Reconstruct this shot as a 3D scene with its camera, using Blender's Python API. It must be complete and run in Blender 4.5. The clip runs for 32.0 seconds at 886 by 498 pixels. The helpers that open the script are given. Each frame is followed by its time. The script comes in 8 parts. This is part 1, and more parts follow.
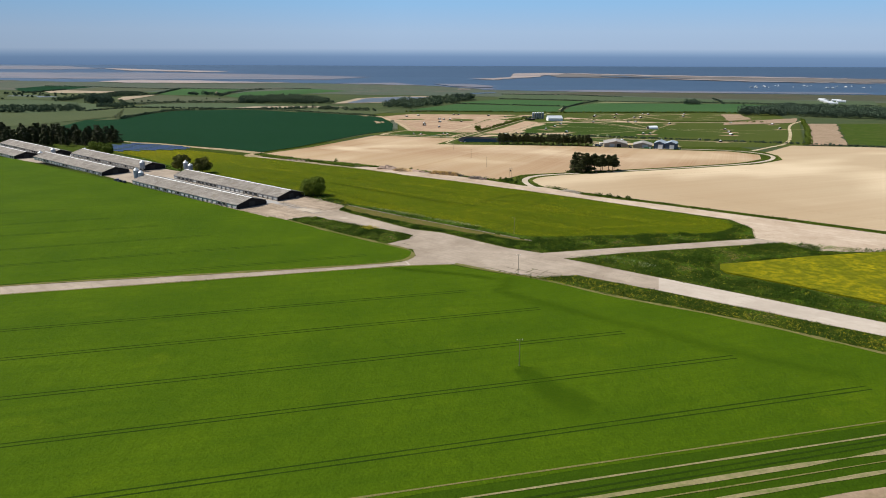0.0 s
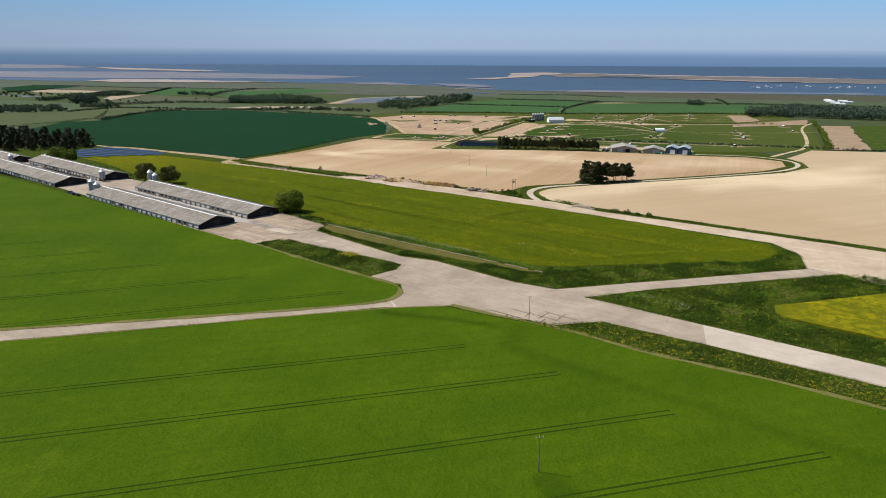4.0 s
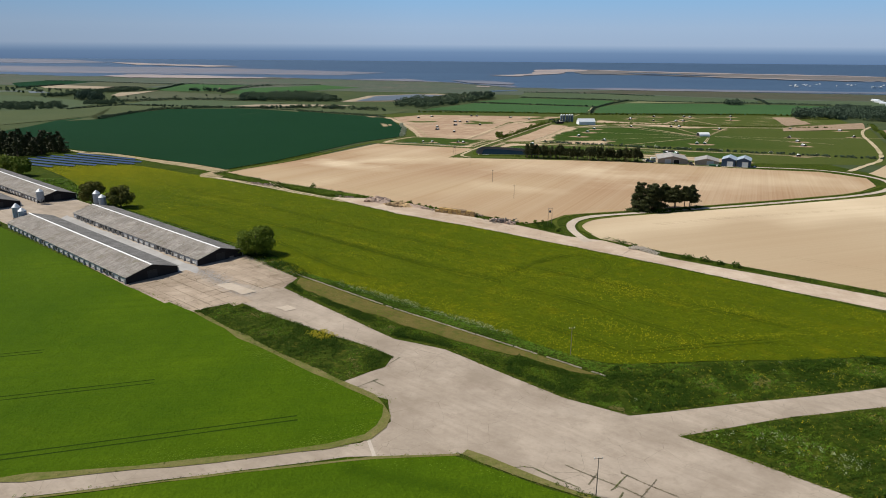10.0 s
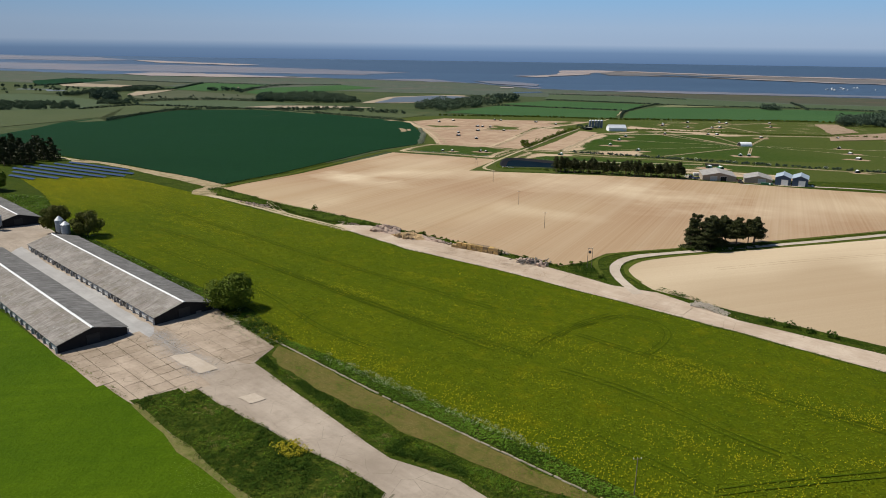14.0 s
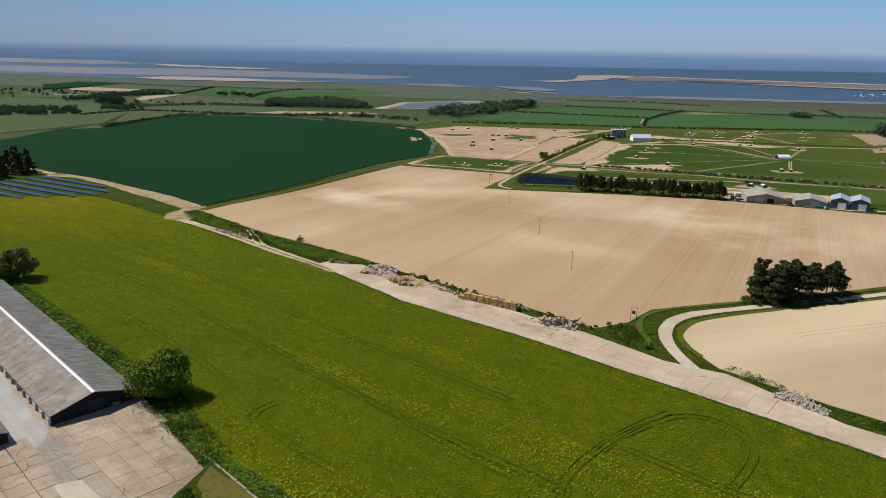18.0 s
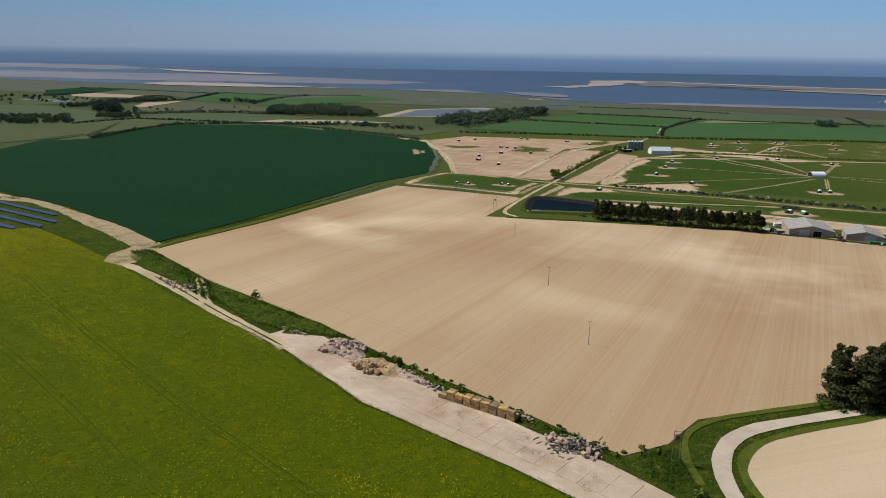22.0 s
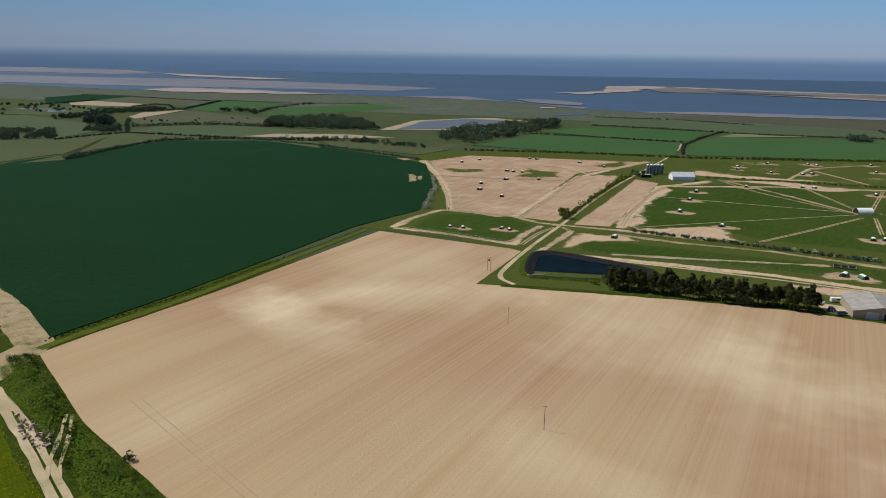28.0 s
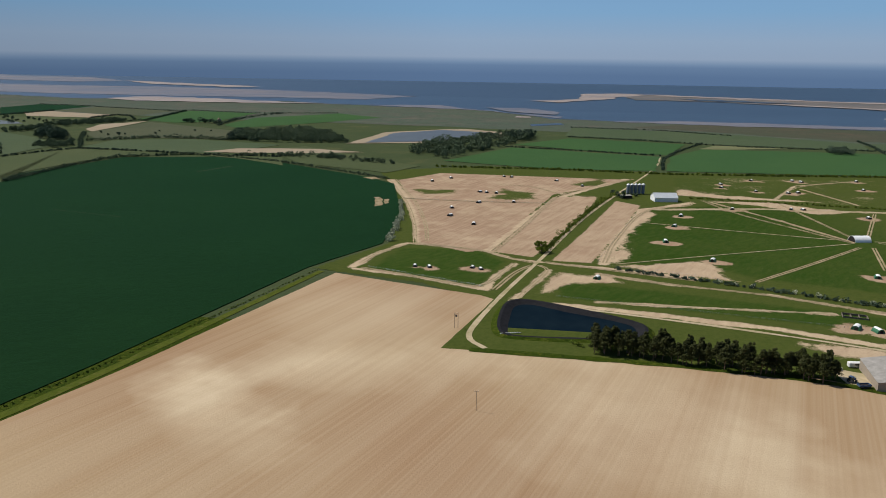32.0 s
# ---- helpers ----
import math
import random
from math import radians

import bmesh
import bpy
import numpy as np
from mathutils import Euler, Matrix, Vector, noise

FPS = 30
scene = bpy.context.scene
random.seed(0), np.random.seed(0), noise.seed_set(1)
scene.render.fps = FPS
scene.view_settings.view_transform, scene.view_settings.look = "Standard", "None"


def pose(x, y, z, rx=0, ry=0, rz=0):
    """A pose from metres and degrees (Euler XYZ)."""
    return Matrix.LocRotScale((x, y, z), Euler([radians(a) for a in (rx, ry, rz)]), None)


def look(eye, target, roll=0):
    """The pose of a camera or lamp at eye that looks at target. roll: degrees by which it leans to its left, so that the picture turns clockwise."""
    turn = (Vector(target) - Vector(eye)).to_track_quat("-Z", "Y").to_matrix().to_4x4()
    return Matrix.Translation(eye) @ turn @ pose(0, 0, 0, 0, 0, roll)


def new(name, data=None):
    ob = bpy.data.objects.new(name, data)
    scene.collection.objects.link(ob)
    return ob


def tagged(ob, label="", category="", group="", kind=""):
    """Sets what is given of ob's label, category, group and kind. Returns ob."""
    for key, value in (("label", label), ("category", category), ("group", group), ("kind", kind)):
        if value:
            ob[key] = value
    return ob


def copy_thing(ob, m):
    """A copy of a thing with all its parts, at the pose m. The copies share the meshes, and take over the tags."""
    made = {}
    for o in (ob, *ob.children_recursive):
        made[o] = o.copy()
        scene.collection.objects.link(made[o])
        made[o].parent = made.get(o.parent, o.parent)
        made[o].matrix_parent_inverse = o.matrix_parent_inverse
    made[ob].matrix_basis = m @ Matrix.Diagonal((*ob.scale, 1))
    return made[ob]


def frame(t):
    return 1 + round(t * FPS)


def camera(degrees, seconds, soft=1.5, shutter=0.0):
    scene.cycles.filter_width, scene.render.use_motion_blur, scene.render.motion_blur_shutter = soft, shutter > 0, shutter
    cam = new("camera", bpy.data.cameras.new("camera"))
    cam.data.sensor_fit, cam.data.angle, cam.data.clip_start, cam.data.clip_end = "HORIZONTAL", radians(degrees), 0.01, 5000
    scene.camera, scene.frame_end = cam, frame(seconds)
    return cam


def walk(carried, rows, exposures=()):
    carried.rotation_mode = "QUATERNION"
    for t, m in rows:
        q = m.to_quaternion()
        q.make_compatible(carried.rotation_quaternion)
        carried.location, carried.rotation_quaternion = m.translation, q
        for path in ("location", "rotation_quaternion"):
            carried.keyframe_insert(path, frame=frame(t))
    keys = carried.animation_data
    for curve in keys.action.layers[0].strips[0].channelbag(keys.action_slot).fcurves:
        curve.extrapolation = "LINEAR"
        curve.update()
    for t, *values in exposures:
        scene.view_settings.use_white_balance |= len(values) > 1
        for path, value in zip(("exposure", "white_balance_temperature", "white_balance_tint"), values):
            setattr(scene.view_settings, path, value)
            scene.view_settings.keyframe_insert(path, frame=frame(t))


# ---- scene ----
# A disused airfield by the sea: farm sheds on the old runway, fields, a pig farm, marsh and tidal flats.
cam = camera(64.0, 32.0, soft=0.95)
SKY = 0.079
PATH = [
    (0, (13.78, 209.35, 84.18), (10.10, 305.57, 57.19), 0.14),
    (0.5, (13.62, 215.83, 84.00), (10.13, 312.06, 57.04), 0.10),
    (1, (13.44, 222.33, 83.81), (10.13, 318.57, 56.86), 0.08),
    (1.5, (13.34, 228.90, 83.61), (10.15, 325.14, 56.64), 0.09),
    (2, (13.30, 235.64, 83.40), (10.13, 331.88, 56.42), 0.11),
    (2.5, (13.15, 242.46, 83.18), (9.99, 338.69, 56.18), 0.13),
    (3, (12.98, 249.39, 82.94), (9.81, 345.62, 55.92), 0.15),
    (3.5, (12.81, 256.34, 82.65), (9.63, 352.56, 55.60), 0.20),
    (5.5, (12.68, 285.59, 81.37), (9.23, 381.81, 54.35), 0.36),
    (6, (12.59, 293.43, 81.06), (8.92, 389.62, 53.96), 0.40),
    (6.5, (12.58, 301.41, 80.77), (8.66, 397.56, 53.59), 0.37),
    (7, (12.48, 309.52, 80.53), (8.29, 405.64, 53.25), 0.35),
    (7.5, (12.27, 317.69, 80.35), (7.79, 413.76, 52.98), 0.34),
    (8, (11.98, 325.84, 80.23), (7.21, 421.89, 52.78), 0.34),
    (8.5, (11.68, 333.85, 80.17), (6.63, 429.87, 52.71), 0.37),
    (9, (11.41, 341.74, 80.22), (6.08, 437.75, 52.75), 0.40),
    (9.5, (11.38, 349.75, 80.40), (5.71, 445.73, 52.88), 0.39),
    (10, (11.39, 357.77, 80.66), (5.34, 453.71, 53.11), 0.39),
    (10.5, (11.27, 365.58, 80.96), (4.85, 461.49, 53.41), 0.42),
    (11, (11.06, 373.15, 81.30), (4.29, 469.05, 53.77), 0.46),
    (11.5, (10.74, 380.47, 81.65), (3.61, 476.35, 54.13), 0.49),
    (12, (10.40, 387.57, 82.00), (2.92, 483.41, 54.46), 0.53),
    (12.5, (9.95, 394.44, 82.33), (2.14, 490.25, 54.77), 0.61),
    (13, (9.50, 401.33, 82.63), (1.34, 497.10, 55.05), 0.69),
    (13.5, (9.14, 408.37, 82.93), (0.58, 504.09, 55.27), 0.71),
    (14, (8.71, 415.50, 83.17), (-0.25, 511.16, 55.47), 0.72),
    (14.5, (8.35, 422.68, 83.31), (-1.01, 518.30, 55.59), 0.75),
    (16.5, (6.88, 452.92, 83.40), (-3.69, 548.45, 55.80), 0.81),
    (17, (6.62, 460.57, 83.31), (-4.16, 556.12, 55.84), 0.79),
    (17.5, (6.40, 468.20, 83.14), (-4.55, 563.77, 55.81), 0.81),
    (18, (6.25, 475.85, 82.96), (-4.82, 571.44, 55.76), 0.84),
    (18.5, (6.16, 483.49, 82.81), (-5.03, 579.10, 55.72), 0.83),
    (19, (6.21, 491.34, 82.77), (-5.13, 586.95, 55.75), 0.80),
    (19.5, (6.32, 499.43, 82.92), (-5.22, 595.02, 55.94), 0.80),
    (20, (6.68, 508.09, 83.28), (-5.08, 603.67, 56.32), 0.79),
    (20.5, (7.09, 516.56, 83.83), (-4.91, 612.12, 56.92), 0.78),
    (21, (7.38, 524.79, 84.59), (-4.85, 620.33, 57.73), 0.78),
    (21.5, (7.58, 532.63, 85.51), (-4.89, 628.17, 58.72), 0.80),
    (22, (7.88, 540.38, 86.54), (-4.84, 635.90, 59.81), 0.80),
    (22.5, (8.13, 547.59, 87.51), (-4.81, 643.09, 60.82), 0.80),
    (23, (8.22, 554.80, 88.46), (-4.90, 650.28, 61.77), 0.82),
    (23.5, (8.08, 562.09, 89.43), (-5.19, 657.56, 62.76), 0.87),
    (24, (7.92, 569.64, 90.51), (-5.42, 665.09, 63.84), 0.93),
    (24.5, (7.70, 577.07, 91.69), (-5.69, 672.50, 64.97), 1.01),
    (25, (7.91, 584.45, 93.03), (-5.60, 679.84, 66.23), 1.10),
    (25.5, (8.66, 591.70, 94.57), (-5.02, 687.05, 67.70), 1.16),
    (27.5, (12.52, 621.29, 101.59), (-2.03, 716.51, 74.71), 0.90),
    (28, (13.00, 628.60, 103.34), (-1.72, 723.85, 76.67), 0.74),
    (28.5, (13.13, 635.72, 105.02), (-1.73, 731.00, 78.56), 0.65),
    (29, (13.13, 642.88, 106.60), (-1.85, 738.21, 80.40), 0.57),
    (29.5, (12.94, 649.91, 108.00), (-2.15, 745.29, 82.01), 0.52),
    (30, (12.59, 657.01, 109.24), (-2.62, 752.39, 83.33), 0.56),
    (30.5, (12.28, 664.12, 110.33), (-3.07, 759.48, 84.41), 0.66),
    (31, (12.09, 671.37, 111.33), (-3.38, 766.70, 85.37), 0.75),
    (31.5, (12.07, 678.83, 112.27), (-2.80, 774.25, 86.31), 0.71),
    (32, (12.33, 686.37, 113.19), (0.80, 782.24, 87.18), 0.75),
]
walk(cam, [(t, look(eye, target, roll)) for t, eye, target, roll in PATH], exposures=[(0.0, 0.47), (8.0, 0.37), (14.0, 0.27), (20.0, 0.18), (25.0, -0.02), (32.0, 0.0)])

# ---- light ----
SUN_FROM = Vector((-0.60, 0.15, 0.785)).normalized()
world = bpy.data.worlds.new("world")
scene.world = world
world.use_nodes = True
sky = world.node_tree.nodes.new("ShaderNodeTexSky")
sky.sky_type = "NISHITA"
sky.sun_disc = False
sky.sun_elevation = math.asin(SUN_FROM.z)
sky.sun_rotation = math.atan2(SUN_FROM.x, SUN_FROM.y)
sky.altitude = 0
sky.air_density, sky.dust_density, sky.ozone_density = 1.0, 0.3, 3.0
back = world.node_tree.nodes["Background"]
way = world.node_tree.nodes.new("ShaderNodeTexCoord")
lifted = world.node_tree.nodes.new("ShaderNodeMapping")
lifted.inputs["Location"].default_value = (0, 0, 0.135)
world.node_tree.links.new(way.outputs["Generated"], lifted.inputs[0])
world.node_tree.links.new(lifted.outputs[0], sky.inputs[0])
world.node_tree.links.new(sky.outputs[0], back.inputs[0])
back.inputs[1].default_value = SKY
# the hazy air low over the sea: grey-blue above the horizon, the farthest water below it
low = world.node_tree.nodes.new("ShaderNodeSeparateXYZ")
world.node_tree.links.new(way.outputs["Generated"], low.inputs[0])
height = world.node_tree.nodes.new("ShaderNodeMapRange")
height.inputs["From Min"].default_value, height.inputs["From Max"].default_value = -0.05, 0.15
world.node_tree.links.new(low.outputs["Z"], height.inputs[0])
haze = world.node_tree.nodes.new("ShaderNodeValToRGB")
for i, (z, tone) in enumerate(((-0.05, (0.092, 0.158, 0.280)), (-0.020, (0.100, 0.168, 0.292)), (-0.0085, (0.128, 0.205, 0.335)), (-0.0050, (0.165, 0.250, 0.385)), (0.002, (0.268, 0.352, 0.480)), (0.024, (0.272, 0.374, 0.515)), (0.060, (0.205, 0.370, 0.570)), (0.15, (0.165, 0.33, 0.58)))):
    stop = haze.color_ramp.elements[i] if i < 2 else haze.color_ramp.elements.new(1.0)
    stop.position, stop.color = (z + 0.05) / 0.20, (*tone, 1)
world.node_tree.links.new(height.outputs[0], haze.inputs[0])
side = world.node_tree.nodes.new("ShaderNodeMapRange")
side.inputs["From Min"].default_value, side.inputs["From Max"].default_value = -0.75, -0.1
side.inputs["To Min"].default_value, side.inputs["To Max"].default_value = 0.72, 1.0
world.node_tree.links.new(low.outputs["X"], side.inputs[0])
air = world.node_tree.nodes.new("ShaderNodeBackground")
world.node_tree.links.new(haze.outputs[0], air.inputs[0])
world.node_tree.links.new(side.outputs[0], air.inputs[1])
fade = world.node_tree.nodes.new("ShaderNodeMapRange")
fade.inputs["From Min"].default_value, fade.inputs["From Max"].default_value = 0.07, 0.16
world.node_tree.links.new(low.outputs["Z"], fade.inputs[0])
both = world.node_tree.nodes.new("ShaderNodeMixShader")
for socket, out in zip(both.inputs, (fade.outputs[0], air.outputs[0], back.outputs[0])):
    world.node_tree.links.new(out, socket)
world.node_tree.links.new(both.outputs[0], world.node_tree.nodes["World Output"].inputs[0])
sun = new("sun", bpy.data.lights.new("sun", "SUN"))
sun.data.energy, sun.data.angle, sun.data.color = 4.55, radians(0.53), (1.0, 0.95, 0.86)
sun.matrix_world = look(SUN_FROM * 300, (0, 0, 0))

# ---- materials ----


def hexcol(r, g, b):
    return (r, g, b, 1.0)


class Mat:
    """A small builder for node materials in world metres."""

    def __init__(self, name, rough=0.9, metal=0.0, spec=0.3):
        self.m = bpy.data.materials.new(name)
        self.m.use_nodes = True
        self.t = self.m.node_tree
        self.b = self.t.nodes["Principled BSDF"]
        self.b.inputs["Roughness"].default_value = rough
        self.b.inputs["Metallic"].default_value = metal
        self.b.inputs["Specular IOR Level"].default_value = spec
        self.pos = self.t.nodes.new("ShaderNodeNewGeometry").outputs["Position"]
        self.bumps = []

    def node(self, kind, **inputs):
        n = self.t.nodes.new(kind)
        for k, v in inputs.items():
            self.plug(n.inputs[k.replace("_", " ")], v)
        return n

    def plug(self, socket, v):
        if hasattr(v, "is_output"):
            self.t.links.new(v, socket)
        else:
            socket.default_value = v

    def space(self, scale=(1, 1, 1), turn=0.0):
        r = self.node("ShaderNodeMapping", Vector=self.pos)
        r.inputs["Rotation"].default_value = (0, 0, radians(-turn))
        n = self.node("ShaderNodeMapping", Vector=r.outputs[0])
        n.inputs["Scale"].default_value = scale
        return n.outputs[0]

    def noise(self, size, detail=3.0, rough=0.55, vector=None, lo=0.3, hi=0.7):
        n = self.node("ShaderNodeTexNoise", Scale=1.0 / size, Detail=detail, Roughness=rough, Vector=vector or self.pos)
        r = self.node("ShaderNodeMapRange", Value=n.outputs["Fac"])
        r.inputs["From Min"].default_value, r.inputs["From Max"].default_value = lo, hi
        return r.outputs[0]

    def mix(self, fac, a, b, how="MIX"):
        n = self.t.nodes.new("ShaderNodeMix")
        n.data_type, n.blend_type, n.clamp_factor = "RGBA", how, True
        self.plug(n.inputs["Factor"], fac)
        self.plug(n.inputs[6], a)
        self.plug(n.inputs[7], b)
        return n.outputs[2]

    def math(self, op, a, b=0.0):
        n = self.t.nodes.new("ShaderNodeMath")
        n.operation = op
        self.plug(n.inputs[0], a)
        self.plug(n.inputs[1], b)
        return n.outputs[0]

    def random(self, kind="object"):
        if kind == "object":
            return self.t.nodes.new("ShaderNodeObjectInfo").outputs["Random"]
        return self.t.nodes.new("ShaderNodeNewGeometry").outputs["Random Per Island"]

    def bump(self, height, strength=0.5, distance=0.3):
        n = self.node("ShaderNodeBump", Height=height, Strength=strength, Distance=distance)
        if self.bumps:
            self.t.links.new(self.bumps[-1], n.inputs["Normal"])
        self.bumps.append(n.outputs[0])
        self.t.links.new(n.outputs[0], self.b.inputs["Normal"])

    def done(self, colour, rough=None):
        self.plug(self.b.inputs["Base Color"], colour)
        if rough is not None:
            self.plug(self.b.inputs["Roughness"], rough)
        return self.m


def field_material(name, a, b, c, turn=0.0, streak=18.0, patch=60.0, spot=None, spot_size=4.0, spot_lo=0.55, spot_hi=0.75, rough=0.9, bump=0.35, grain=0.9, mottle=0.25, flowers=None):
    """Land: two tones in drifting patches, a third in streaks along the rows, and small spots."""
    k = Mat(name, rough, 0.0, 0.02)
    col = k.mix(k.noise(patch, 4), a, b)
    rows = k.space((1.0 / streak, 12.0 / streak, 0), turn)
    col = k.mix(k.math("MULTIPLY", k.noise(1.0, 4, vector=rows, lo=0.42, hi=0.72), 0.55), col, c)
    if spot:
        spots = k.math("MULTIPLY", k.noise(spot_size, 5, 0.65, lo=spot_lo, hi=spot_hi), k.noise(patch * 0.7, 3, lo=0.35, hi=0.6))
        col = k.mix(spots, col, spot)
    if flowers:
        d = k.node("ShaderNodeVectorMath")
        d.operation = "DISTANCE"
        k.plug(d.inputs[0], k.pos)
        d.inputs[1].default_value = flowers
        near = k.node("ShaderNodeMapRange", Value=d.outputs["Value"])
        near.inputs["From Min"].default_value, near.inputs["From Max"].default_value = 120.0, 15.0
        rows2 = k.space((1.0 / 40, 1.0 / 7, 0), turn)
        bloom = k.math("MULTIPLY", near.outputs[0], k.math("ADD", k.noise(1.0, 4, 0.6, vector=rows2, lo=0.3, hi=0.7), 0.25))
        col = k.mix(k.math("MULTIPLY", bloom, k.noise(1.6, 4, 0.7, lo=0.3, hi=0.6)), col, spot)
    fine = k.noise(grain, 4, 0.7, lo=0.25, hi=0.75)
    col = k.mix(k.math("MULTIPLY", k.noise(grain * 5.5, 4, 0.65, lo=0.4, hi=0.75), mottle), col, (c[0] * 0.72, c[1] * 0.75, c[2] * 0.72, 1))
    col = k.mix(k.math("MULTIPLY", k.math("SUBTRACT", 1.0, fine), 0.5), col, (a[0] * 0.35, a[1] * 0.38, a[2] * 0.35, 1))
    k.bump(fine, bump, 0.5)
    k.bump(k.noise(grain * 6, 3), bump * 0.5, 1.0)
    return k.done(col)


def plain_material(name, a, b, size=2.0, rough=0.7, metal=0.0, bump=0.15, vary=0.0, spec=0.3):
    """A worn surface: two tones at two scales, roughness that follows them."""
    k = Mat(name, rough, metal, spec)
    col = k.mix(k.noise(size, 5, 0.6), a, b)
    col = k.mix(k.math("MULTIPLY", k.noise(size * 0.12, 3), 0.35), col, (b[0] * 0.7, b[1] * 0.7, b[2] * 0.7, 1))
    if vary:
        col = k.mix(k.math("MULTIPLY", k.random(), vary), col, (b[0] * 0.55, b[1] * 0.55, b[2] * 0.55, 1))
    k.bump(k.noise(size * 0.1, 4, 0.6), bump, 0.05)
    return k.done(col)


def leaf_material(name, a, b, c, rough=0.55, spec=0.1):
    """Foliage: each leaf clump its own tone."""
    k = Mat(name, rough, 0.0, spec)
    col = k.mix(k.random("island"), a, b)
    col = k.mix(k.math("MULTIPLY", k.noise(2.2, 3), 0.6), col, c)
    col = k.mix(k.math("MULTIPLY", k.random(), 0.35), col, a)
    k.b.inputs["Subsurface Weight"].default_value = 0.0
    return k.done(col)


H = hexcol
wheat = field_material("wheat_crop", H(0.048, 0.092, 0.003), H(0.076, 0.127, 0.0035), H(0.044, 0.088, 0.003), 17, 34, 34, H(0.105, 0.150, 0.005), 20, 0.58, 0.8, 0.85, 0.45, 0.7, 0.3)
beet = field_material("dark_green_crop", H(0.0068, 0.0265, 0.0078), H(0.0086, 0.0320, 0.0092), H(0.0054, 0.0220, 0.0068), 35, 40, 120, None, bump=0.3, grain=1.2)
beet_skin = beet.node_tree.nodes["Principled BSDF"].inputs
beet_skin["Sheen Weight"].default_value, beet_skin["Sheen Roughness"].default_value, beet_skin["Sheen Tint"].default_value = 0.11, 0.35, (0.16, 0.75, 0.30, 1)
rape = field_material("weedy_rape_crop", H(0.090, 0.124, 0.004), H(0.126, 0.150, 0.004), H(0.070, 0.104, 0.0035), -34, 40, 45, H(0.25, 0.215, 0.004), 9.0, 0.52, 0.9, 0.85, 0.9, 0.55, 0.5, (-275, 850, 0))
rape_bright = field_material("flowering_rape", H(0.12, 0.135, 0.007), H(0.18, 0.172, 0.007), H(0.08, 0.105, 0.007), -34, 22, 30, H(0.46, 0.37, 0.008), 3.0, 0.42, 0.7, 0.85, 0.6, 0.7)


def tilled_material(name, heading, rows=1.0, dry=()):
    """Drilled soil: brown ground, dry pale drifts with edges frayed along the rows, fine straight lines."""
    k = Mat(name, 0.95, 0.0, 0.02)
    lines = k.noise(1.0, 2, 0.6, vector=k.space((1 / 1200, 1 / 4.0, 0), heading), lo=0.36, hi=0.64)
    comb = k.noise(1.0, 3, 0.6, vector=k.space((1 / 120, 1 / 5.5, 0), heading), lo=0.3, hi=0.7)
    col = k.mix(k.noise(210, 2, 0.5, lo=0.38, hi=0.62), H(0.290, 0.182, 0.102) if rows > 0.6 else H(0.365, 0.272, 0.168), H(0.365, 0.262, 0.152) if rows > 0.6 else H(0.405, 0.315, 0.203))
    drift = k.noise(1.0, 2, 0.5, vector=k.space((1 / 190, 1 / 110, 0), heading + 14), lo=0.38, hi=0.70)
    drift = k.math("ADD", drift, k.math("MULTIPLY", k.math("SUBTRACT", comb, 0.5), 0.20 * rows))
    if dry:
        drift = k.math("MULTIPLY", drift, 0.55)
    for cx, cy, rx, ry, turn, much in dry:
        off = k.node("ShaderNodeVectorMath")
        off.operation = "SUBTRACT"
        k.plug(off.inputs[0], k.pos)
        off.inputs[1].default_value = (cx, cy, 0)
        turned = k.node("ShaderNodeMapping", Vector=off.outputs[0])
        turned.inputs["Rotation"].default_value = (0, 0, radians(-turn))
        scaled = k.node("ShaderNodeMapping", Vector=turned.outputs[0])
        scaled.inputs["Scale"].default_value = (1 / rx, 1 / ry, 0)
        far = k.node("ShaderNodeVectorMath")
        far.operation = "LENGTH"
        k.plug(far.inputs[0], scaled.outputs[0])
        reach = k.math("ADD", far.outputs["Value"], k.math("MULTIPLY", k.math("SUBTRACT", comb, 0.5), 0.25))
        reach = k.math("ADD", reach, k.math("MULTIPLY", k.math("SUBTRACT", k.noise(38, 3, 0.6), 0.5), 0.5))
        spot = k.node("ShaderNodeMapRange", Value=reach)
        spot.inputs["From Min"].default_value, spot.inputs["From Max"].default_value = 1.25, 0.25
        drift = k.math("ADD", drift, k.math("MULTIPLY", spot.outputs[0], much))
    edge = k.node("ShaderNodeMapRange", Value=drift)
    edge.inputs["From Min"].default_value, edge.inputs["From Max"].default_value = 0.30, 0.95
    col = k.mix(k.math("MULTIPLY", edge.outputs[0], 0.95), col, H(0.60, 0.49, 0.335))
    dark = k.noise(1.0, 2, 0.5, vector=k.space((1 / 420, 1 / 24, 0), heading), lo=0.48, hi=0.74)
    col = k.mix(k.math("MULTIPLY", dark, 0.26 * rows), col, H(0.285, 0.180, 0.100))
    col = k.mix(k.math("MULTIPLY", lines, 0.15 * rows), col, H(0.27, 0.175, 0.10))
    fine = k.noise(1.0, 2, 0.6, vector=k.space((1 / 700, 1 / 1.3, 0), heading), lo=0.36, hi=0.64)
    col = k.mix(k.math("MULTIPLY", fine, 0.13 * rows), col, H(0.62, 0.50, 0.36))
    wide = k.noise(1.0, 2, 0.5, vector=k.space((1 / 2500, 1 / 17, 0), heading), lo=0.4, hi=0.62)
    col = k.mix(k.math("MULTIPLY", wide, 0.12 * rows), col, H(0.56, 0.48, 0.34))
    clods = k.noise(0.8, 4, 0.7)
    col = k.mix(k.math("MULTIPLY", clods, 0.16), col, H(0.26, 0.175, 0.105))
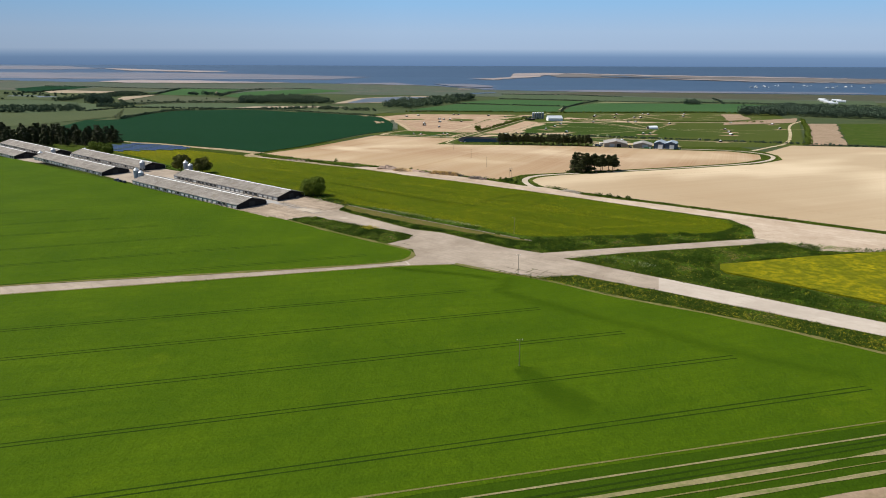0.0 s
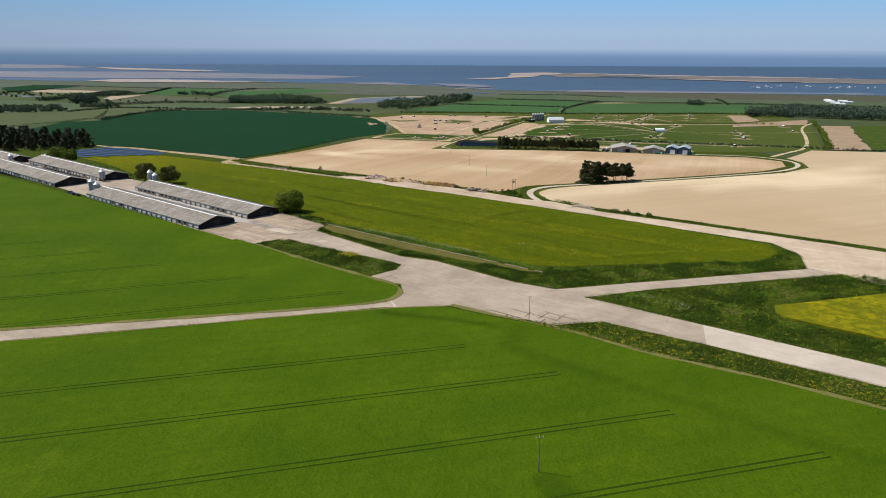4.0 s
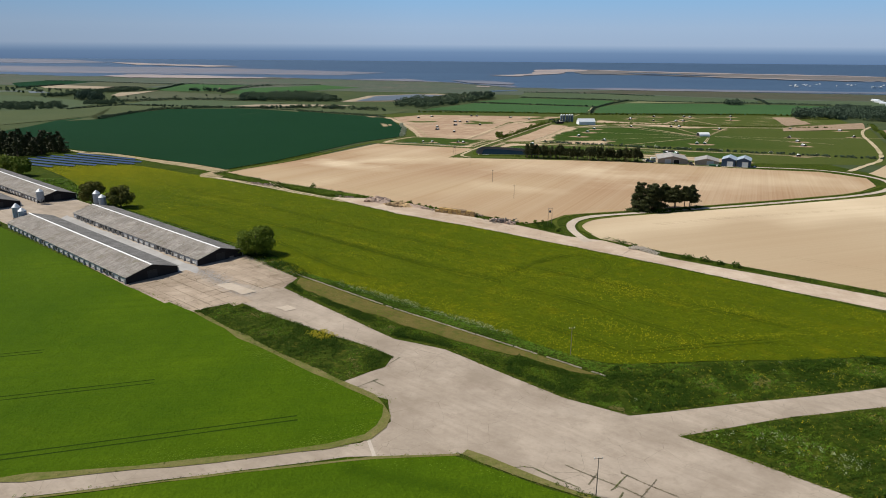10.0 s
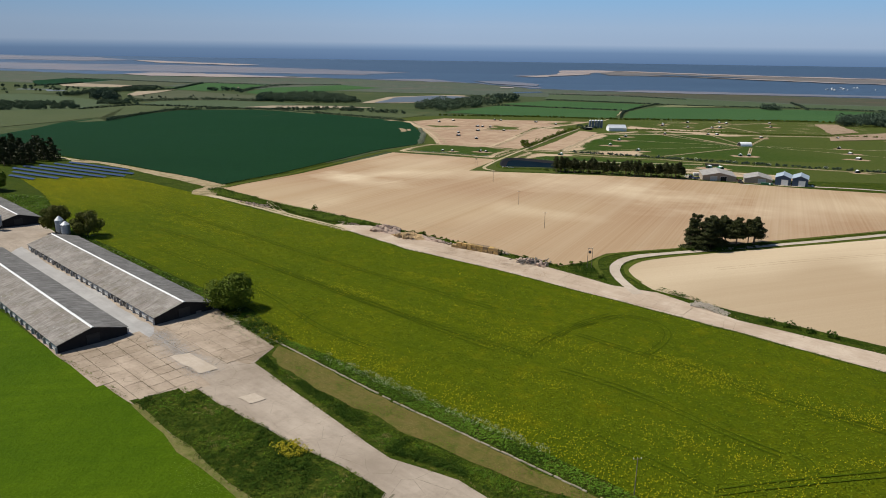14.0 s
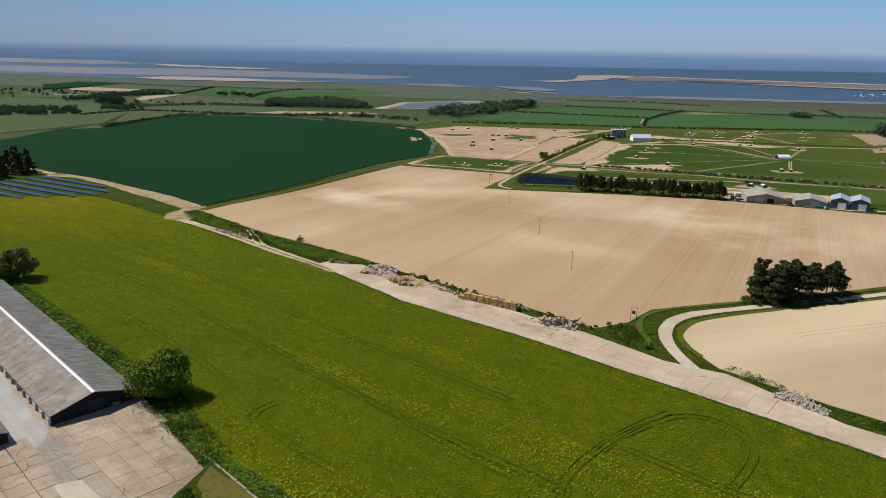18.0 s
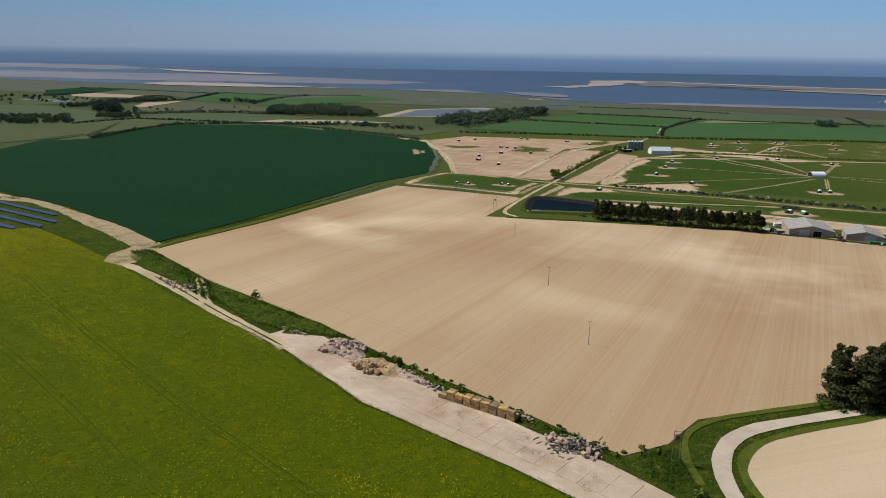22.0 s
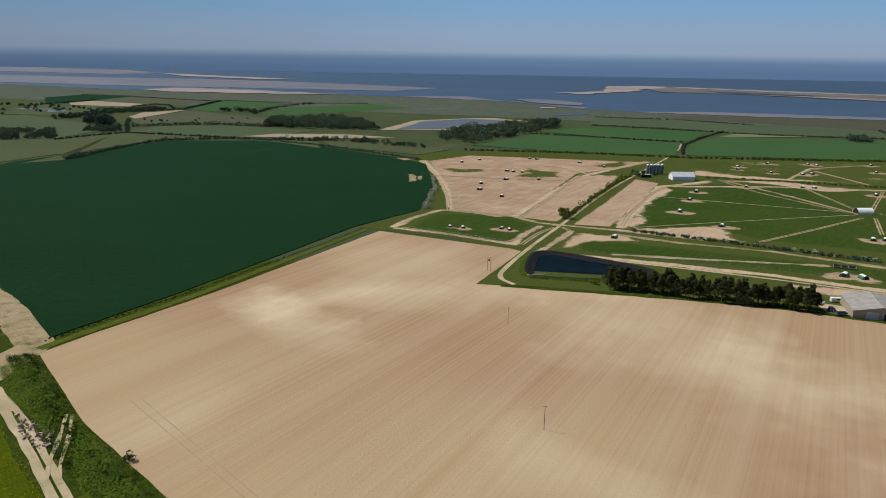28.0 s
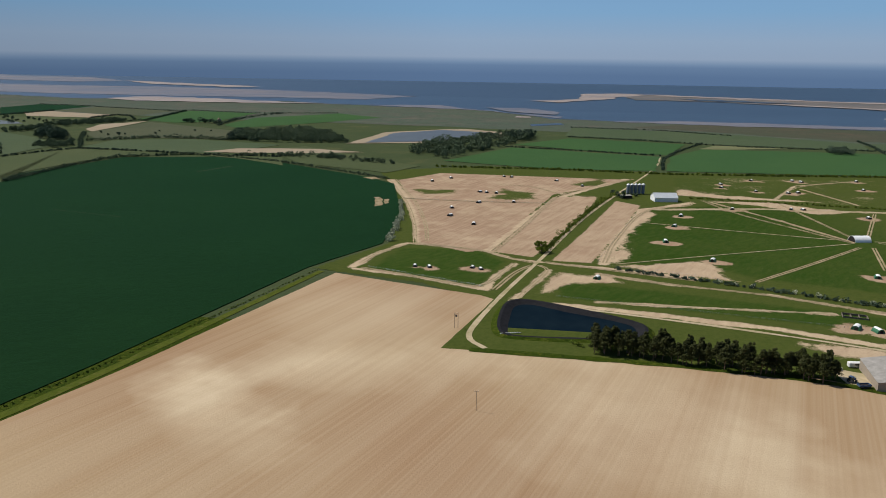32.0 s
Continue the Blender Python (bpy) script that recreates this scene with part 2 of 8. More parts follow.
    k.bump(clods, 0.3, 0.3)
    return k.done(col)


tilled = tilled_material("tilled_soil", 70, 1.0, ((-92, 902, 62, 24, -41, 0.52), (-58, 946, 66, 38, 20, 0.40), (84, 890, 90, 60, -67, 0.46), (-70, 1040, 110, 80, 60, 0.17), (190, 860, 100, 60, -20, 0.35), (30, 800, 40, 22, -40, 0.3)))
tilled_smooth = tilled_material("rolled_tilled_soil", 24, 0.45)
tilled_red = field_material("trodden_brown_soil", H(0.335, 0.238, 0.162), H(0.385, 0.285, 0.20), H(0.26, 0.178, 0.115), 70, 24, 45, H(0.13, 0.13, 0.05), 12, 0.52, 0.75, bump=0.3, grain=1.6, mottle=0.5)
pasture = field_material("grazed_pasture", H(0.042, 0.076, 0.010), H(0.072, 0.100, 0.015), H(0.034, 0.060, 0.009), 30, 22, 26, H(0.17, 0.13, 0.06), 12, 0.52, 0.8, grain=1.6, mottle=0.45)
verge = field_material("rough_grass", H(0.036, 0.062, 0.007), H(0.064, 0.090, 0.009), H(0.026, 0.045, 0.006), 20, 10, 14, H(0.19, 0.18, 0.03), 2.0, 0.5, 0.75, 0.9, 0.8, 0.6)
dry_grass = field_material("dry_mown_grass", H(0.150, 0.118, 0.036), H(0.104, 0.106, 0.022), H(0.180, 0.132, 0.050), -37, 9, 7, H(0.060, 0.092, 0.013), 2.2, 0.45, 0.7, grain=0.5, mottle=0.4)
margin_grass = field_material("dry_field_margin", H(0.195, 0.170, 0.066), H(0.130, 0.138, 0.032), H(0.235, 0.19, 0.085), 17, 8, 9, H(0.085, 0.115, 0.018), 1.8, 0.42, 0.66, grain=0.5, mottle=0.4)
# Far greens, land and marsh: base colours greyed and blued for distance haze.
hazed_green = field_material("hazed_arable_green", H(0.048, 0.106, 0.038), H(0.060, 0.122, 0.042), H(0.044, 0.096, 0.036), 20, 50, 150)
hazed_dull = field_material("hazed_dull_green", H(0.075, 0.105, 0.055), H(0.092, 0.118, 0.062), H(0.065, 0.090, 0.052), 40, 60, 160)
hazed_brown = field_material("hazed_brown_green", H(0.085, 0.098, 0.058), H(0.105, 0.112, 0.066), H(0.075, 0.085, 0.052), 30, 60, 160)
hazed_olive = field_material("hazed_olive_pasture", H(0.078, 0.100, 0.046), H(0.096, 0.112, 0.052), H(0.066, 0.086, 0.042), 30, 40, 120)
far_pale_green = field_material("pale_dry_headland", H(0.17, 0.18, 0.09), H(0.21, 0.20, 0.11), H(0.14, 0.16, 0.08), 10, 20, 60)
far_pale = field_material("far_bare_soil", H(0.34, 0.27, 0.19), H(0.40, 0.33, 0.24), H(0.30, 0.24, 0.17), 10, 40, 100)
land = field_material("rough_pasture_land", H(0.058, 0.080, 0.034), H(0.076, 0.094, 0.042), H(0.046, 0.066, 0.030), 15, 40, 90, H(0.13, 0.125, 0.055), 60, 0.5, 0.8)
# Marsh tones hold some distance haze over the grey-green grass.
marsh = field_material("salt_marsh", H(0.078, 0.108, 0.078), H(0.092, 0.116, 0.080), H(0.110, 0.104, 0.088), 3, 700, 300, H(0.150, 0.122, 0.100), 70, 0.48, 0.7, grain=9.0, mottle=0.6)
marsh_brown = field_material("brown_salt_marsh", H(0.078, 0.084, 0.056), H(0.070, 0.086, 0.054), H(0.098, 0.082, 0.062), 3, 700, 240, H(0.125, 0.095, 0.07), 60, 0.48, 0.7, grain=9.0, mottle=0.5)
def flat_material(name, a, b, wet):
    """Ground bared by the tide: long thin streaks of dry and wet."""
    k = Mat(name, 0.6, 0.0, 0.1)
    col = k.mix(k.noise(1.0, 4, 0.6, vector=k.space((1 / 700, 1 / 60, 0), 2), lo=0.38, hi=0.62), a, b)
    col = k.mix(k.noise(1.0, 5, 0.65, vector=k.space((1 / 420, 1 / 34, 0), -3), lo=0.48, hi=0.66), col, wet)
    col = k.mix(k.math("MULTIPLY", k.noise(18, 4, 0.7), 0.3), col, (wet[0] * 0.8, wet[1] * 0.8, wet[2] * 0.8, 1))
    return k.done(col)


# Flats far off: the tones include the blue-grey of distance haze.
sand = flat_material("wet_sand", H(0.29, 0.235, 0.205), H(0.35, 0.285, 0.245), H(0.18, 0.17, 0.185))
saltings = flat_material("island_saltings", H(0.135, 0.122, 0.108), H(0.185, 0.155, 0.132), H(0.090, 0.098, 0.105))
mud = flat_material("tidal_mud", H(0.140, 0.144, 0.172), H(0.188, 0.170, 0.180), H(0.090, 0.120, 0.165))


def concrete_material(name, a, b, dark, vary=0.0, cracks=0.22):
    k = Mat(name, 0.9, 0.0, 0.08)
    col = k.mix(k.noise(9, 5, 0.6), a, b)
    col = k.mix(k.math("MULTIPLY", k.noise(24, 5, 0.65, lo=0.44, hi=0.68), 0.75), col, dark)
    col = k.mix(k.math("MULTIPLY", k.noise(5, 5, 0.7, lo=0.5, hi=0.72), 0.5), col, dark)
    col = k.mix(k.math("MULTIPLY", k.noise(1.0, 4, 0.6, vector=k.space((1 / 30, 1 / 2.2, 0), 142), lo=0.45, hi=0.75), 0.45), col, dark)
    col = k.mix(k.math("MULTIPLY", k.noise(1.1, 4, 0.7, lo=0.5, hi=0.8), 0.4), col, dark)
    if vary:
        one = k.random()
        col = k.mix(k.math("MULTIPLY", one, vary), col, dark)
        col = k.mix(k.math("MULTIPLY", k.math("FRACT", k.math("MULTIPLY", one, 7.3)), vary * 0.6), col, (a[0] * 1.2, a[1] * 1.22, a[2] * 1.25, 1))
    crack = k.node("ShaderNodeTexVoronoi", Vector=k.pos, Scale=0.16)
    crack.feature = "DISTANCE_TO_EDGE"
    warp = k.math("ADD", crack.outputs["Distance"], k.math("MULTIPLY", k.noise(1.5, 4, 0.7, lo=0.0, hi=1.0), 0.05))
    thin = k.node("ShaderNodeMapRange", Value=warp)
    thin.inputs["From Min"].default_value, thin.inputs["From Max"].default_value = 0.036, 0.026
    col = k.mix(k.math("MULTIPLY", k.math("MULTIPLY", thin.outputs[0], k.noise(17, 3, lo=0.42, hi=0.6)), cracks), col, (dark[0] * 0.5, dark[1] * 0.55, dark[2] * 0.45, 1))
    k.bump(k.noise(0.6, 4), 0.3, 0.05)
    return k.done(col)


concrete = concrete_material("old_concrete", H(0.385, 0.320, 0.250), H(0.315, 0.262, 0.205), H(0.215, 0.172, 0.128), cracks=0.45)
concrete_pale = concrete_material("new_concrete", H(0.475, 0.415, 0.345), H(0.42, 0.36, 0.295), H(0.34, 0.29, 0.235))
concrete_dirty = concrete_material("dirty_concrete", H(0.42, 0.335, 0.25), H(0.34, 0.27, 0.20), H(0.16, 0.12, 0.08), 0.2, 0.9)
dirt_track = concrete_material("dirt_track", H(0.43, 0.345, 0.23), H(0.48, 0.39, 0.265), H(0.23, 0.20, 0.09), cracks=0.0)
bales_concrete = concrete_material("stained_track_concrete", H(0.50, 0.408, 0.312), H(0.42, 0.335, 0.25), H(0.30, 0.22, 0.15), 0.2, 0.6)
track_concrete = concrete_material("tan_track_concrete", H(0.47, 0.40, 0.32), H(0.42, 0.35, 0.275), H(0.31, 0.255, 0.185), 0.0, 0.3)
straw_earth = field_material("trodden_straw_earth", H(0.40, 0.305, 0.185), H(0.335, 0.25, 0.14), H(0.47, 0.375, 0.245), 140, 12, 14, H(0.105, 0.11, 0.032), 5, 0.42, 0.66, mottle=0.5)
lake_water = plain_material("grey_lake_water", H(0.070, 0.088, 0.105), H(0.095, 0.112, 0.125), 40, 0.5)
joint = plain_material("mossy_joint", H(0.17, 0.14, 0.095), H(0.12, 0.108, 0.062), 3)
# Sea base kept grey-blue, with distance haze mixed into the colour.
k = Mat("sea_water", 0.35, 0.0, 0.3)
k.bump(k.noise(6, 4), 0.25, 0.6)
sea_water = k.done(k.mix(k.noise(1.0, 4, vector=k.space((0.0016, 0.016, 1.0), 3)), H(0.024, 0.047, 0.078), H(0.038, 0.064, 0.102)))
k = Mat("pond_water", 0.3, 0.0, 0.0)
k.b.inputs["IOR"].default_value = 1.14
k.bump(k.noise(1.5, 3), 0.06, 0.1)
pond_water = k.done(k.mix(k.noise(12, 3), H(0.004, 0.010, 0.017), H(0.007, 0.015, 0.022)))

# ---- the lie of the land ----
KNOTS_Y = (-3000, 705, 800, 870, 936, 1026, 1140, 1292, 1453, 1615, 1900, 2300, 2700, 3000, 3500, 4250)
KNOTS_Z = (0, 0, -5, -8.4, -12.7, -16.5, -21.2, -28.5, -33.4, -38, -43.5, -47.5, -49, -46, -33, 0.5)


def zt(y):
    return float(np.interp(y, KNOTS_Y, KNOTS_Z))


def link(name, bm, material, parent=None, label=""):
    me = bpy.data.meshes.new(name)
    bm.to_mesh(me)
    bm.free()
    if material:
        me.materials.append(material)
    ob = new(name, me)
    if parent:
        ob.parent = parent
    if label:
        ob["label"] = label
    return ob


def part(name, bm, material, parent, label=""):
    return link(name, bm, material, parent, label)


def raw(name, verts, faces, material, parent=None, label=""):
    me = bpy.data.meshes.new(name)
    me.from_pydata(verts, [], faces)
    if material:
        me.materials.append(material)
    ob = new(name, me)
    if parent:
        ob.parent = parent
    if label:
        ob["label"] = label
    return ob


def wobble(pts, step=7.0, amount=0.35, closed=True):
    """The outline with points every few metres, each a little off the line."""
    out = []
    n = len(pts)
    for i in range(n if closed else n - 1):
        a, b = Vector(pts[i]), Vector(pts[(i + 1) % n])
        count = min(80, max(1, int((b - a).length / step)))
        for j in range(count):
            p = a.lerp(b, j / count)
            d = noise.noise_vector(Vector((p.x * 0.21, p.y * 0.21, 3.7))) * amount + noise.noise_vector(Vector((p.x * 0.05, p.y * 0.05, 9.1))) * amount
            out.append((p.x + d.x, p.y + d.y))
    if not closed:
        out.append(pts[-1])
    return out


def smooth(pts, rounds=2, closed=False):
    for _ in range(rounds):
        out = []
        n = len(pts)
        for i in range(n if closed else n - 1):
            a, b = pts[i], pts[(i + 1) % n]
            out += [(a[0] * 0.75 + b[0] * 0.25, a[1] * 0.75 + b[1] * 0.25), (a[0] * 0.25 + b[0] * 0.75, a[1] * 0.25 + b[1] * 0.75)]
        pts = out if closed else [pts[0]] + out + [pts[-1]]
    return pts


def sliced(bm):
    """Cut at the knots of the slope, so that the sheet follows the ground."""
    x0, x1 = min(v.co.x for v in bm.verts), max(v.co.x for v in bm.verts)
    y0, y1 = min(v.co.y for v in bm.verts), max(v.co.y for v in bm.verts)
    step = 60 if y0 < 1000 else 200
    ys = set(KNOTS_Y) | set(range(-240, 2000, step))
    cuts = [((0, y, 0), (0, 1, 0)) for y in sorted(ys) if y0 < y < y1] + [((x, 0, 0), (1, 0, 0)) for x in range(-1200, 1201, step) if x0 < x < x1 and x1 - x0 > step]
    for co, no in cuts:
        bmesh.ops.bisect_plane(bm, geom=bm.verts[:] + bm.edges[:] + bm.faces[:], plane_co=co, plane_no=no)


def patch(name, pts, material, lift=0.1, depth=0.0, edge=0.35, step=7.0, label="", category="", kind="structure", parent=None):
    """A piece of land draped on the slope; depth gives it sides down into the ground."""
    bm = bmesh.new()
    line = wobble(pts, step, edge) if edge else pts
    face = bm.faces.new([bm.verts.new((x, y, 0)) for x, y in line])
    face.normal_update()
    if face.normal.z < 0:
        face.normal_flip()
    bmesh.ops.triangulate(bm, faces=bm.faces[:], quad_method="FIXED", ngon_method="EAR_CLIP")
    sliced(bm)
    bm.normal_update()
    for f in bm.faces:
        if f.normal.z < 0:
            f.normal_flip()
    for v in bm.verts:
        v.co.z = zt(v.co.y) + lift
    if depth:
        rim = [e for e in bm.edges if e.is_boundary]
        got = bmesh.ops.extrude_edge_only(bm, edges=rim)
        for v in got["geom"]:
            if isinstance(v, bmesh.types.BMVert):
                v.co.z -= depth
    ob = link(name, bm, material, parent)
    if not parent:
        tagged(ob, label, category, "", kind)
    return ob


def ribbon(name, pts, width, material, lift=0.12, edge=0.25, label="", category="track", parent=None, kind="structure", rounds=2):
    """A track along a line."""
    line = wobble(smooth(pts, rounds), 6.0, 0.0, closed=False)
    left, right = [], []
    for i, p in enumerate(line):
        a, b = Vector(line[max(0, i - 1)]), Vector(line[min(len(line) - 1, i + 1)])
        d = (b - a).normalized()
        w = width / 2 * (1 + edge * noise.noise(Vector((p[0] * 0.13, p[1] * 0.13, 1.0))))
        left.append((p[0] - d.y * w, p[1] + d.x * w))
        right.append((p[0] + d.y * w, p[1] - d.x * w))
    bm = bmesh.new()
    lo = [bm.verts.new((*p, 0)) for p in left]
    ro = [bm.verts.new((*p, 0)) for p in right]
    for i in range(len(lo) - 1):
        bm.faces.new((lo[i], ro[i], ro[i + 1], lo[i + 1]))
    sliced(bm)
    for v in bm.verts:
        v.co.z = zt(v.co.y) + lift
    ob = link(name, bm, material, parent)
    if not parent:
        tagged(ob, label, category, "", kind)
    return ob


# ---- ground and sea ----
xs = [-7000, -2500, *range(-1200, 1201, 100), 2500, 7000]
ground_ys = sorted(set(KNOTS_Y) | set(range(0, 2000, 100)))
verts = [(x, y, zt(y) - 0.06) for y in ground_ys for x in xs]
n = len(xs)
faces = [(j * n + i, j * n + i + 1, (j + 1) * n + i + 1, (j + 1) * n + i) for j in range(len(ground_ys) - 1) for i in range(n - 1)]
tagged(raw("ground", verts, faces, land), "rough green farmland sloping down to the sea", "ground", "", "structure")
patch("grass_plain", [(-620, 300), (-620, 1000), (-180, 1010), (300, 990), (330, 600), (330, 250), (160, 300)], verge, 0.03, edge=0, label="rough weedy grass of the old airfield", category="grass")
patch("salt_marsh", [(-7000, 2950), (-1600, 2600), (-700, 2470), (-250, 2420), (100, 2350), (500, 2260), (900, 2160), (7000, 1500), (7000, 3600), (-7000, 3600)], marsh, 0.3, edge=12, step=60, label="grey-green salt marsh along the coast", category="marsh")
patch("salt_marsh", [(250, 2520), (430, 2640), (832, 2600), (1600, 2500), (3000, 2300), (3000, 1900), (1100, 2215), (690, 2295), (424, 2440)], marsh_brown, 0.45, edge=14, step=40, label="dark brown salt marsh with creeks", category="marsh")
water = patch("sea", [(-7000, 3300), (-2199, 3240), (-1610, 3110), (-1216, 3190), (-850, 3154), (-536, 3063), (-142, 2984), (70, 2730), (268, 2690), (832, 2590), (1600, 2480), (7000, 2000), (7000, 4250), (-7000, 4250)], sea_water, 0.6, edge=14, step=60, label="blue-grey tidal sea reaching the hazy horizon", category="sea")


def flat(name, pts, mat, lift, label):
    patch(name, pts, mat, lift, edge=18, step=35, label=label, category="tidal flat")


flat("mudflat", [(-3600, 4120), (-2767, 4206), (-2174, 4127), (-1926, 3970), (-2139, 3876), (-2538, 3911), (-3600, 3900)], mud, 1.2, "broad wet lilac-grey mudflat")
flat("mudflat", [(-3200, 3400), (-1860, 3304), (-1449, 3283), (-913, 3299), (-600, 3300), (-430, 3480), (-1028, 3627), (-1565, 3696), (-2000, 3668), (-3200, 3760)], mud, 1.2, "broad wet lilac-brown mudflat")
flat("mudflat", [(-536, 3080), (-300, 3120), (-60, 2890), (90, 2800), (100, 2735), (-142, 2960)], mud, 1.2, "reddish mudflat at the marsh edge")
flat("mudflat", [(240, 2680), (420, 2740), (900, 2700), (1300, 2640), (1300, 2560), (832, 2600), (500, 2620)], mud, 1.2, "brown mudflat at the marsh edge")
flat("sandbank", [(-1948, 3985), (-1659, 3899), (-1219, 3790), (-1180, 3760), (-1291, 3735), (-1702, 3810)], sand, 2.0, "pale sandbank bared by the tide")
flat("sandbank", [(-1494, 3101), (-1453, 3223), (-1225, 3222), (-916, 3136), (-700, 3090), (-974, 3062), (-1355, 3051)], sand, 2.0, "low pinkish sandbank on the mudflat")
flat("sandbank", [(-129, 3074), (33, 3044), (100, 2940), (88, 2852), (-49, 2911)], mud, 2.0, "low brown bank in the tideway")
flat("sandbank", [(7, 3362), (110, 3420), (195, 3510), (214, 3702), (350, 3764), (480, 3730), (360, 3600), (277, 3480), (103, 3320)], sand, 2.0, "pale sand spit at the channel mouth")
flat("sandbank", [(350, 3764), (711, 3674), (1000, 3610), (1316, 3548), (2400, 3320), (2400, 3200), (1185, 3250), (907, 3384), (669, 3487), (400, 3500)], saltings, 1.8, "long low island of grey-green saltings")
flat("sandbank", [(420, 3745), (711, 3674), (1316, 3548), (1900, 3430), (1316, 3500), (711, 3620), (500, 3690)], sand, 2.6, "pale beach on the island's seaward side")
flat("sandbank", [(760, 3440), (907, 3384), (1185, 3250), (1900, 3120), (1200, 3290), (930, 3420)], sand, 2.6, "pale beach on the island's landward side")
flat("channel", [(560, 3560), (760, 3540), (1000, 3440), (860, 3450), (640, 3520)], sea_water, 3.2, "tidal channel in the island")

# ---- fields and roads ----
patch("wheat_field", [(-14, 490), (-10, 498), (-12, 507), (-24, 516), (-51, 536), (-78, 559), (-113, 583), (-208, 656), (-289, 716), (-401, 819), (-560, 960), (-700, 900), (-600, 319), (-159, 452), (-80, 471), (-40, 481)], wheat, 0.15, 0.3, label="bright green young wheat field with tramlines", category="field")
patch("wheat_field", [(-600, 306.6), (-154, 440.5), (-99, 456.4), (-16, 482.2), (6, 485.4), (24, 475.4), (40, 468.6), (64, 450), (101, 429), (134, 403), (165, 378), (0, 329), (-600, 149)], wheat, 0.15, 0.3, label="large bright green young wheat field with tramlines", category="field")
patch("rape_field", [(-58, 604), (-38, 591), (-20, 577.5), (0, 563.5), (18, 550), (37, 535), (46, 532), (132, 544), (146, 557), (147, 570), (114, 596), (79, 623), (48.6, 645), (10.6, 672), (-34.4, 700), (-77, 741), (-124, 776), (-187, 830), (-225, 858), (-262, 884), (-322, 862), (-262, 800), (-200, 722), (-161, 690), (-71, 622)], rape, 0.14, 0.0, 0.6, 2.6, label="thin green rape crop sprinkled with yellow flowers", category="field")
patch("rape_field", [(114, 484), (116, 490), (160, 504), (330, 547), (330, 310), (158, 445), (137, 462), (115, 479)], rape_bright, 0.6, 0.8, label="yellow flowering rape field", category="field")
patch("tilled_field", [(-174, 848), (-107, 1107), (-12, 1073), (-4, 1067), (-24, 985), (51, 983), (138, 976), (223, 938), (268, 925), (283, 880), (268, 838), (238, 803), (172, 766), (125, 741), (73, 716), (50, 705), (41, 692), (30, 685), (4, 704), (-30, 729), (-62, 758), (-122, 801)], tilled, 0.12, 0.4, label="large bare tilled field of pale brown soil", category="field")
patch("tilled_field", [(61, 661), (55.2, 676), (56, 687.4), (63.4, 697), (80, 706), (175.5, 752.5), (247.5, 792.5), (284, 831.5), (298, 880), (303, 916), (365, 1002), (456, 982), (700, 900), (700, 400), (340, 478), (213, 553), (120, 618), (83, 643)], tilled_smooth, 0.12, 0.4, label="bare tilled field of pale brown soil", category="field")
patch("beet_field", [(-181, 864), (-128, 1118), (-96, 1200), (-108, 1345), (-150, 1528), (-213, 1594), (-433, 1755), (-604, 1701), (-640, 1400), (-566, 1130), (-430, 1036), (-360, 989), (-294, 955), (-220, 899)], beet, 0.4, 0.6, label="large dark green leafy crop field", category="field")
road = patch("road", [(-420, 828), (-206, 659), (-113, 583), (-24, 514), (-11, 508), (-9, 498), (-14, 489), (-40, 480.5), (-160, 450), (-600, 317), (-600, 307.4), (-154, 441.3), (-16, 483), (7, 486.4), (22, 477.6), (40, 470), (56, 474), (83, 457), (142, 416), (320, 283), (320, 297), (148, 428), (86, 473), (54, 497), (82, 507), (158, 528), (147, 534), (70, 512), (45, 505), (31, 512), (1, 538), (-14, 544), (-58, 585), (-56, 596), (-85, 622), (-187, 700), (-300, 800), (-410, 850)], concrete, 0.08, label="old pale concrete runway and perimeter tracks crossing", category="road")
patch("perimeter_track", [(-72, 750), (-77, 743), (-34, 701), (11, 673), (49, 646), (80, 624), (115, 597), (149, 573), (153, 555), (147, 535), (158, 527), (164, 514), (195, 512), (330, 440), (330, 470), (213, 545), (155, 586), (120, 610), (83, 634), (62, 658), (47, 664), (27, 681), (4, 697), (-30, 721), (-58, 746), (-72, 746)], bales_concrete, 0.07, label="old concrete perimeter track with worn bays", category="road")
patch("verge", [(-80, 561), (-69, 570), (-37, 548), (-23, 540), (-13, 532), (-14, 526), (-24, 516)], verge, 0.16, 0.2, 0.6, 4, label="rough grass verge beside the concrete", category="verge")
patch("mown_strip", [(-55, 597.5), (-17, 567.5), (13, 545.8), (41, 525), (33, 527.5), (22, 534.5), (8, 541.5), (-4.5, 549.5), (-14, 555.5), (-26, 564.5), (-38, 573.5), (-52, 585), (-55, 590)], dry_grass, 0.1, edge=0.8, step=2.0, label="dry brownish grass strip beside the crop", category="verge")
ribbon("farm_track", [(55, 655), (50, 674), (51, 688), (58, 700), (75, 709), (130, 735), (174, 758), (245, 798), (278, 834), (293, 878), (286, 925), (262, 945), (180, 950)], 3.9, track_concrete, 0.2, label="pale winding concrete farm track")
ribbon("dirt_track", [(-66, 733), (-70, 736.6), (-81.5, 746.5), (-100, 761.5), (-124, 783), (-148, 803), (-168, 818), (-180, 824)], 5.2, dirt_track, 0.14, 0.35, label="pale dry earth track with broken concrete")
patch("dirt_apron", [(-365, 984), (-334, 979), (-277, 940), (-228, 905), (-189, 875), (-176, 860), (-173, 849), (-183, 848), (-206, 868), (-243, 899), (-291, 940), (-328, 963), (-352, 967)], straw_earth, 0.15, edge=1.0, step=3, label="broad worn strip of dry earth beside the dark crop", category="track")
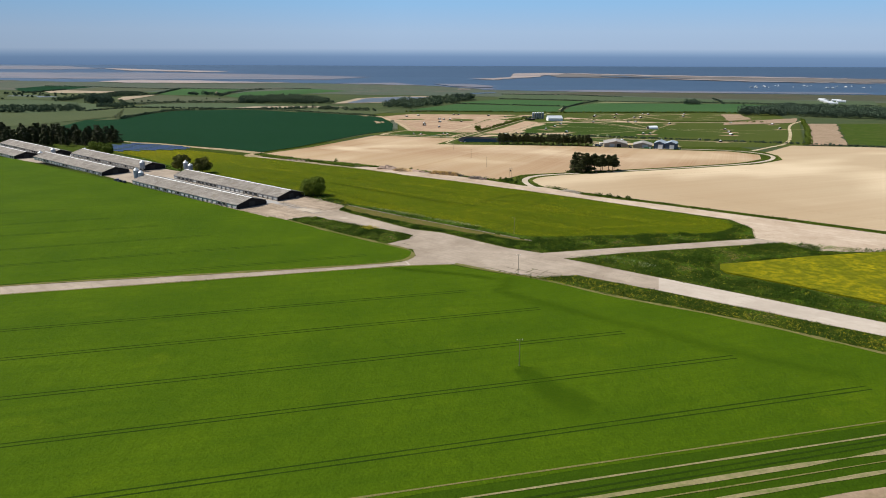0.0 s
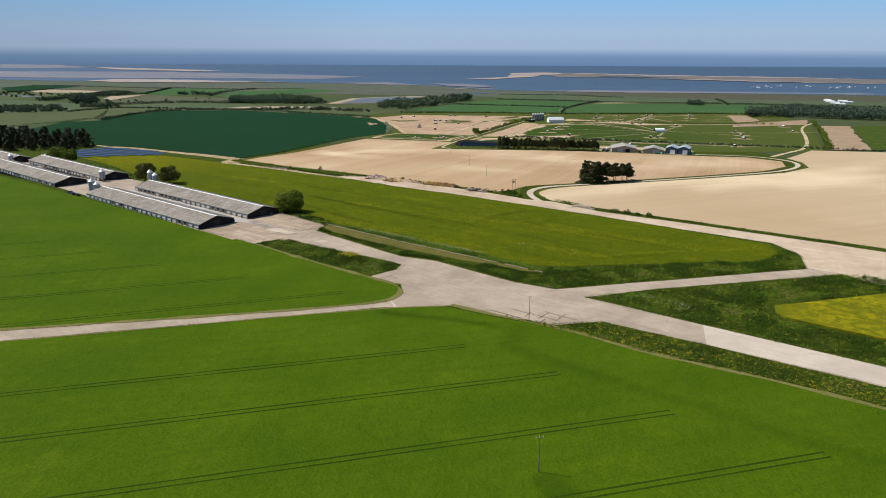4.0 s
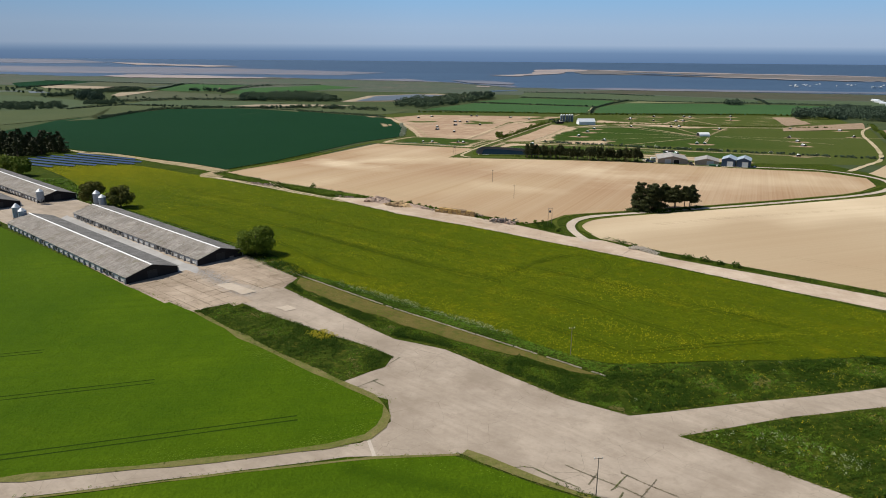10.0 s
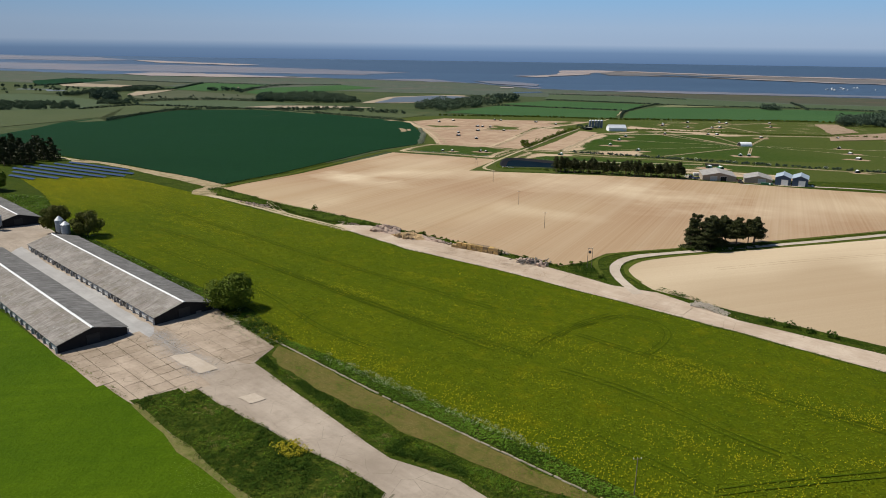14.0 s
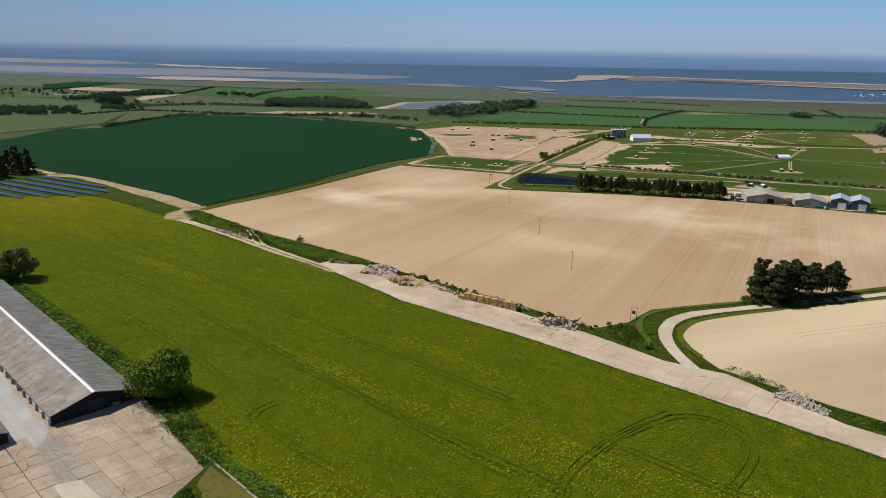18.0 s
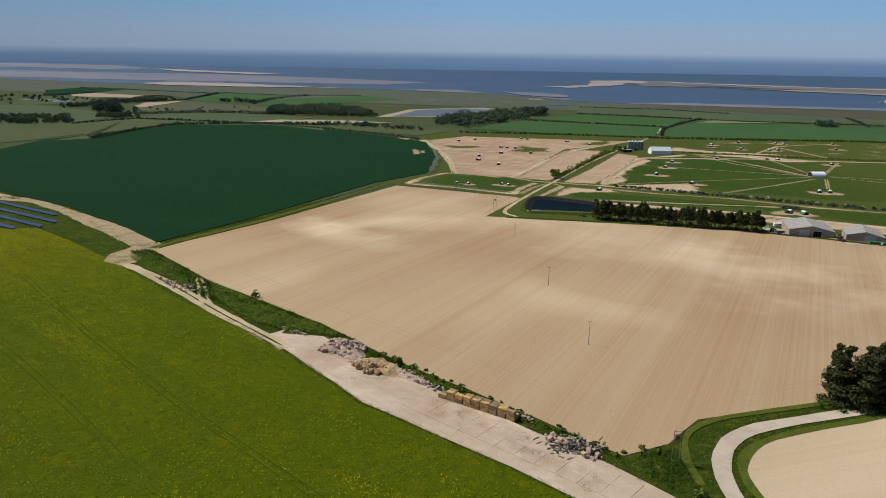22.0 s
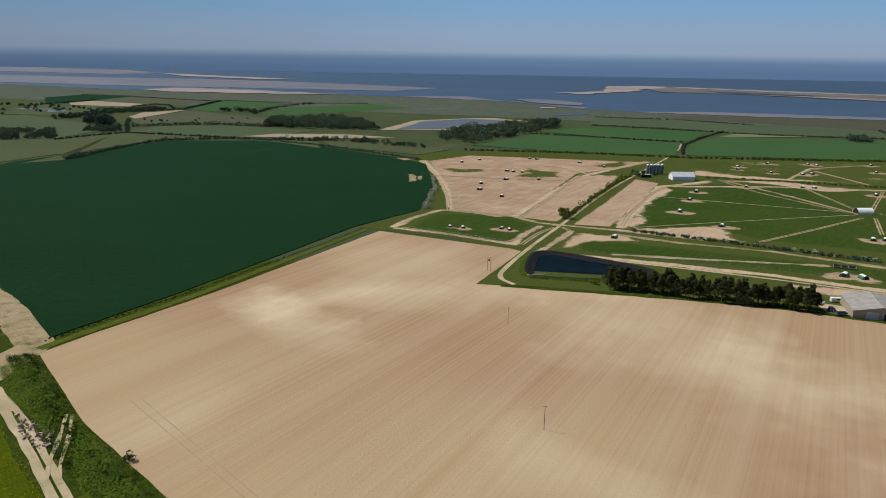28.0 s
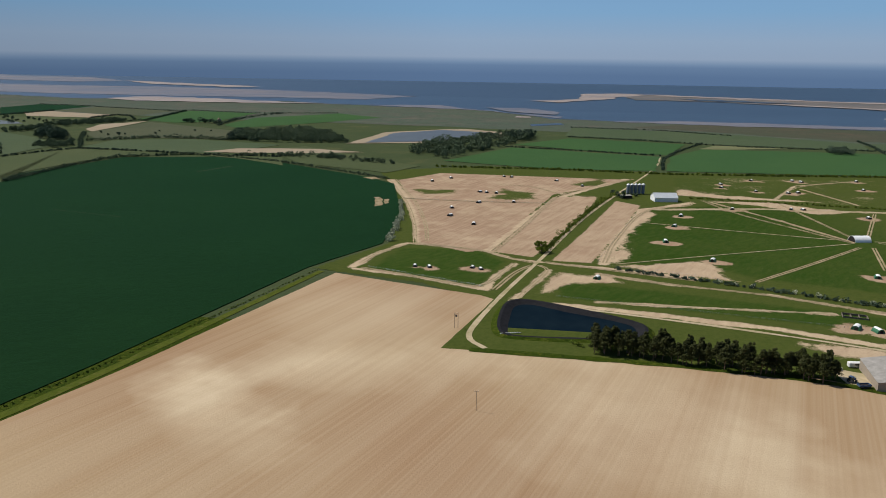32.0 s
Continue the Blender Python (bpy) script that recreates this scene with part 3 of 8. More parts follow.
patch("dirt_apron", [(-188, 852), (-174, 850), (-172, 838), (-169, 824), (-174, 818), (-184, 823), (-189, 836)], straw_earth, 0.16, edge=1.2, step=2, label="worn earth where the tracks meet", category="track")
ribbon("dirt_track", [(-345, 974), (-430, 1022), (-640, 1150)], 6.0, dirt_track, 0.15, 0.5, label="pale dry earth track between fields")

# ---- the pig farm ----
def lattice(x, y, size, seed):
    """Smooth random values over the plan, from 0 to 1."""
    rng = np.random.default_rng(seed)
    table = rng.uniform(0, 1, (128, 128))
    u, v = x / size + 500, y / size + 500
    i, j = np.floor(u).astype(int), np.floor(v).astype(int)
    f, g = u - i, v - j
    f, g = f * f * (3 - 2 * f), g * g * (3 - 2 * g)
    i, j, k, m = i % 128, j % 128, (i + 1) % 128, (j + 1) % 128
    return (table[i, j] * (1 - f) + table[k, j] * f) * (1 - g) + (table[i, m] * (1 - f) + table[k, m] * f) * g


def inside_many(pts, x, y):
    odd = np.zeros(len(x), bool)
    for (x1, y1), (x2, y2) in zip(pts, pts[1:] + pts[:1]):
        if y1 != y2:
            odd ^= ((y1 > y) != (y2 > y)) & (x < (x2 - x1) * (y - y1) / (y2 - y1) + x1)
    return odd


def close_many(line, x, y):
    best = np.full(len(x), 1e9)
    for (ax, ay), (bx, by) in zip(line, line[1:]):
        f = np.clip(((x - ax) * (bx - ax) + (y - ay) * (by - ay)) / ((bx - ax) ** 2 + (by - ay) ** 2), 0, 1)
        best = np.minimum(best, np.hypot(x - ax - (bx - ax) * f, y - ay - (by - ay) * f))
    return best


def within(pts, x, y):
    """Metres inside an outline; less than nought outside."""
    return np.where(inside_many(pts, x, y), 1, -1) * close_many(pts + pts[:1], x, y)


def ground_material(name):
    """Grass worn down to soil: the wear, the soil's tone and the sward's tone lie on the mesh."""
    k = Mat(name, 0.95, 0.0, 0.02)
    bare, brown, lush = (k.t.nodes.new("ShaderNodeAttribute") for _ in range(3))
    bare.attribute_name, brown.attribute_name, lush.attribute_name = "bare", "brown", "lush"
    wear = k.math("ADD", bare.outputs["Fac"], k.math("MULTIPLY", k.math("SUBTRACT", k.noise(3.2, 4, 0.65), 0.5), 0.42))
    wear = k.math("ADD", wear, k.math("MULTIPLY", k.math("SUBTRACT", k.noise(0.8, 3, 0.6), 0.5), 0.22))
    cut = k.node("ShaderNodeMapRange", Value=wear)
    cut.inputs["From Min"].default_value, cut.inputs["From Max"].default_value = 0.36, 0.68
    grass = k.mix(lush.outputs["Fac"], H(0.066, 0.080, 0.018), H(0.026, 0.056, 0.007))
    grass = k.mix(k.math("MULTIPLY", k.noise(1.0, 4, 0.65, vector=k.space((1 / 14, 1 / 4, 0), 60), lo=0.4, hi=0.7), 0.35), grass, H(0.085, 0.092, 0.025))
    grass = k.mix(k.math("MULTIPLY", k.noise(2.4, 4, 0.7, lo=0.42, hi=0.72), 0.45), grass, H(0.022, 0.042, 0.007))
    soil = k.mix(brown.outputs["Fac"], H(0.480, 0.372, 0.245), H(0.300, 0.200, 0.132))
    soil = k.mix(k.math("MULTIPLY", k.noise(1.0, 4, 0.6, vector=k.space((1 / 60, 1 / 3.0, 0), 72), lo=0.42, hi=0.68), 0.3), soil, H(0.53, 0.42, 0.285))
    soil = k.mix(k.math("MULTIPLY", k.noise(1.0, 4, 0.65, vector=k.space((1 / 34, 1 / 6.0, 0), 66), lo=0.46, hi=0.72), 0.5), soil, H(0.235, 0.155, 0.098))
    soil = k.mix(k.math("MULTIPLY", k.noise(1.2, 4, 0.7, lo=0.5, hi=0.78), 0.5), soil, H(0.19, 0.13, 0.08))
    k.bump(k.noise(1.2, 4, 0.65), 0.4, 0.3)
    return k.done(k.mix(cut.outputs[0], grass, soil))


worn_ground = ground_material("worn_pasture_ground")
PADDOCK = [(-150, 1562), (-107, 1640), (144, 1632), (69, 1521), (41, 1487), (-16, 1196), (-29, 1184), (-70, 1210), (-87, 1313)]
STRIPS = ([(40, 1467), (88, 1480), (84, 1441), (18, 1176), (-11, 1189)], [(107, 1456), (129, 1431), (58, 1166), (31, 1168)])
GREENS = ([(-90, 1121), (-81, 1190), (-24, 1197), (1, 1160), (-12, 1088), (-54, 1103)], [(28, 1140), (46, 1112), (62, 1112), (260, 1056), (240, 1000), (181, 1045), (31, 1076)], [(117, 1406), (227, 1458), (420, 1400), (420, 1110), (231, 1116), (158, 1142), (137, 1168), (62, 1164)], [(206, 1668), (600, 1712), (520, 1455), (179, 1516)])
ARKS_TIN = ((-62, 1374), (-59, 1332), (-34, 1296), (-38, 1411), (-34, 1481), (-23, 1479), (-42, 1484), (-2, 1422), (-20, 1624), (-10, 1620), (-87, 1591), (-107, 1558), (48, 1598), (78, 1558), (255, 1615), (248, 1584), (304, 1658), (282, 1560), (220, 1426), (281, 1438), (293, 1438), (359, 1667), (367, 1657), (317, 1554), (444, 1678), (389, 1281), (372, 1214), (353, 1153), (302, 1042), (478, 1302), (507, 1402), (447, 1423), (330, 1560), (420, 1600), (340, 1400))
ARKS_GREEN = ((58, 1123), (144, 1188), (123, 1251), (143, 1322), (159, 1375), (241, 1159), (250, 1161), (181, 1047), (190, 1044))
ARKS_SMALL = ((-60, 1133), (-50, 1132), (-22, 1136), (-16, 1133))
nx, ny, gap = 421, 386, 2.0
gx, gy = np.meshgrid(-196 + np.arange(nx) * gap, 978 + np.arange(ny) * gap)
px, py = gx.ravel(), gy.ravel()
rough = lattice(px, py, 16, 3) + 0.6 * lattice(px, py, 7, 4) + 0.35 * lattice(px, py, 3.4, 5) - 0.975
bare, brown, lush = np.full(len(px), 0.02) + 0.2 * np.maximum(0, rough), np.full(len(px), 0.25), np.full(len(px), 0.15)


def wear_down(amount, tone=None):
    """Raise the wear where it is higher; the soil takes the tone there."""
    global bare, brown
    if tone is not None:
        brown = np.where(amount > bare, tone, brown)
    bare = np.maximum(bare, amount)


def ramp(d, soft):
    return np.clip(0.5 + d / soft, 0, 1)


for pts in GREENS:
    lush = np.maximum(lush, ramp(within(pts, px, py) - 2 + 2 * rough, 7) * (0.75 + 0.3 * lattice(px, py, 40, 8)) * np.clip(1 - (px - 250) / 140, 0.25, 1) * np.clip(1 - (py - 1440) / 60, 0.45, 1))
bare += np.where(inside_many(GREENS[3], px, py), 0.34 * lattice(px, py, 22, 9), 0)
inner = within(PADDOCK, px, py)
wear_down(ramp(inner + 1.5 * rough, 3.0), 0.85 + 0.6 * rough)
for pts in STRIPS:
    wear_down(ramp(within(pts, px, py) + 0.6 * rough, 2.5), 0.72 + 0.3 * rough)
for pts in ([(-126, 1491), (-66, 1501), (-67, 1458), (-108, 1449)], [(-36, 1442), (-20, 1520), (27, 1496), (24, 1448), (-11, 1432)], [(64, 1578), (116, 1653), (110, 1570), (71, 1551)]):
    bare -= 0.75 * ramp(within(pts, px, py) - 3 + 9 * rough, 16)
for pts in ([(19, 1080), (35, 1136), (66, 1130), (73, 1115), (36, 1108), (29, 1087)], [(69, 1161), (78, 1210), (99, 1304), (129, 1409), (136, 1383), (107, 1306), (91, 1240), (87, 1187)],
            [(71, 1162), (140, 1187), (146, 1166), (142, 1142), (150, 1129), (129, 1140), (97, 1150)], [(203, 1474), (276, 1487), (312, 1449), (360, 1438), (296, 1417), (252, 1458)], [(140, 1022), (196, 1016), (240, 996), (236, 976), (160, 1004)], [(180, 1514), (196, 1560), (216, 1530), (330, 1496), (250, 1494)]):
    wear_down(0.95 * ramp(within(pts, px, py) + 7 * rough, 9), 0.30 + 0.3 * rough)
for line, wide in (([(-16, 1192), (9, 1312), (46, 1461), (80, 1530), (140, 1636)], 4.5), ([(-160, 1560), (-114, 1420), (-84, 1296), (-68, 1210)], 4.5), ([(186, 1460), (150, 1424), (128, 1405), (84, 1248), (66, 1166)], 5.0), ([(-78, 1206), (-45, 1200), (-16, 1190), (4, 1168), (30, 1160), (66, 1152), (120, 1136)], 3.0), ([(84, 1470), (60, 1480), (20, 1545), (-30, 1548)], 3.5), ([(-119, 1423), (-44, 1418), (34, 1424)], 2.2),
                   ([(-98, 1120), (-62, 1110), (-29, 1095), (-10, 1087)], 3.2), ([(-100, 1124), (-95, 1160), (-80, 1202)], 3.2), ([(-10, 1088), (-5, 1120), (6, 1154)], 3.0), ([(8, 1070), (17, 1100), (29, 1141)], 2.6), ([(30, 1064), (90, 1052), (140, 1040), (190, 1020), (240, 1000)], 4.0), ([(60, 1136), (103, 1117), (157, 1105), (209, 1077), (330, 1040)], 2.4),
                   ([(55, 1072), (91, 1071), (180, 1072)], 2.0), ([(142, 1410), (250, 1437), (370, 1440), (520, 1450)], 4.5), ([(287, 1506), (348, 1624), (446, 1685)], 2.4), ([(346, 1593), (365, 1483)], 2.4), ([(208, 1472), (250, 1369), (278, 1285)], 2.6)):
    wear_down(0.9 * ramp(wide - close_many(line, px, py) + 2.5 * rough, 3.5), 0.15 + 0.3 * rough)
for x, y in ARKS_TIN + ARKS_GREEN + ARKS_SMALL:
    reach = 4.0 if (x, y) in ARKS_SMALL else 8.0
    wear_down(0.95 * ramp(reach - np.hypot((px - x) * 0.75, py - y + 3) + 7 * rough, 6), 0.85 + 0.4 * rough)
height = np.interp(py, KNOTS_Y, KNOTS_Z) + 0.1
corner = np.arange(nx * ny).reshape(ny, nx)
cells = np.stack([corner[:-1, :-1], corner[:-1, 1:], corner[1:, 1:], corner[1:, :-1]], -1).reshape(-1, 4)
cx, cy = px[cells].mean(1), py[cells].mean(1)
owner = np.full(len(cells), 0)
LIMIT = [(-178, 1600), (-104, 1345), (-92, 1200), (-124, 1116), (-50, 1094), (-8, 1062), (-28, 982), (51, 979), (138, 972), (223, 934), (300, 930), (380, 1005), (560, 1420), (645, 1745), (380, 1732), (200, 1715), (-60, 1726), (-192, 1645)]
owner[~inside_many(LIMIT, cx, cy)] = -1
pieces = [("meadow", None, "tussocky green grass between the paddocks", "grass"), ("pig_paddock", PADDOCK, "bare brown pig paddock with green plots", "paddock"), ("tilled_strip", STRIPS[0], "bare brown strip of soil", "field"), ("tilled_strip", STRIPS[1], "bare brown strip of soil", "field"),
          ("paddock", GREENS[0], "small green pig paddock", "paddock"), ("paddock", GREENS[1], "green pig paddock with bare patches", "paddock"), ("paddock", GREENS[2], "wide green pig pasture with worn paths", "paddock"), ("paddock", GREENS[3], "far green pig pasture", "paddock")]
for n, (name, pts, label, category) in enumerate(pieces):
    if pts:
        owner[(owner == 0) & inside_many(pts, cx, cy)] = n
for n, (name, pts, label, category) in enumerate(pieces):
    mine = cells[owner == n]
    used, where = np.unique(mine, return_inverse=True)
    ob = raw(name, np.stack([px[used], py[used], height[used]], 1).tolist(), where.reshape(-1, 4).tolist(), worn_ground)
    for key, values in (("bare", bare), ("brown", brown), ("lush", lush)):
        ob.data.attributes.new(key, "FLOAT", "POINT").data.foreach_set("value", np.clip(values[used], 0, 1).astype(np.float32))
    tagged(ob, label, category, "", "structure")
ribbon("farm_track", [(-4, 988), (-14, 1000), (-11, 1025), (3, 1090), (24, 1172), (59, 1330), (128, 1550), (203, 1774), (230, 1912)], 2.8, dirt_track, 0.22, label="straight dirt farm track with grass sides")


# ---- shapes ----


def box_into(bm, cx, cy, cz, sx, sy, sz, turn=0.0, bevel=0.0):
    m = Matrix.Translation((cx, cy, cz)) @ Matrix.Rotation(turn, 4, "Z") @ Matrix.Diagonal((sx, sy, sz, 1))
    got = bmesh.ops.create_cube(bm, size=1.0, matrix=m)
    if bevel:
        edges = list({e for v in got["verts"] for e in v.link_edges})
        bmesh.ops.bevel(bm, geom=edges, offset=bevel, segments=1, affect="EDGES")


def box(name, material, parent, cx, cy, cz, sx, sy, sz, turn=0.0, bevel=0.0, label=""):
    bm = bmesh.new()
    box_into(bm, cx, cy, cz, sx, sy, sz, turn, bevel)
    return part(name, bm, material, parent, label)


def tube_into(bm, a, b, ra, rb, sides=8):
    a, b = Vector(a), Vector(b)
    d = b - a
    m = Matrix.Translation((a + b) / 2) @ d.to_track_quat("Z", "Y").to_matrix().to_4x4()
    bmesh.ops.create_cone(bm, cap_ends=True, segments=sides, radius1=ra, radius2=max(rb, 0.001), depth=d.length, matrix=m)


def tube(name, material, parent, a, b, ra, rb=None, sides=8, label=""):
    bm = bmesh.new()
    tube_into(bm, a, b, ra, ra if rb is None else rb, sides)
    return part(name, bm, material, parent, label)


def prism(name, material, parent, profile, length, label=""):
    """A profile in x and z, drawn out along y from 0 to length."""
    n = len(profile)
    verts = [(x, 0, z) for x, z in profile] + [(x, length, z) for x, z in profile]
    faces = [tuple(range(n)), tuple(range(2 * n - 1, n - 1, -1))] + [(i, i + n, (i + 1) % n + n, (i + 1) % n) for i in range(n)]
    me = bpy.data.meshes.new(name)
    me.from_pydata(verts, [], faces)
    bm = bmesh.new()
    bm.from_mesh(me)
    bmesh.ops.recalc_face_normals(bm, faces=bm.faces[:])
    bm.to_mesh(me)
    bm.free()
    me.materials.append(material)
    ob = new(name, me)
    ob.parent = parent
    if label:
        ob["label"] = label
    return ob


def empty(name, x, y, turn=0.0, z=None, label="", category="", group="", kind=""):
    ob = new(name)
    ob.matrix_basis = Matrix.Translation((x, y, zt(y) if z is None else z)) @ Matrix.Rotation(turn, 4, "Z")
    return tagged(ob, label, category, group, kind)


def at(x, y, turn=0.0, scale=1.0, z=None):
    return Matrix.Translation((x, y, zt(y) if z is None else z)) @ Matrix.Rotation(turn, 4, "Z") @ Matrix.Diagonal((scale, scale, scale, 1))


# ---- foliage ----


def leaf_quads(rng, centres, outs, size, verts, faces):
    """Small bent leaf clumps, each facing roughly outward."""
    c = np.asarray(centres, float)
    m = len(c)
    n = np.asarray(outs, float) + rng.normal(0, 0.55, (m, 3))
    n /= np.linalg.norm(n, axis=1)[:, None] + 1e-9
    u = np.cross(n, rng.normal(0, 1, (m, 3)))
    u /= np.linalg.norm(u, axis=1)[:, None] + 1e-9
    v = np.cross(n, u)
    s = (size * rng.uniform(0.6, 1.35, (m, 1)))
    four = np.stack([c - u * s * 0.5 - v * s * 0.32 - n * s * 0.12, c + u * s * 0.1 - v * s * 0.5, c + u * s * 0.55 + v * s * 0.1 - n * s * 0.15, c - u * s * 0.05 + v * s * 0.5 - n * s * 0.05], 1)
    k = len(verts)
    verts += four.reshape(-1, 3).tolist()
    faces += (k + np.arange(4 * m).reshape(-1, 4)).tolist()


def crown(rng, radius, low, high, count, leaf, lobes, squash=0.8, lobe_size=0.4):
    """Leaf clumps on the shells of several lobes that make an uneven crown."""
    verts, faces = [], []
    mid, half = (low + high) / 2, (high - low) / 2
    for i in range(lobes):
        a = i * 2.4 + rng.uniform(-0.4, 0.4)
        up = rng.uniform(-0.75, 0.8)
        r = radius * (1 - lobe_size * 0.8) * math.sqrt(max(0.05, 1 - up * up)) * rng.uniform(0.72, 1.12)
        centre = np.array([r * math.cos(a), r * math.sin(a), mid + up * half * (1 - lobe_size * 0.6)])
        size = radius * lobe_size * rng.uniform(0.75, 1.2)
        d = rng.normal(0, 1, (count // lobes, 3))
        d[:, 2] += 0.25
        d /= np.linalg.norm(d, axis=1)[:, None]
        shell = rng.uniform(0.72, 1.05, (len(d), 1))
        pts = centre + d * shell * np.array([size, size, size * squash])
        leaf_quads(rng, pts, d, leaf, verts, faces)
    return verts, faces


def broad_tree(name, x, y, height, radius, leaves, count=2600, leaf=0.75, lobes=13, seed=1, low=0.12, turn=0.0, label="", category="tree", group=""):
    rng = np.random.default_rng(seed)
    tree = empty(name, x, y, turn, label=label, category=category, group=group)
    bm = bmesh.new()
    tube_into(bm, (0, 0, -0.2), (0.1, 0.05, height * 0.3), height * 0.035, height * 0.026, 9)
    tube_into(bm, (0.1, 0.05, height * 0.29), (-0.1, 0.2, height * 0.75), height * 0.026, height * 0.008, 7)
    part("trunk", bm, bark, tree)
    for i in range(5):
        a = i * 1.257 + 0.4
        part_end = (radius * 0.62 * math.cos(a), radius * 0.62 * math.sin(a), height * rng.uniform(0.45, 0.7))
        tube("limb", bark, tree, (0, 0, height * rng.uniform(0.16, 0.28)), part_end, height * 0.014, height * 0.004, 6)
    verts, faces = crown(rng, radius, height * low, height, count, leaf, lobes)
    raw("crown", verts, faces, leaves, tree)
    return tree


def pine_tree(name, x, y, height, radius, count=1500, leaf=0.7, seed=1, bare=0.35, label="", category="tree", group=""):
    rng = np.random.default_rng(seed)
    tree = empty(name, x, y, rng.uniform(0, 6), label=label, category=category, group=group)
    bm = bmesh.new()
    lean = rng.uniform(-0.3, 0.3, 2)
    tube_into(bm, (0, 0, -0.2), (lean[0], lean[1], height * 0.5), height * 0.022, height * 0.016, 8)
    tube_into(bm, (lean[0], lean[1], height * 0.49), (lean[0] * 1.5, lean[1], height * 0.93), height * 0.016, height * 0.004, 6)
    part("trunk", bm, pine_bark, tree)
    verts, faces = [], []
    tiers = 8
    for i in range(tiers):
        f = i / (tiers - 1)
        z = height * (bare + (0.97 - bare) * f)
        reach = radius * (1.0 - 0.62 * f ** 1.6) * rng.uniform(0.7, 1.05)
        pads = 5 if i < tiers - 1 else 3
        for j in range(pads):
            a = rng.uniform(0, 6.28)
            r = reach * rng.uniform(0.35, 0.75)
            c = np.array([r * math.cos(a) + lean[0], r * math.sin(a) + lean[1], z])
            if j < 2 and i < tiers - 2:
                tube("limb", pine_bark, tree, (lean[0], lean[1], z - 0.4), tuple(c), height * 0.006, height * 0.002, 5)
            d = rng.normal(0, 1, (count // (tiers * pads), 3))
            d /= np.linalg.norm(d, axis=1)[:, None]
            pts = c + d * rng.uniform(0.5, 1.05, (len(d), 1)) * np.array([reach * 0.48, reach * 0.48, height * 0.06])
            leaf_quads(rng, pts, d + np.array([0, 0, 0.5]), leaf, verts, faces)
    raw("crown", verts, faces, needles, tree)
    return tree


def thicket(name, spots, leaves, size=(6, 9), count=130, leaf=1.6, seed=3, label="", category="trees", spread=0.6):
    """Far woods and scrub: crowns of many leaf clumps joined into one."""
    rng = np.random.default_rng(seed)
    verts, faces = [], []
    if leaf >= 1.4:
        count, leaf = int(count * 2.0), leaf * 0.68
    for x, y in spots:
        h = rng.uniform(*size)
        r = h * spread * rng.uniform(0.75, 1.15)
        v, f = crown(rng, r, -h * 0.05, h, count, leaf, 5, 0.85, 0.55)
        k, z = len(verts), zt(y)
        verts += (np.array(v) + (x, y, z)).tolist()
        faces += (np.array(f) + k).tolist()
    return tagged(raw(name, verts, faces, leaves), label, category, "", "stuff")


def along(pts, step, wide=0.0, seed=1, drop=0.0):
    """Spots along a line, a little off it, with some left out."""
    rng = np.random.default_rng(seed)
    out = []
    for a, b in zip(pts, pts[1:]):
        a, b = Vector(a), Vector(b)
        count = max(1, int((b - a).length / step))
        for j in range(count):
            if rng.random() < drop:
                continue
            p = a.lerp(b, (j + rng.uniform(-0.4, 0.4)) / count)
            out.append((p.x + rng.uniform(-wide, wide), p.y + rng.uniform(-wide, wide)))
    return out


def inside(pts, x, y):
    odd = False
    for (x1, y1), (x2, y2) in zip(pts, pts[1:] + pts[:1]):
        if (y1 > y) != (y2 > y) and x < (x2 - x1) * (y - y1) / (y2 - y1) + x1:
            odd = not odd
    return odd


def scattered(pts, count, seed=1):
    rng = np.random.default_rng(seed)
    x0, x1 = min(p[0] for p in pts), max(p[0] for p in pts)
    y0, y1 = min(p[1] for p in pts), max(p[1] for p in pts)
    out = []
    while len(out) < count:
        x, y = rng.uniform(x0, x1), rng.uniform(y0, y1)
        if inside(pts, x, y):
            out.append((x, y))
    return out


def tufts(name, spots, leaves, low=0.3, high=1.0, blades=7, seed=1, label="", category="grass", lift=0.05, patchy=12.0, wide=1.0):
    """Rough herbage: low mounds of leaf clumps, taller in patches."""
    rng = np.random.default_rng(seed)
    verts, faces = [], []
    for x, y in spots:
        tall = 0.5 + 0.9 * noise.noise(Vector((x / patchy, y / patchy, seed * 1.7)))
        h = low + (high - low) * min(1, max(0, tall)) * rng.uniform(0.6, 1.2)
        r = h * 0.55 * wide * rng.uniform(0.7, 1.3) + 0.15
        d = rng.normal(0, 1, (int(blades * 1.8), 3))
        d[:, 2] = np.abs(d[:, 2])
        d /= np.linalg.norm(d, axis=1)[:, None]
        c = np.array([x, y, zt(y) + lift])
        leaf_quads(rng, c + d * np.array([r, r, h]), d + np.array([0, 0, 0.4]), 0.09 + h * 0.16, verts, faces)
    return tagged(raw(name, verts, faces, leaves), label, category, "", "stuff")


bark = plain_material("bark", H(0.11, 0.085, 0.06), H(0.07, 0.055, 0.04), 0.6, 0.9)
pine_bark = plain_material("pine_bark", H(0.20, 0.125, 0.085), H(0.12, 0.085, 0.065), 0.7, 0.9)
tree_leaves = leaf_material("tree_leaves", H(0.090, 0.128, 0.011), H(0.150, 0.190, 0.015), H(0.055, 0.082, 0.008), 0.7)
oak_leaves = leaf_material("dull_tree_leaves", H(0.088, 0.094, 0.016), H(0.130, 0.122, 0.022), H(0.060, 0.066, 0.013), 0.7)
needles = leaf_material("pine_needles", H(0.034, 0.040, 0.011), H(0.052, 0.056, 0.015), H(0.023, 0.029, 0.008))
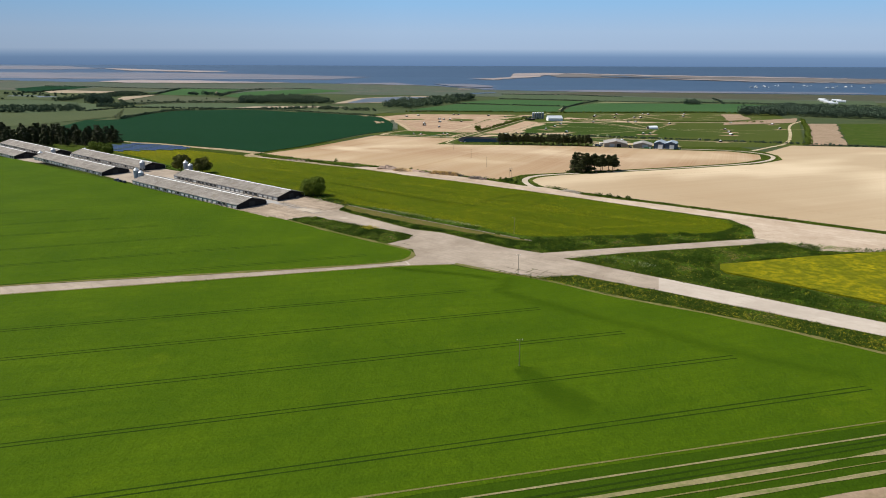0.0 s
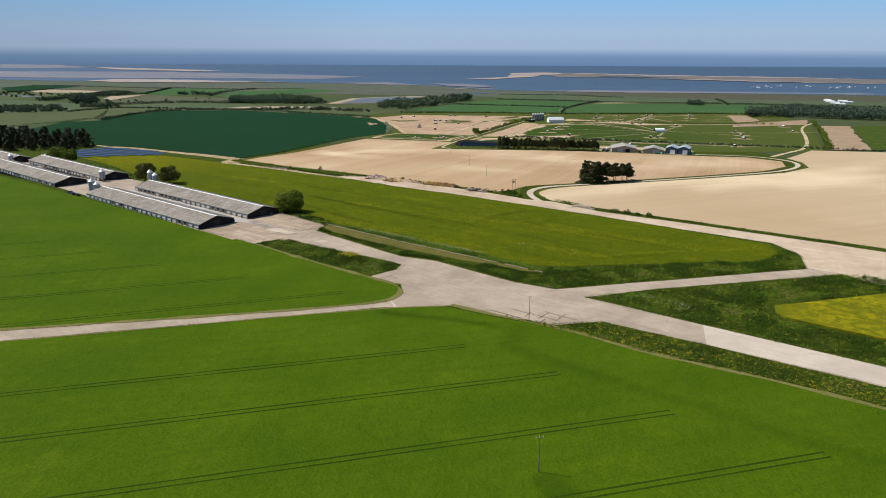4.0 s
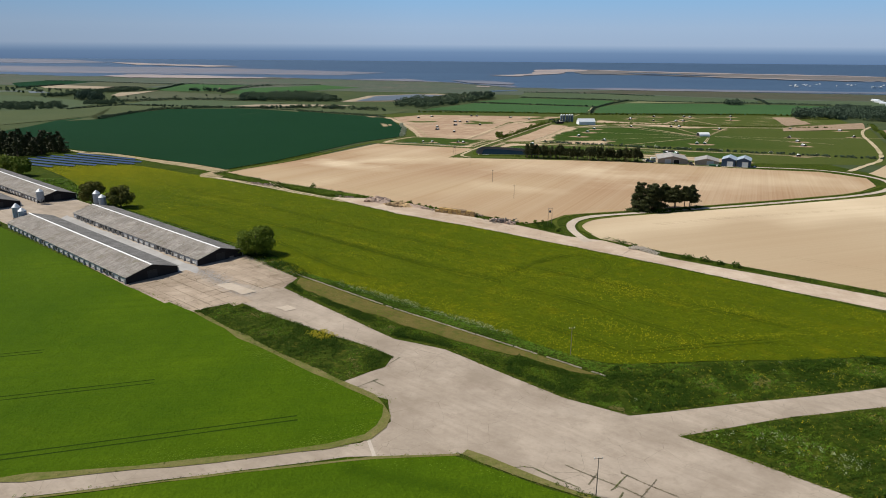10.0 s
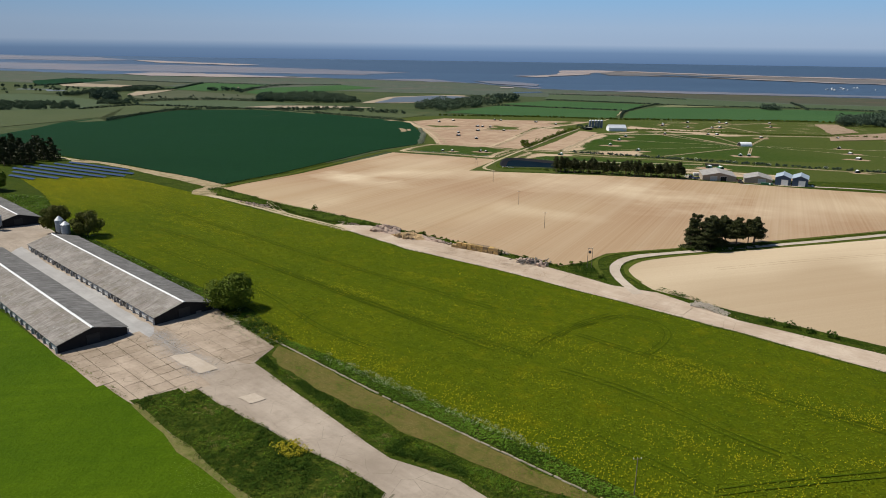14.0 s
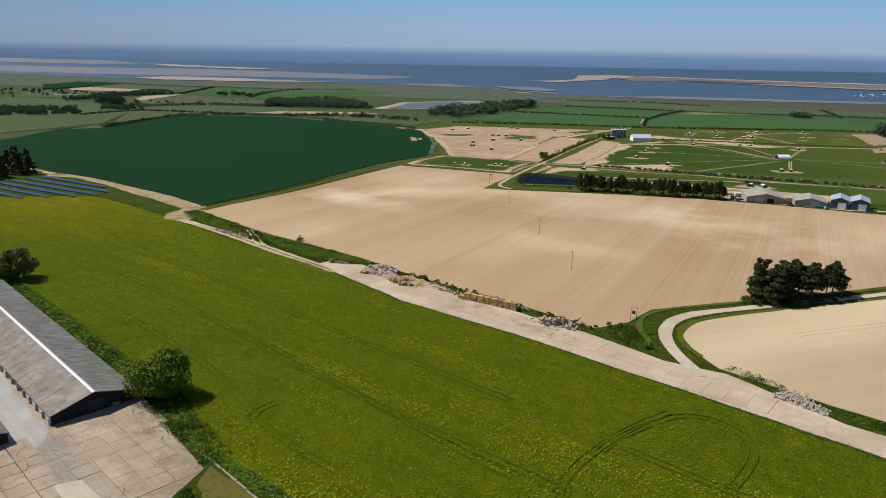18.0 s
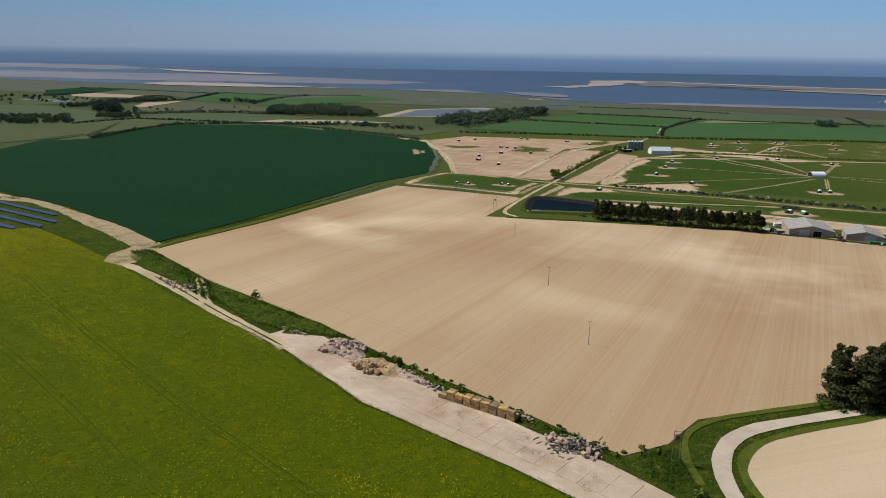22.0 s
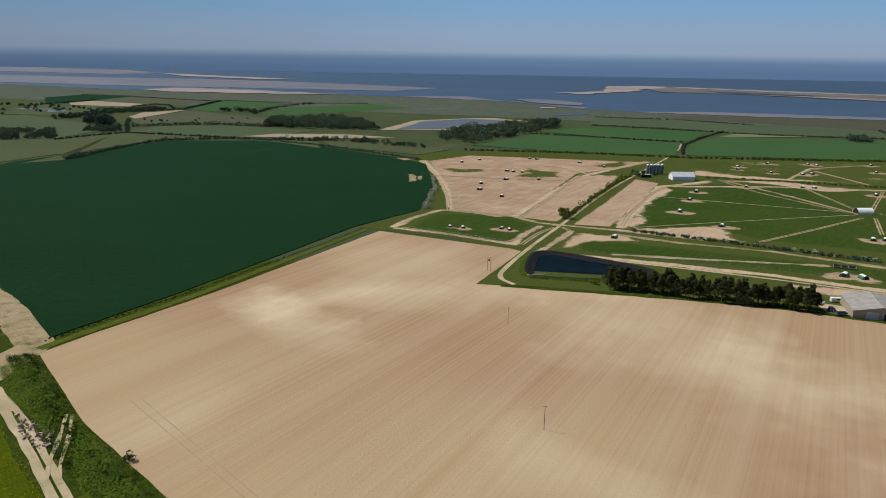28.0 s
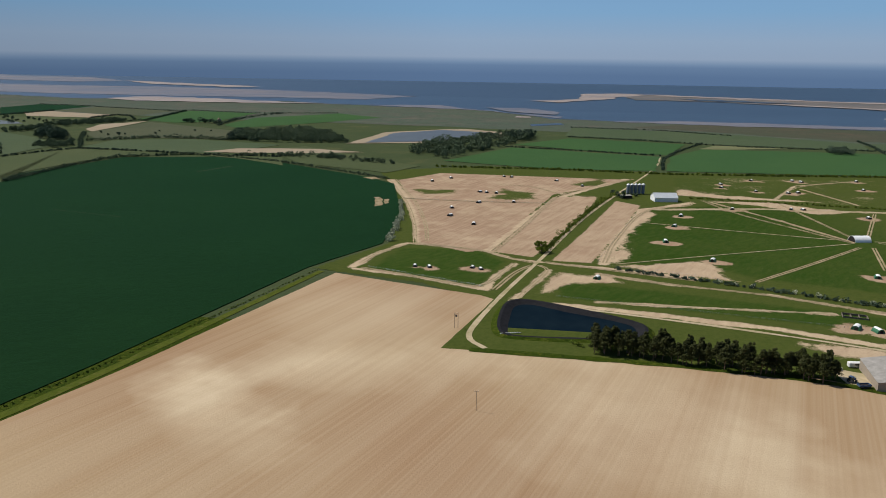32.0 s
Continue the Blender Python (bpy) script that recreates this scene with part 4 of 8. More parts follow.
# Leaves for far trees: paler and bluer, distance haze mixed into the colour.
hazed_leaves = leaf_material("hazed_wood_leaves", H(0.092, 0.126, 0.074), H(0.120, 0.156, 0.084), H(0.074, 0.104, 0.066), 1.0, 0.0)
hazed_dark = leaf_material("hazed_dark_leaves", H(0.060, 0.088, 0.060), H(0.080, 0.110, 0.068), H(0.048, 0.072, 0.054), 1.0, 0.0)
hedge_leaves = leaf_material("hedge_leaves", H(0.090, 0.128, 0.018), H(0.130, 0.165, 0.026), H(0.062, 0.092, 0.015), 0.9, 0.05)
blossom = leaf_material("hawthorn_blossom", H(0.50, 0.50, 0.40), H(0.26, 0.30, 0.14), H(0.10, 0.14, 0.05))
herb_green = leaf_material("rough_herbs", H(0.078, 0.128, 0.010), H(0.146, 0.192, 0.015), H(0.050, 0.090, 0.008), 0.9, 0.05)
herb_dark = leaf_material("dark_nettles", H(0.032, 0.064, 0.007), H(0.056, 0.096, 0.009), H(0.020, 0.044, 0.006), 0.9, 0.05)
herb_yellow = leaf_material("yellow_flowers", H(0.46, 0.37, 0.012), H(0.26, 0.25, 0.02), H(0.14, 0.16, 0.02), 0.8)
herb_white = leaf_material("white_umbels", H(0.42, 0.44, 0.29), H(0.24, 0.29, 0.12), H(0.11, 0.15, 0.03), 0.9, 0.05)
herb_dry = leaf_material("dry_grass_tufts", H(0.26, 0.21, 0.07), H(0.19, 0.17, 0.05), H(0.13, 0.12, 0.035), 0.9)

# ---- shed kit ----
k = Mat("fibre_cement_roof", 0.9, 0.0, 0.1)
c = k.mix(k.noise(7, 5, 0.65, lo=0.38, hi=0.62), H(0.275, 0.25, 0.22), H(0.15, 0.134, 0.113))
c = k.mix(k.math("MULTIPLY", k.noise(1.0, 5, 0.7, vector=k.space((0.35, 2.2, 0.8), 52), lo=0.42, hi=0.66), 0.8), c, H(0.13, 0.115, 0.10))
c = k.mix(k.math("MULTIPLY", k.noise(0.8, 4, 0.7, lo=0.55, hi=0.8), 0.5), c, H(0.42, 0.40, 0.36))
c = k.mix(k.math("MULTIPLY", k.math("POWER", k.random(), 3.0), 0.6), c, H(0.13, 0.105, 0.085))
c = k.mix(k.math("MULTIPLY", k.noise(1.0, 3, 0.6, vector=k.space((0.12, 2.6, 0), 52), lo=0.45, hi=0.68), 0.55), c, H(0.37, 0.34, 0.30))
c = k.mix(k.math("MULTIPLY", k.noise(1.0, 4, 0.7, vector=k.space((0.2, 1.1, 0), 52), lo=0.5, hi=0.7), 0.65), c, H(0.11, 0.095, 0.08))
c = k.mix(k.math("MULTIPLY", k.noise(3.2, 5, 0.75, lo=0.50, hi=0.66), 0.40), c, H(0.33, 0.31, 0.275))
c = k.mix(k.math("MULTIPLY", k.noise(4.5, 5, 0.75, lo=0.54, hi=0.68), 0.5), c, H(0.135, 0.120, 0.075))
c = k.mix(k.noise(0.45, 3, 0.6, lo=0.66, hi=0.72), c, H(0.50, 0.48, 0.44))
k.bump(k.noise(0.35, 4), 0.4, 0.08)
roof_sheet = k.done(c)
# Streaked sheeting in a darker tone: the shade side's dimness put into its colour.
k = Mat("shade_side_roof", 0.95, 0.0, 0.05)
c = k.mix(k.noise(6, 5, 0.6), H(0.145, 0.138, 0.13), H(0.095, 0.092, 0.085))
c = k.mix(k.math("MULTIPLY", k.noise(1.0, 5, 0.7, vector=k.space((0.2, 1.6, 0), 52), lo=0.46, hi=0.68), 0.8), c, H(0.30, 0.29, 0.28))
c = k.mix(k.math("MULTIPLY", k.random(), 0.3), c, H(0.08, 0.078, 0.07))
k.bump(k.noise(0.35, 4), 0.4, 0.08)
roof_shade_side = k.done(c)
ridge_white = plain_material("ridge_paint", H(0.72, 0.72, 0.70), H(0.60, 0.60, 0.58), 2.0, 0.6)
wall_block = plain_material("shed_wall", H(0.48, 0.46, 0.43), H(0.34, 0.325, 0.30), 2.5, 0.9)
gable_dark = plain_material("tarred_boards", H(0.012, 0.010, 0.010), H(0.022, 0.019, 0.018), 1.5, 0.8)
window_dark = plain_material("shutter_dark", H(0.018, 0.018, 0.018), H(0.03, 0.03, 0.03), 0.8, 0.5)
window_pale = plain_material("shutter_pale", H(0.60, 0.60, 0.58), H(0.46, 0.46, 0.44), 0.8, 0.7)
galv = plain_material("galvanised_steel", H(0.36, 0.40, 0.44), H(0.28, 0.31, 0.35), 1.0, 0.5, 0.3)
galv_pale = plain_material("pale_silo_steel", H(0.62, 0.64, 0.64), H(0.55, 0.57, 0.57), 1.0, 0.5, 0.3)
steel_dark = plain_material("dark_steel", H(0.07, 0.075, 0.08), H(0.10, 0.10, 0.10), 0.6, 0.5, 0.5)
timber = plain_material("grey_timber", H(0.22, 0.18, 0.14), H(0.15, 0.125, 0.10), 0.6, 0.9)
white_paint = plain_material("white_paint", H(0.78, 0.78, 0.76), H(0.68, 0.68, 0.66), 1.2, 0.6)

RUN = math.atan2(0.617, -0.787)  # the runway's heading
SHED_W, EAVE, RIDGE, SHED_L = 19.2, 2.5, 5.2, 117.0


def shed(x, y, length, label):
    """x, y: the near corner on the field side. Built along local y, with local x across."""
    s = empty("poultry_shed", x, y, RUN - math.pi / 2, label=label, category="shed", group="poultry sheds on the runway")
    w, t, o = SHED_W, 0.14, 0.35
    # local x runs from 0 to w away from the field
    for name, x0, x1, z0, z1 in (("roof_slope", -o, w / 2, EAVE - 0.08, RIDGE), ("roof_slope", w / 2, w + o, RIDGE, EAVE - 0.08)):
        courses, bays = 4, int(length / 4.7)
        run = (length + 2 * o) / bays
        # The slope turned from the sun gets the sheet with shade in its colour.
        skin = roof_sheet if z1 > z0 else roof_shade_side
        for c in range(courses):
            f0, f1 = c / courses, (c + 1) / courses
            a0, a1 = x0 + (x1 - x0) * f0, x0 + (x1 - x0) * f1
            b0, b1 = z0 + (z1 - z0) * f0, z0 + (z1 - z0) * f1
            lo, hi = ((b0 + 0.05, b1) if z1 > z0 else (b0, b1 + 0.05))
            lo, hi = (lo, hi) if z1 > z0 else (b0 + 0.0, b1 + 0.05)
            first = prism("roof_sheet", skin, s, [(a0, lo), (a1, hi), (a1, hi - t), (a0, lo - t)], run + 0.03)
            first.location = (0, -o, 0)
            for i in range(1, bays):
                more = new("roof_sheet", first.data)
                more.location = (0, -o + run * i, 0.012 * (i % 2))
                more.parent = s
    cap = prism("ridge_cap", ridge_white, s, [(w / 2 - 0.42, RIDGE - 0.05), (w / 2, RIDGE + 0.16), (w / 2 + 0.42, RIDGE - 0.05), (w / 2, RIDGE - 0.02)], length + 0.8, "white painted ridge cap")
    cap.location = (0, -0.4, 0)
    for side, xx in (("wall", 0.12), ("wall", w - 0.12)):
        box(side, wall_block, s, xx, length / 2, EAVE / 2 - 0.1, 0.24, length - 0.5, EAVE, label="grey rendered long wall")
    for yy in (0.12, length - 0.12):
        g = prism("gable_end", gable_dark, s, [(0.02, -0.2), (w - 0.02, -0.2), (w - 0.02, EAVE - 0.2), (w / 2, RIDGE - 0.18), (0.02, EAVE - 0.2)], 0.22, "dark tarred gable end")
        g.location = (0, yy - 0.11, 0)
    door = box("door", window_dark, s, w / 2, -0.06, 1.5, 3.6, 0.12, 3.2, label="dark double door in the gable")
    shutter_mesh = {}
    rng = random.Random(int(abs(x) * 7))
    for side in (-1, 1):
        xx = -0.02 if side < 0 else w + 0.02
        n = int(length / 4.7)
        for i in range(n):
            yy = (i + 0.5) * length / n
            key = "dark" if rng.random() < (0.38 if side < 0 else 0.3) else "pale"
            if (side, key) not in shutter_mesh:
                bm = bmesh.new()
                box_into(bm, 0, 0, 0, 0.1, 2.7, 1.15, bevel=0.03)
                box_into(bm, side * 0.05, 0, -0.66, 0.16, 2.9, 0.10)
                box_into(bm, side * 0.05, -1.42, 0, 0.16, 0.14, 1.3)
                ob = part("shutter", bm, window_dark if key == "dark" else window_pale, s)
                shutter_mesh[(side, key)] = ob.data
            else:
                ob = new("shutter", shutter_mesh[(side, key)])
                ob.parent = s
            ob.location = (xx, yy, 1.35)
            if ("post", side) not in shutter_mesh:
                bm = bmesh.new()
                box_into(bm, 0, 0, 0, 0.55, 0.35, 1.9, bevel=0.04)
                po = part("buttress", bm, wall_block, s)
                shutter_mesh[("post", side)] = po.data
            else:
                po = new("buttress", shutter_mesh[("post", side)])
                po.parent = s
            po.location = (xx + side * 0.22, i * length / n + 0.3, 0.85)
    return s


for i, lab in enumerate(("long low poultry shed, grey roof, white ridge,", "grey-roofed poultry shed further along the runway", "far grey poultry shed")):
    ox, oy = -127 * i, 101 * i
    shed(-113.3 + ox, 584.3 + oy, SHED_L, lab + " beside the wheat")
    shed(-97.0 + ox, 607.2 + oy, SHED_L - 3, lab + " on the inner side")


def silo(x, y, height=6.8, radius=1.75, mat=None):
    s = empty("feed_silo", x, y, 0.4, label="galvanised steel feed silo on legs beside the shed", category="silo", group="feed silos")
    mat = mat or galv
    leg = height * 0.3
    tube("body", mat, s, (0, 0, leg), (0, 0, height * 0.82), radius, radius, 18)
    for j in range(4):
        zz = leg + (height * 0.52) * (j + 0.5) / 4
        bm = bmesh.new()
        tube_into(bm, (0, 0, zz - 0.05), (0, 0, zz + 0.05), radius * 1.03, radius * 1.03, 18)
        part("band", bm, galv, s)
    tube("roof_cone", galv_pale, s, (0, 0, height * 0.82), (0, 0, height), radius * 1.06, radius * 0.18, 18)
    tube("hopper", mat, s, (0, 0, leg * 0.35), (0, 0, leg), radius * 0.2, radius, 18)
    for a in range(4):
        ca, sa = math.cos(a * 1.571 + 0.4) * radius * 0.95, math.sin(a * 1.571 + 0.4) * radius * 0.95
        tube("leg", steel_dark, s, (ca, sa, -0.1), (ca, sa, leg + 0.4), 0.09, 0.09, 6)
    bm = bmesh.new()
    for dx in (-0.2, 0.2):
        tube_into(bm, (radius + 0.12, dx, 0.2), (radius + 0.12, dx, height * 0.84), 0.03, 0.03, 5)
    for j in range(12):
        box_into(bm, radius + 0.12, 0, 0.4 + j * height * 0.066, 0.04, 0.4, 0.04)
    part("ladder", bm, steel_dark, s)
    return s


for x, y, h in ((-206.5, 665.5, 7.6), (-202.4, 663.3, 6.4), (-186.5, 699, 7.6), (-182.6, 697, 6.2), (-221, 706, 6.6), (-333, 768, 7.2), (-329, 766, 6.2), (-313.5, 800, 7.2), (-309.6, 798, 6.2), (-345, 806, 6.6)):
    silo(x, y, h * 1.22)

# ---- trees near the sheds, the pine clump, the shelter belt ----
broad_tree("broadleaf_tree", -80, 624, 12.0, 7.8, tree_leaves, 11000, 0.48, 22, 5, 0.04, label="round bushy green sycamore beside the shed end")
broad_tree("broadleaf_tree", -192, 704, 13.0, 6.6, oak_leaves, 6500, 0.52, 16, 8, 0.1, label="dull bronze-green tree behind the silos")
broad_tree("broadleaf_tree", -176, 702, 11.5, 7.0, oak_leaves, 6500, 0.52, 16, 9, 0.06, label="round olive-green tree by the silos")
broad_tree("broadleaf_tree", -312, 815, 14, 8.5, tree_leaves, 2400, 1.0, 14, 10, 0.08, label="round green tree beside the runway")
broad_tree("broadleaf_tree", -302, 811, 12, 7.5, tree_leaves, 2200, 1.0, 12, 11, 0.08, label="round green tree beside the runway")
rng = random.Random(4)
for i, (x, y, h, r, bare) in enumerate(((88.6, 722.7, 12.8, 6.2, 0.04), (93.1, 720.0, 13.8, 6.6, 0.04), (96.9, 722.7, 13.5, 6.4, 0.05), (91.6, 728.1, 14.0, 6.4, 0.08), (98.4, 729.0, 13.2, 6.0, 0.15), (101.5, 724.5, 12.2, 5.6, 0.25), (105.3, 730.8, 12.0, 5.8, 0.38), (109.1, 727.2, 12.2, 5.6, 0.42), (111.4, 734.4, 12.0, 5.8, 0.42), (115.2, 730.8, 12.0, 5.6, 0.4), (119.0, 735.3, 11.6, 5.6, 0.36), (121.2, 739.8, 11.4, 5.4, 0.34), (106.0, 737.1, 12.2, 5.6, 0.4))):
    pine_tree("pine_tree", x, y, h, r, 4200, 0.55, 20 + i, bare, "dark pine in a small clump in the tilled fields", "tree", "pine clump")
pines = [pine_tree("pine_tree", 46, 997, 12, 3.9, 2200, 0.5, 61, 0.42, "dark pine in a shelter belt by the pond", "tree", "shelter belt")]
pines.append(pine_tree("pine_tree", 50, 992, 12.5, 4.1, 2200, 0.5, 62, 0.42, "dark pine in a shelter belt by the pond", "tree", "shelter belt"))
pines.append(pine_tree("pine_tree", 55, 996, 11.5, 4.1, 2200, 0.5, 63, 0.36, "dark pine in a shelter belt by the pond", "tree", "shelter belt"))
for i in range(66):
    f = i / 65
    x, y = 46 + 96 * f + rng.uniform(-1, 1), 997 - 21 * f + rng.uniform(-5.5, 5.5) - 2
    copy_thing(pines[i % 3], at(x, y, rng.uniform(0, 6.28), rng.uniform(0.72, 1.0)))

# dark pine wood behind the runway
WOOD = [(-362, 962), (-372, 995), (-440, 1040), (-560, 1060), (-570, 960), (-480, 925), (-392, 925)]
wood_pines = []
for i, (x, y) in enumerate(scattered(WOOD, 95, 5)):
    if i < 3:
        wood_pines.append(pine_tree("pine_tree", x, y, 16, 7.5, 700, 1.3, 80 + i, 0.1, "dark pine at the edge of a dense wood", "tree", "pine wood"))
    else:
        copy_thing(wood_pines[i % 3], at(x, y, rng.uniform(0, 6.28), rng.uniform(0.8, 1.1)))

# ---- tramlines, margins and marks in the fields ----
crushed = field_material("trodden_wheat", H(0.021, 0.044, 0.004), H(0.028, 0.056, 0.004), H(0.018, 0.038, 0.004), 17, 10, 20, bump=0.3)
lush = field_material("lush_wheat", H(0.034, 0.070, 0.003), H(0.041, 0.080, 0.003), H(0.030, 0.064, 0.003), 17, 20, 20, bump=0.4, grain=0.5)
crushed_rape = field_material("trodden_rape", H(0.060, 0.090, 0.004), H(0.074, 0.102, 0.004), H(0.052, 0.080, 0.004), -34, 10, 20, bump=0.3)
soil_line = field_material("bare_soil_strip", H(0.30, 0.25, 0.135), H(0.25, 0.215, 0.10), H(0.16, 0.16, 0.055), 17, 10, 12, H(0.10, 0.14, 0.03), 3, 0.45, 0.7)


def tramline(a, b, material, lift, label):
    """Two wheel marks side by side."""
    t = empty("tramline", 0, 0, 0, 0, label, "wheel marks", "tramlines", "structure")
    d = (Vector(b) - Vector(a)).normalized()
    for side in (-0.95, 0.95):
        o = Vector((-d.y, d.x)) * side
        mid = ((a[0] + b[0]) / 2 + random.uniform(-0.4, 0.4), (a[1] + b[1]) / 2 + random.uniform(-0.4, 0.4))
        ribbon("wheel_mark", [(a[0] + o.x, a[1] + o.y), (mid[0] + o.x, mid[1] + o.y), (b[0] + o.x, b[1] + o.y)], 0.5, material, lift, 0.5, parent=t)
    return t


for x, y in ((13, 453), (38, 436), (62, 416), (90, 399), (118, 381), (146, 366)):
    tramline((x - 500, y - 500 * 0.308), (x, y), crushed, 0.165, "double wheel marks through green wheat")
for x, y in ((-30, 494), (-70, 509), (-108, 524), (-140, 541), (-172, 556), (-206, 575)):
    tramline((x - 300, y - 300 * 0.35), (x, y + 4), crushed, 0.165, "double wheel marks through green wheat")


def wheelings(line, label="curving double wheel marks through rape"):
    t = empty("tramline", 0, 0, 0, 0, label, "wheel marks", "tramlines", "structure")
    for side in (-0.95, 0.95):
        pts = []
        for i, p in enumerate(line):
            d = (Vector(line[min(len(line) - 1, i + 1)]) - Vector(line[max(0, i - 1)])).normalized()
            pts.append((p[0] - d.y * side, p[1] + d.x * side))
        ribbon("wheel_mark", pts, 0.32, crushed_rape, 0.34, 1.0, parent=t)


wheelings([(-162.2, 727.3), (-116.1, 694.5), (-79.4, 666.8), (-50.1, 643.7), (-26.9, 627.1), (-7.4, 611.6), (6.1, 601.9)])
wheelings([(-203.4, 795.8), (-125.5, 728.3), (-84.3, 695.5), (-53.2, 673.9), (-27.4, 656.0), (5.3, 633.8)])
wheelings([(-139.2, 688.9), (-98.8, 659.3), (-71.2, 638.2), (-54.2, 618.3), (-42.8, 607.5), (-29.0, 598.5)])
wheelings([(-53.9, 616.5), (-54.0, 619.9), (-52.9, 622.4), (-51.3, 624.6)])
wheelings([(24.4, 590.6), (29.9, 587.6), (42.4, 579.5), (54.9, 566.6), (63.3, 558.6), (68.6, 554.4)])
wheelings([(30.2, 557.1), (41.0, 548.1), (46.5, 543.1), (50.5, 539.2)])
wheelings([(50.5, 539.2), (58.5, 541.8), (69.4, 545.0), (82.5, 548.5), (97.7, 552.3)])
wheelings([(24.8, 613.9), (30.9, 621.9), (43.4, 632.3), (51.3, 632.7), (57.1, 626.9), (58.6, 619.9), (55.3, 612.0), (48.4, 602.4)])
wheelings([(30.4, 615.8), (40.5, 608.4), (49.3, 602.5), (63.3, 593.4), (76.7, 579.9), (90.1, 570.6), (102.5, 562.2)])
wheelings([(71.2, 555.4), (72.7, 553.8), (73.2, 551.6), (72.6, 548.6)])
wheelings([(-77.6, 666.8), (-48.7, 644.3), (-24.3, 625.3), (-3.6, 611.5), (13.0, 601.0), (16.0, 597.7)])
wheelings([(15.2, 597.2), (17.4, 604.2), (24.1, 614.8), (34.3, 626.7), (42.8, 633.4)])
for level, wide, skin, uneven in ((330.7, 0.55, margin_grass, 0.8), (325.4, 0.6, soil_line, 0.4), (319.2, 1.4, soil_line, 1.3), (316.1, 0.35, margin_grass, 0.9), (312.8, 1.0, soil_line, 1.1)):
    ribbon("soil_strip", [(x, level + 0.291 * x) for x in (-45, 0, 45, 90, 135, 165)], wide, skin, 0.2, uneven, "pale bare line between green crop strips", "field edge")
patch("wheat_strip", [(-60, 313), (0, 330.7), (165, 378.7), (186, 360.5), (20, 315.2), (-50, 296)], lush, 0.12, 0.3, label="dark green crop strips at the field end", category="field")
patch("tilled_field", [(-40, 299), (20, 315.2), (186, 360.5), (260, 300), (100, 150), (-40, 250)], tilled_red, 0.16, 0.3, label="bare brown soil beyond the strips", category="field")
for name, line, w in (
    ("grass_margin", [(-600, 318), (-159, 451.5), (-80, 470.5), (-40, 480.6), (-14, 489), (-9.5, 498), (-12, 507.5), (-24, 516), (-51, 536.5), (-78, 559.5)], 3.2),
    ("grass_margin", [(-600, 306.9), (-154, 440.9), (-99, 456.8), (-16, 482.6), (7, 485.8)], 1.2),
    ("grass_margin", [(8, 487), (25, 476.5), (40, 469.5), (64, 450.5), (101, 429.5), (134, 403.5), (165, 378)], 3.0),
):
    ribbon(name, line, w * 0.62, margin_grass, 0.18, 1.1, "dry yellowish grass margin of the wheat", "verge", rounds=1)

# ---- slabs of the old concrete ----
RD = Vector((-0.787, 0.617))


def slabs(area, origin, along_dir, size, material, parent, lift, gap=0.16, seed=1, most=300, filler=None):
    """Concrete bays with open joints, each a piece of its own."""
    rr = random.Random(seed)
    d = Vector(along_dir).normalized()
    nrm = Vector((-d.y, d.x))
    bm = bmesh.new()
    box_into(bm, 0, 0, -0.04, size[0] - gap, size[1] - gap, 0.16, bevel=0.03)
    me = bpy.data.meshes.new("slab")
    bm.to_mesh(me)
    bm.free()
    me.materials.append(material)
    made = 0
    seam = bmesh.new()
    for i in range(-60, 61):
        for j in range(-60, 61):
            p = Vector(origin) + d * (i * size[0]) + nrm * (j * size[1])
            if made < most and inside(area, p.x, p.y):
                ob = new("slab", me)
                ob.matrix_basis = Matrix.Translation((p.x, p.y, zt(p.y) + lift + rr.uniform(-0.015, 0.015))) @ Matrix.Rotation(math.atan2(d.y, d.x) + rr.uniform(-0.012, 0.012), 4, "Z") @ Euler((rr.uniform(-0.006, 0.006), rr.uniform(-0.006, 0.006), 0)).to_matrix().to_4x4()
                ob.parent = parent
                box_into(seam, p.x, p.y, zt(p.y) + lift - 0.07, size[0] + 0.1, size[1] + 0.1, 0.1, math.atan2(d.y, d.x))
                made += 1
    part("joint_fill", seam, filler or joint, parent, "dark mossy joint filling")
    return made


# ---- pylons, bales, heaps ----


def pole(x, y, height=8.2, double=False, turn=0.2):
    p = empty("power_pole", x, y, turn, label="slim grey wooden power pole with crossarm", category="pole", group="power poles")
    offs = (-0.9, 0.9) if double else (0,)
    for o in offs:
        tube("post", timber, p, (o, 0, -0.3), (o, 0, height), 0.11, 0.07, 8)
    box("crossarm", timber, p, 0, 0.14, height - 0.35, 1.7, 0.08, 0.1, bevel=0.02)
    for o in (-0.75, 0, 0.75):
        tube("insulator", white_paint, p, (o, 0.14, height - 0.28), (o, 0.14, height - 0.02), 0.07, 0.05, 6)
    if double:
        box("transformer", steel_dark, p, 0, 0.3, height - 1.8, 0.9, 0.6, 1.0, bevel=0.06)
    return p


for x, y, dbl in ((28, 390, 0), (33, 474, 0), (35, 537, 0), (41, 684, 1), (26.5, 754, 0), (14.5, 823, 0), (-3, 922, 0), (-20, 1014, 1)):
    pole(x, y, 8.2, bool(dbl))

k = Mat("straw_bale", 0.95)
c = k.mix(k.random(), H(0.56, 0.36, 0.12), H(0.19, 0.14, 0.095))
c = k.mix(k.math("MULTIPLY", k.noise(0.9, 4, 0.65, lo=0.42, hi=0.62), 0.65), c, H(0.15, 0.10, 0.055))
k.bump(k.noise(0.12, 4), 0.6, 0.06)
straw = k.done(c)
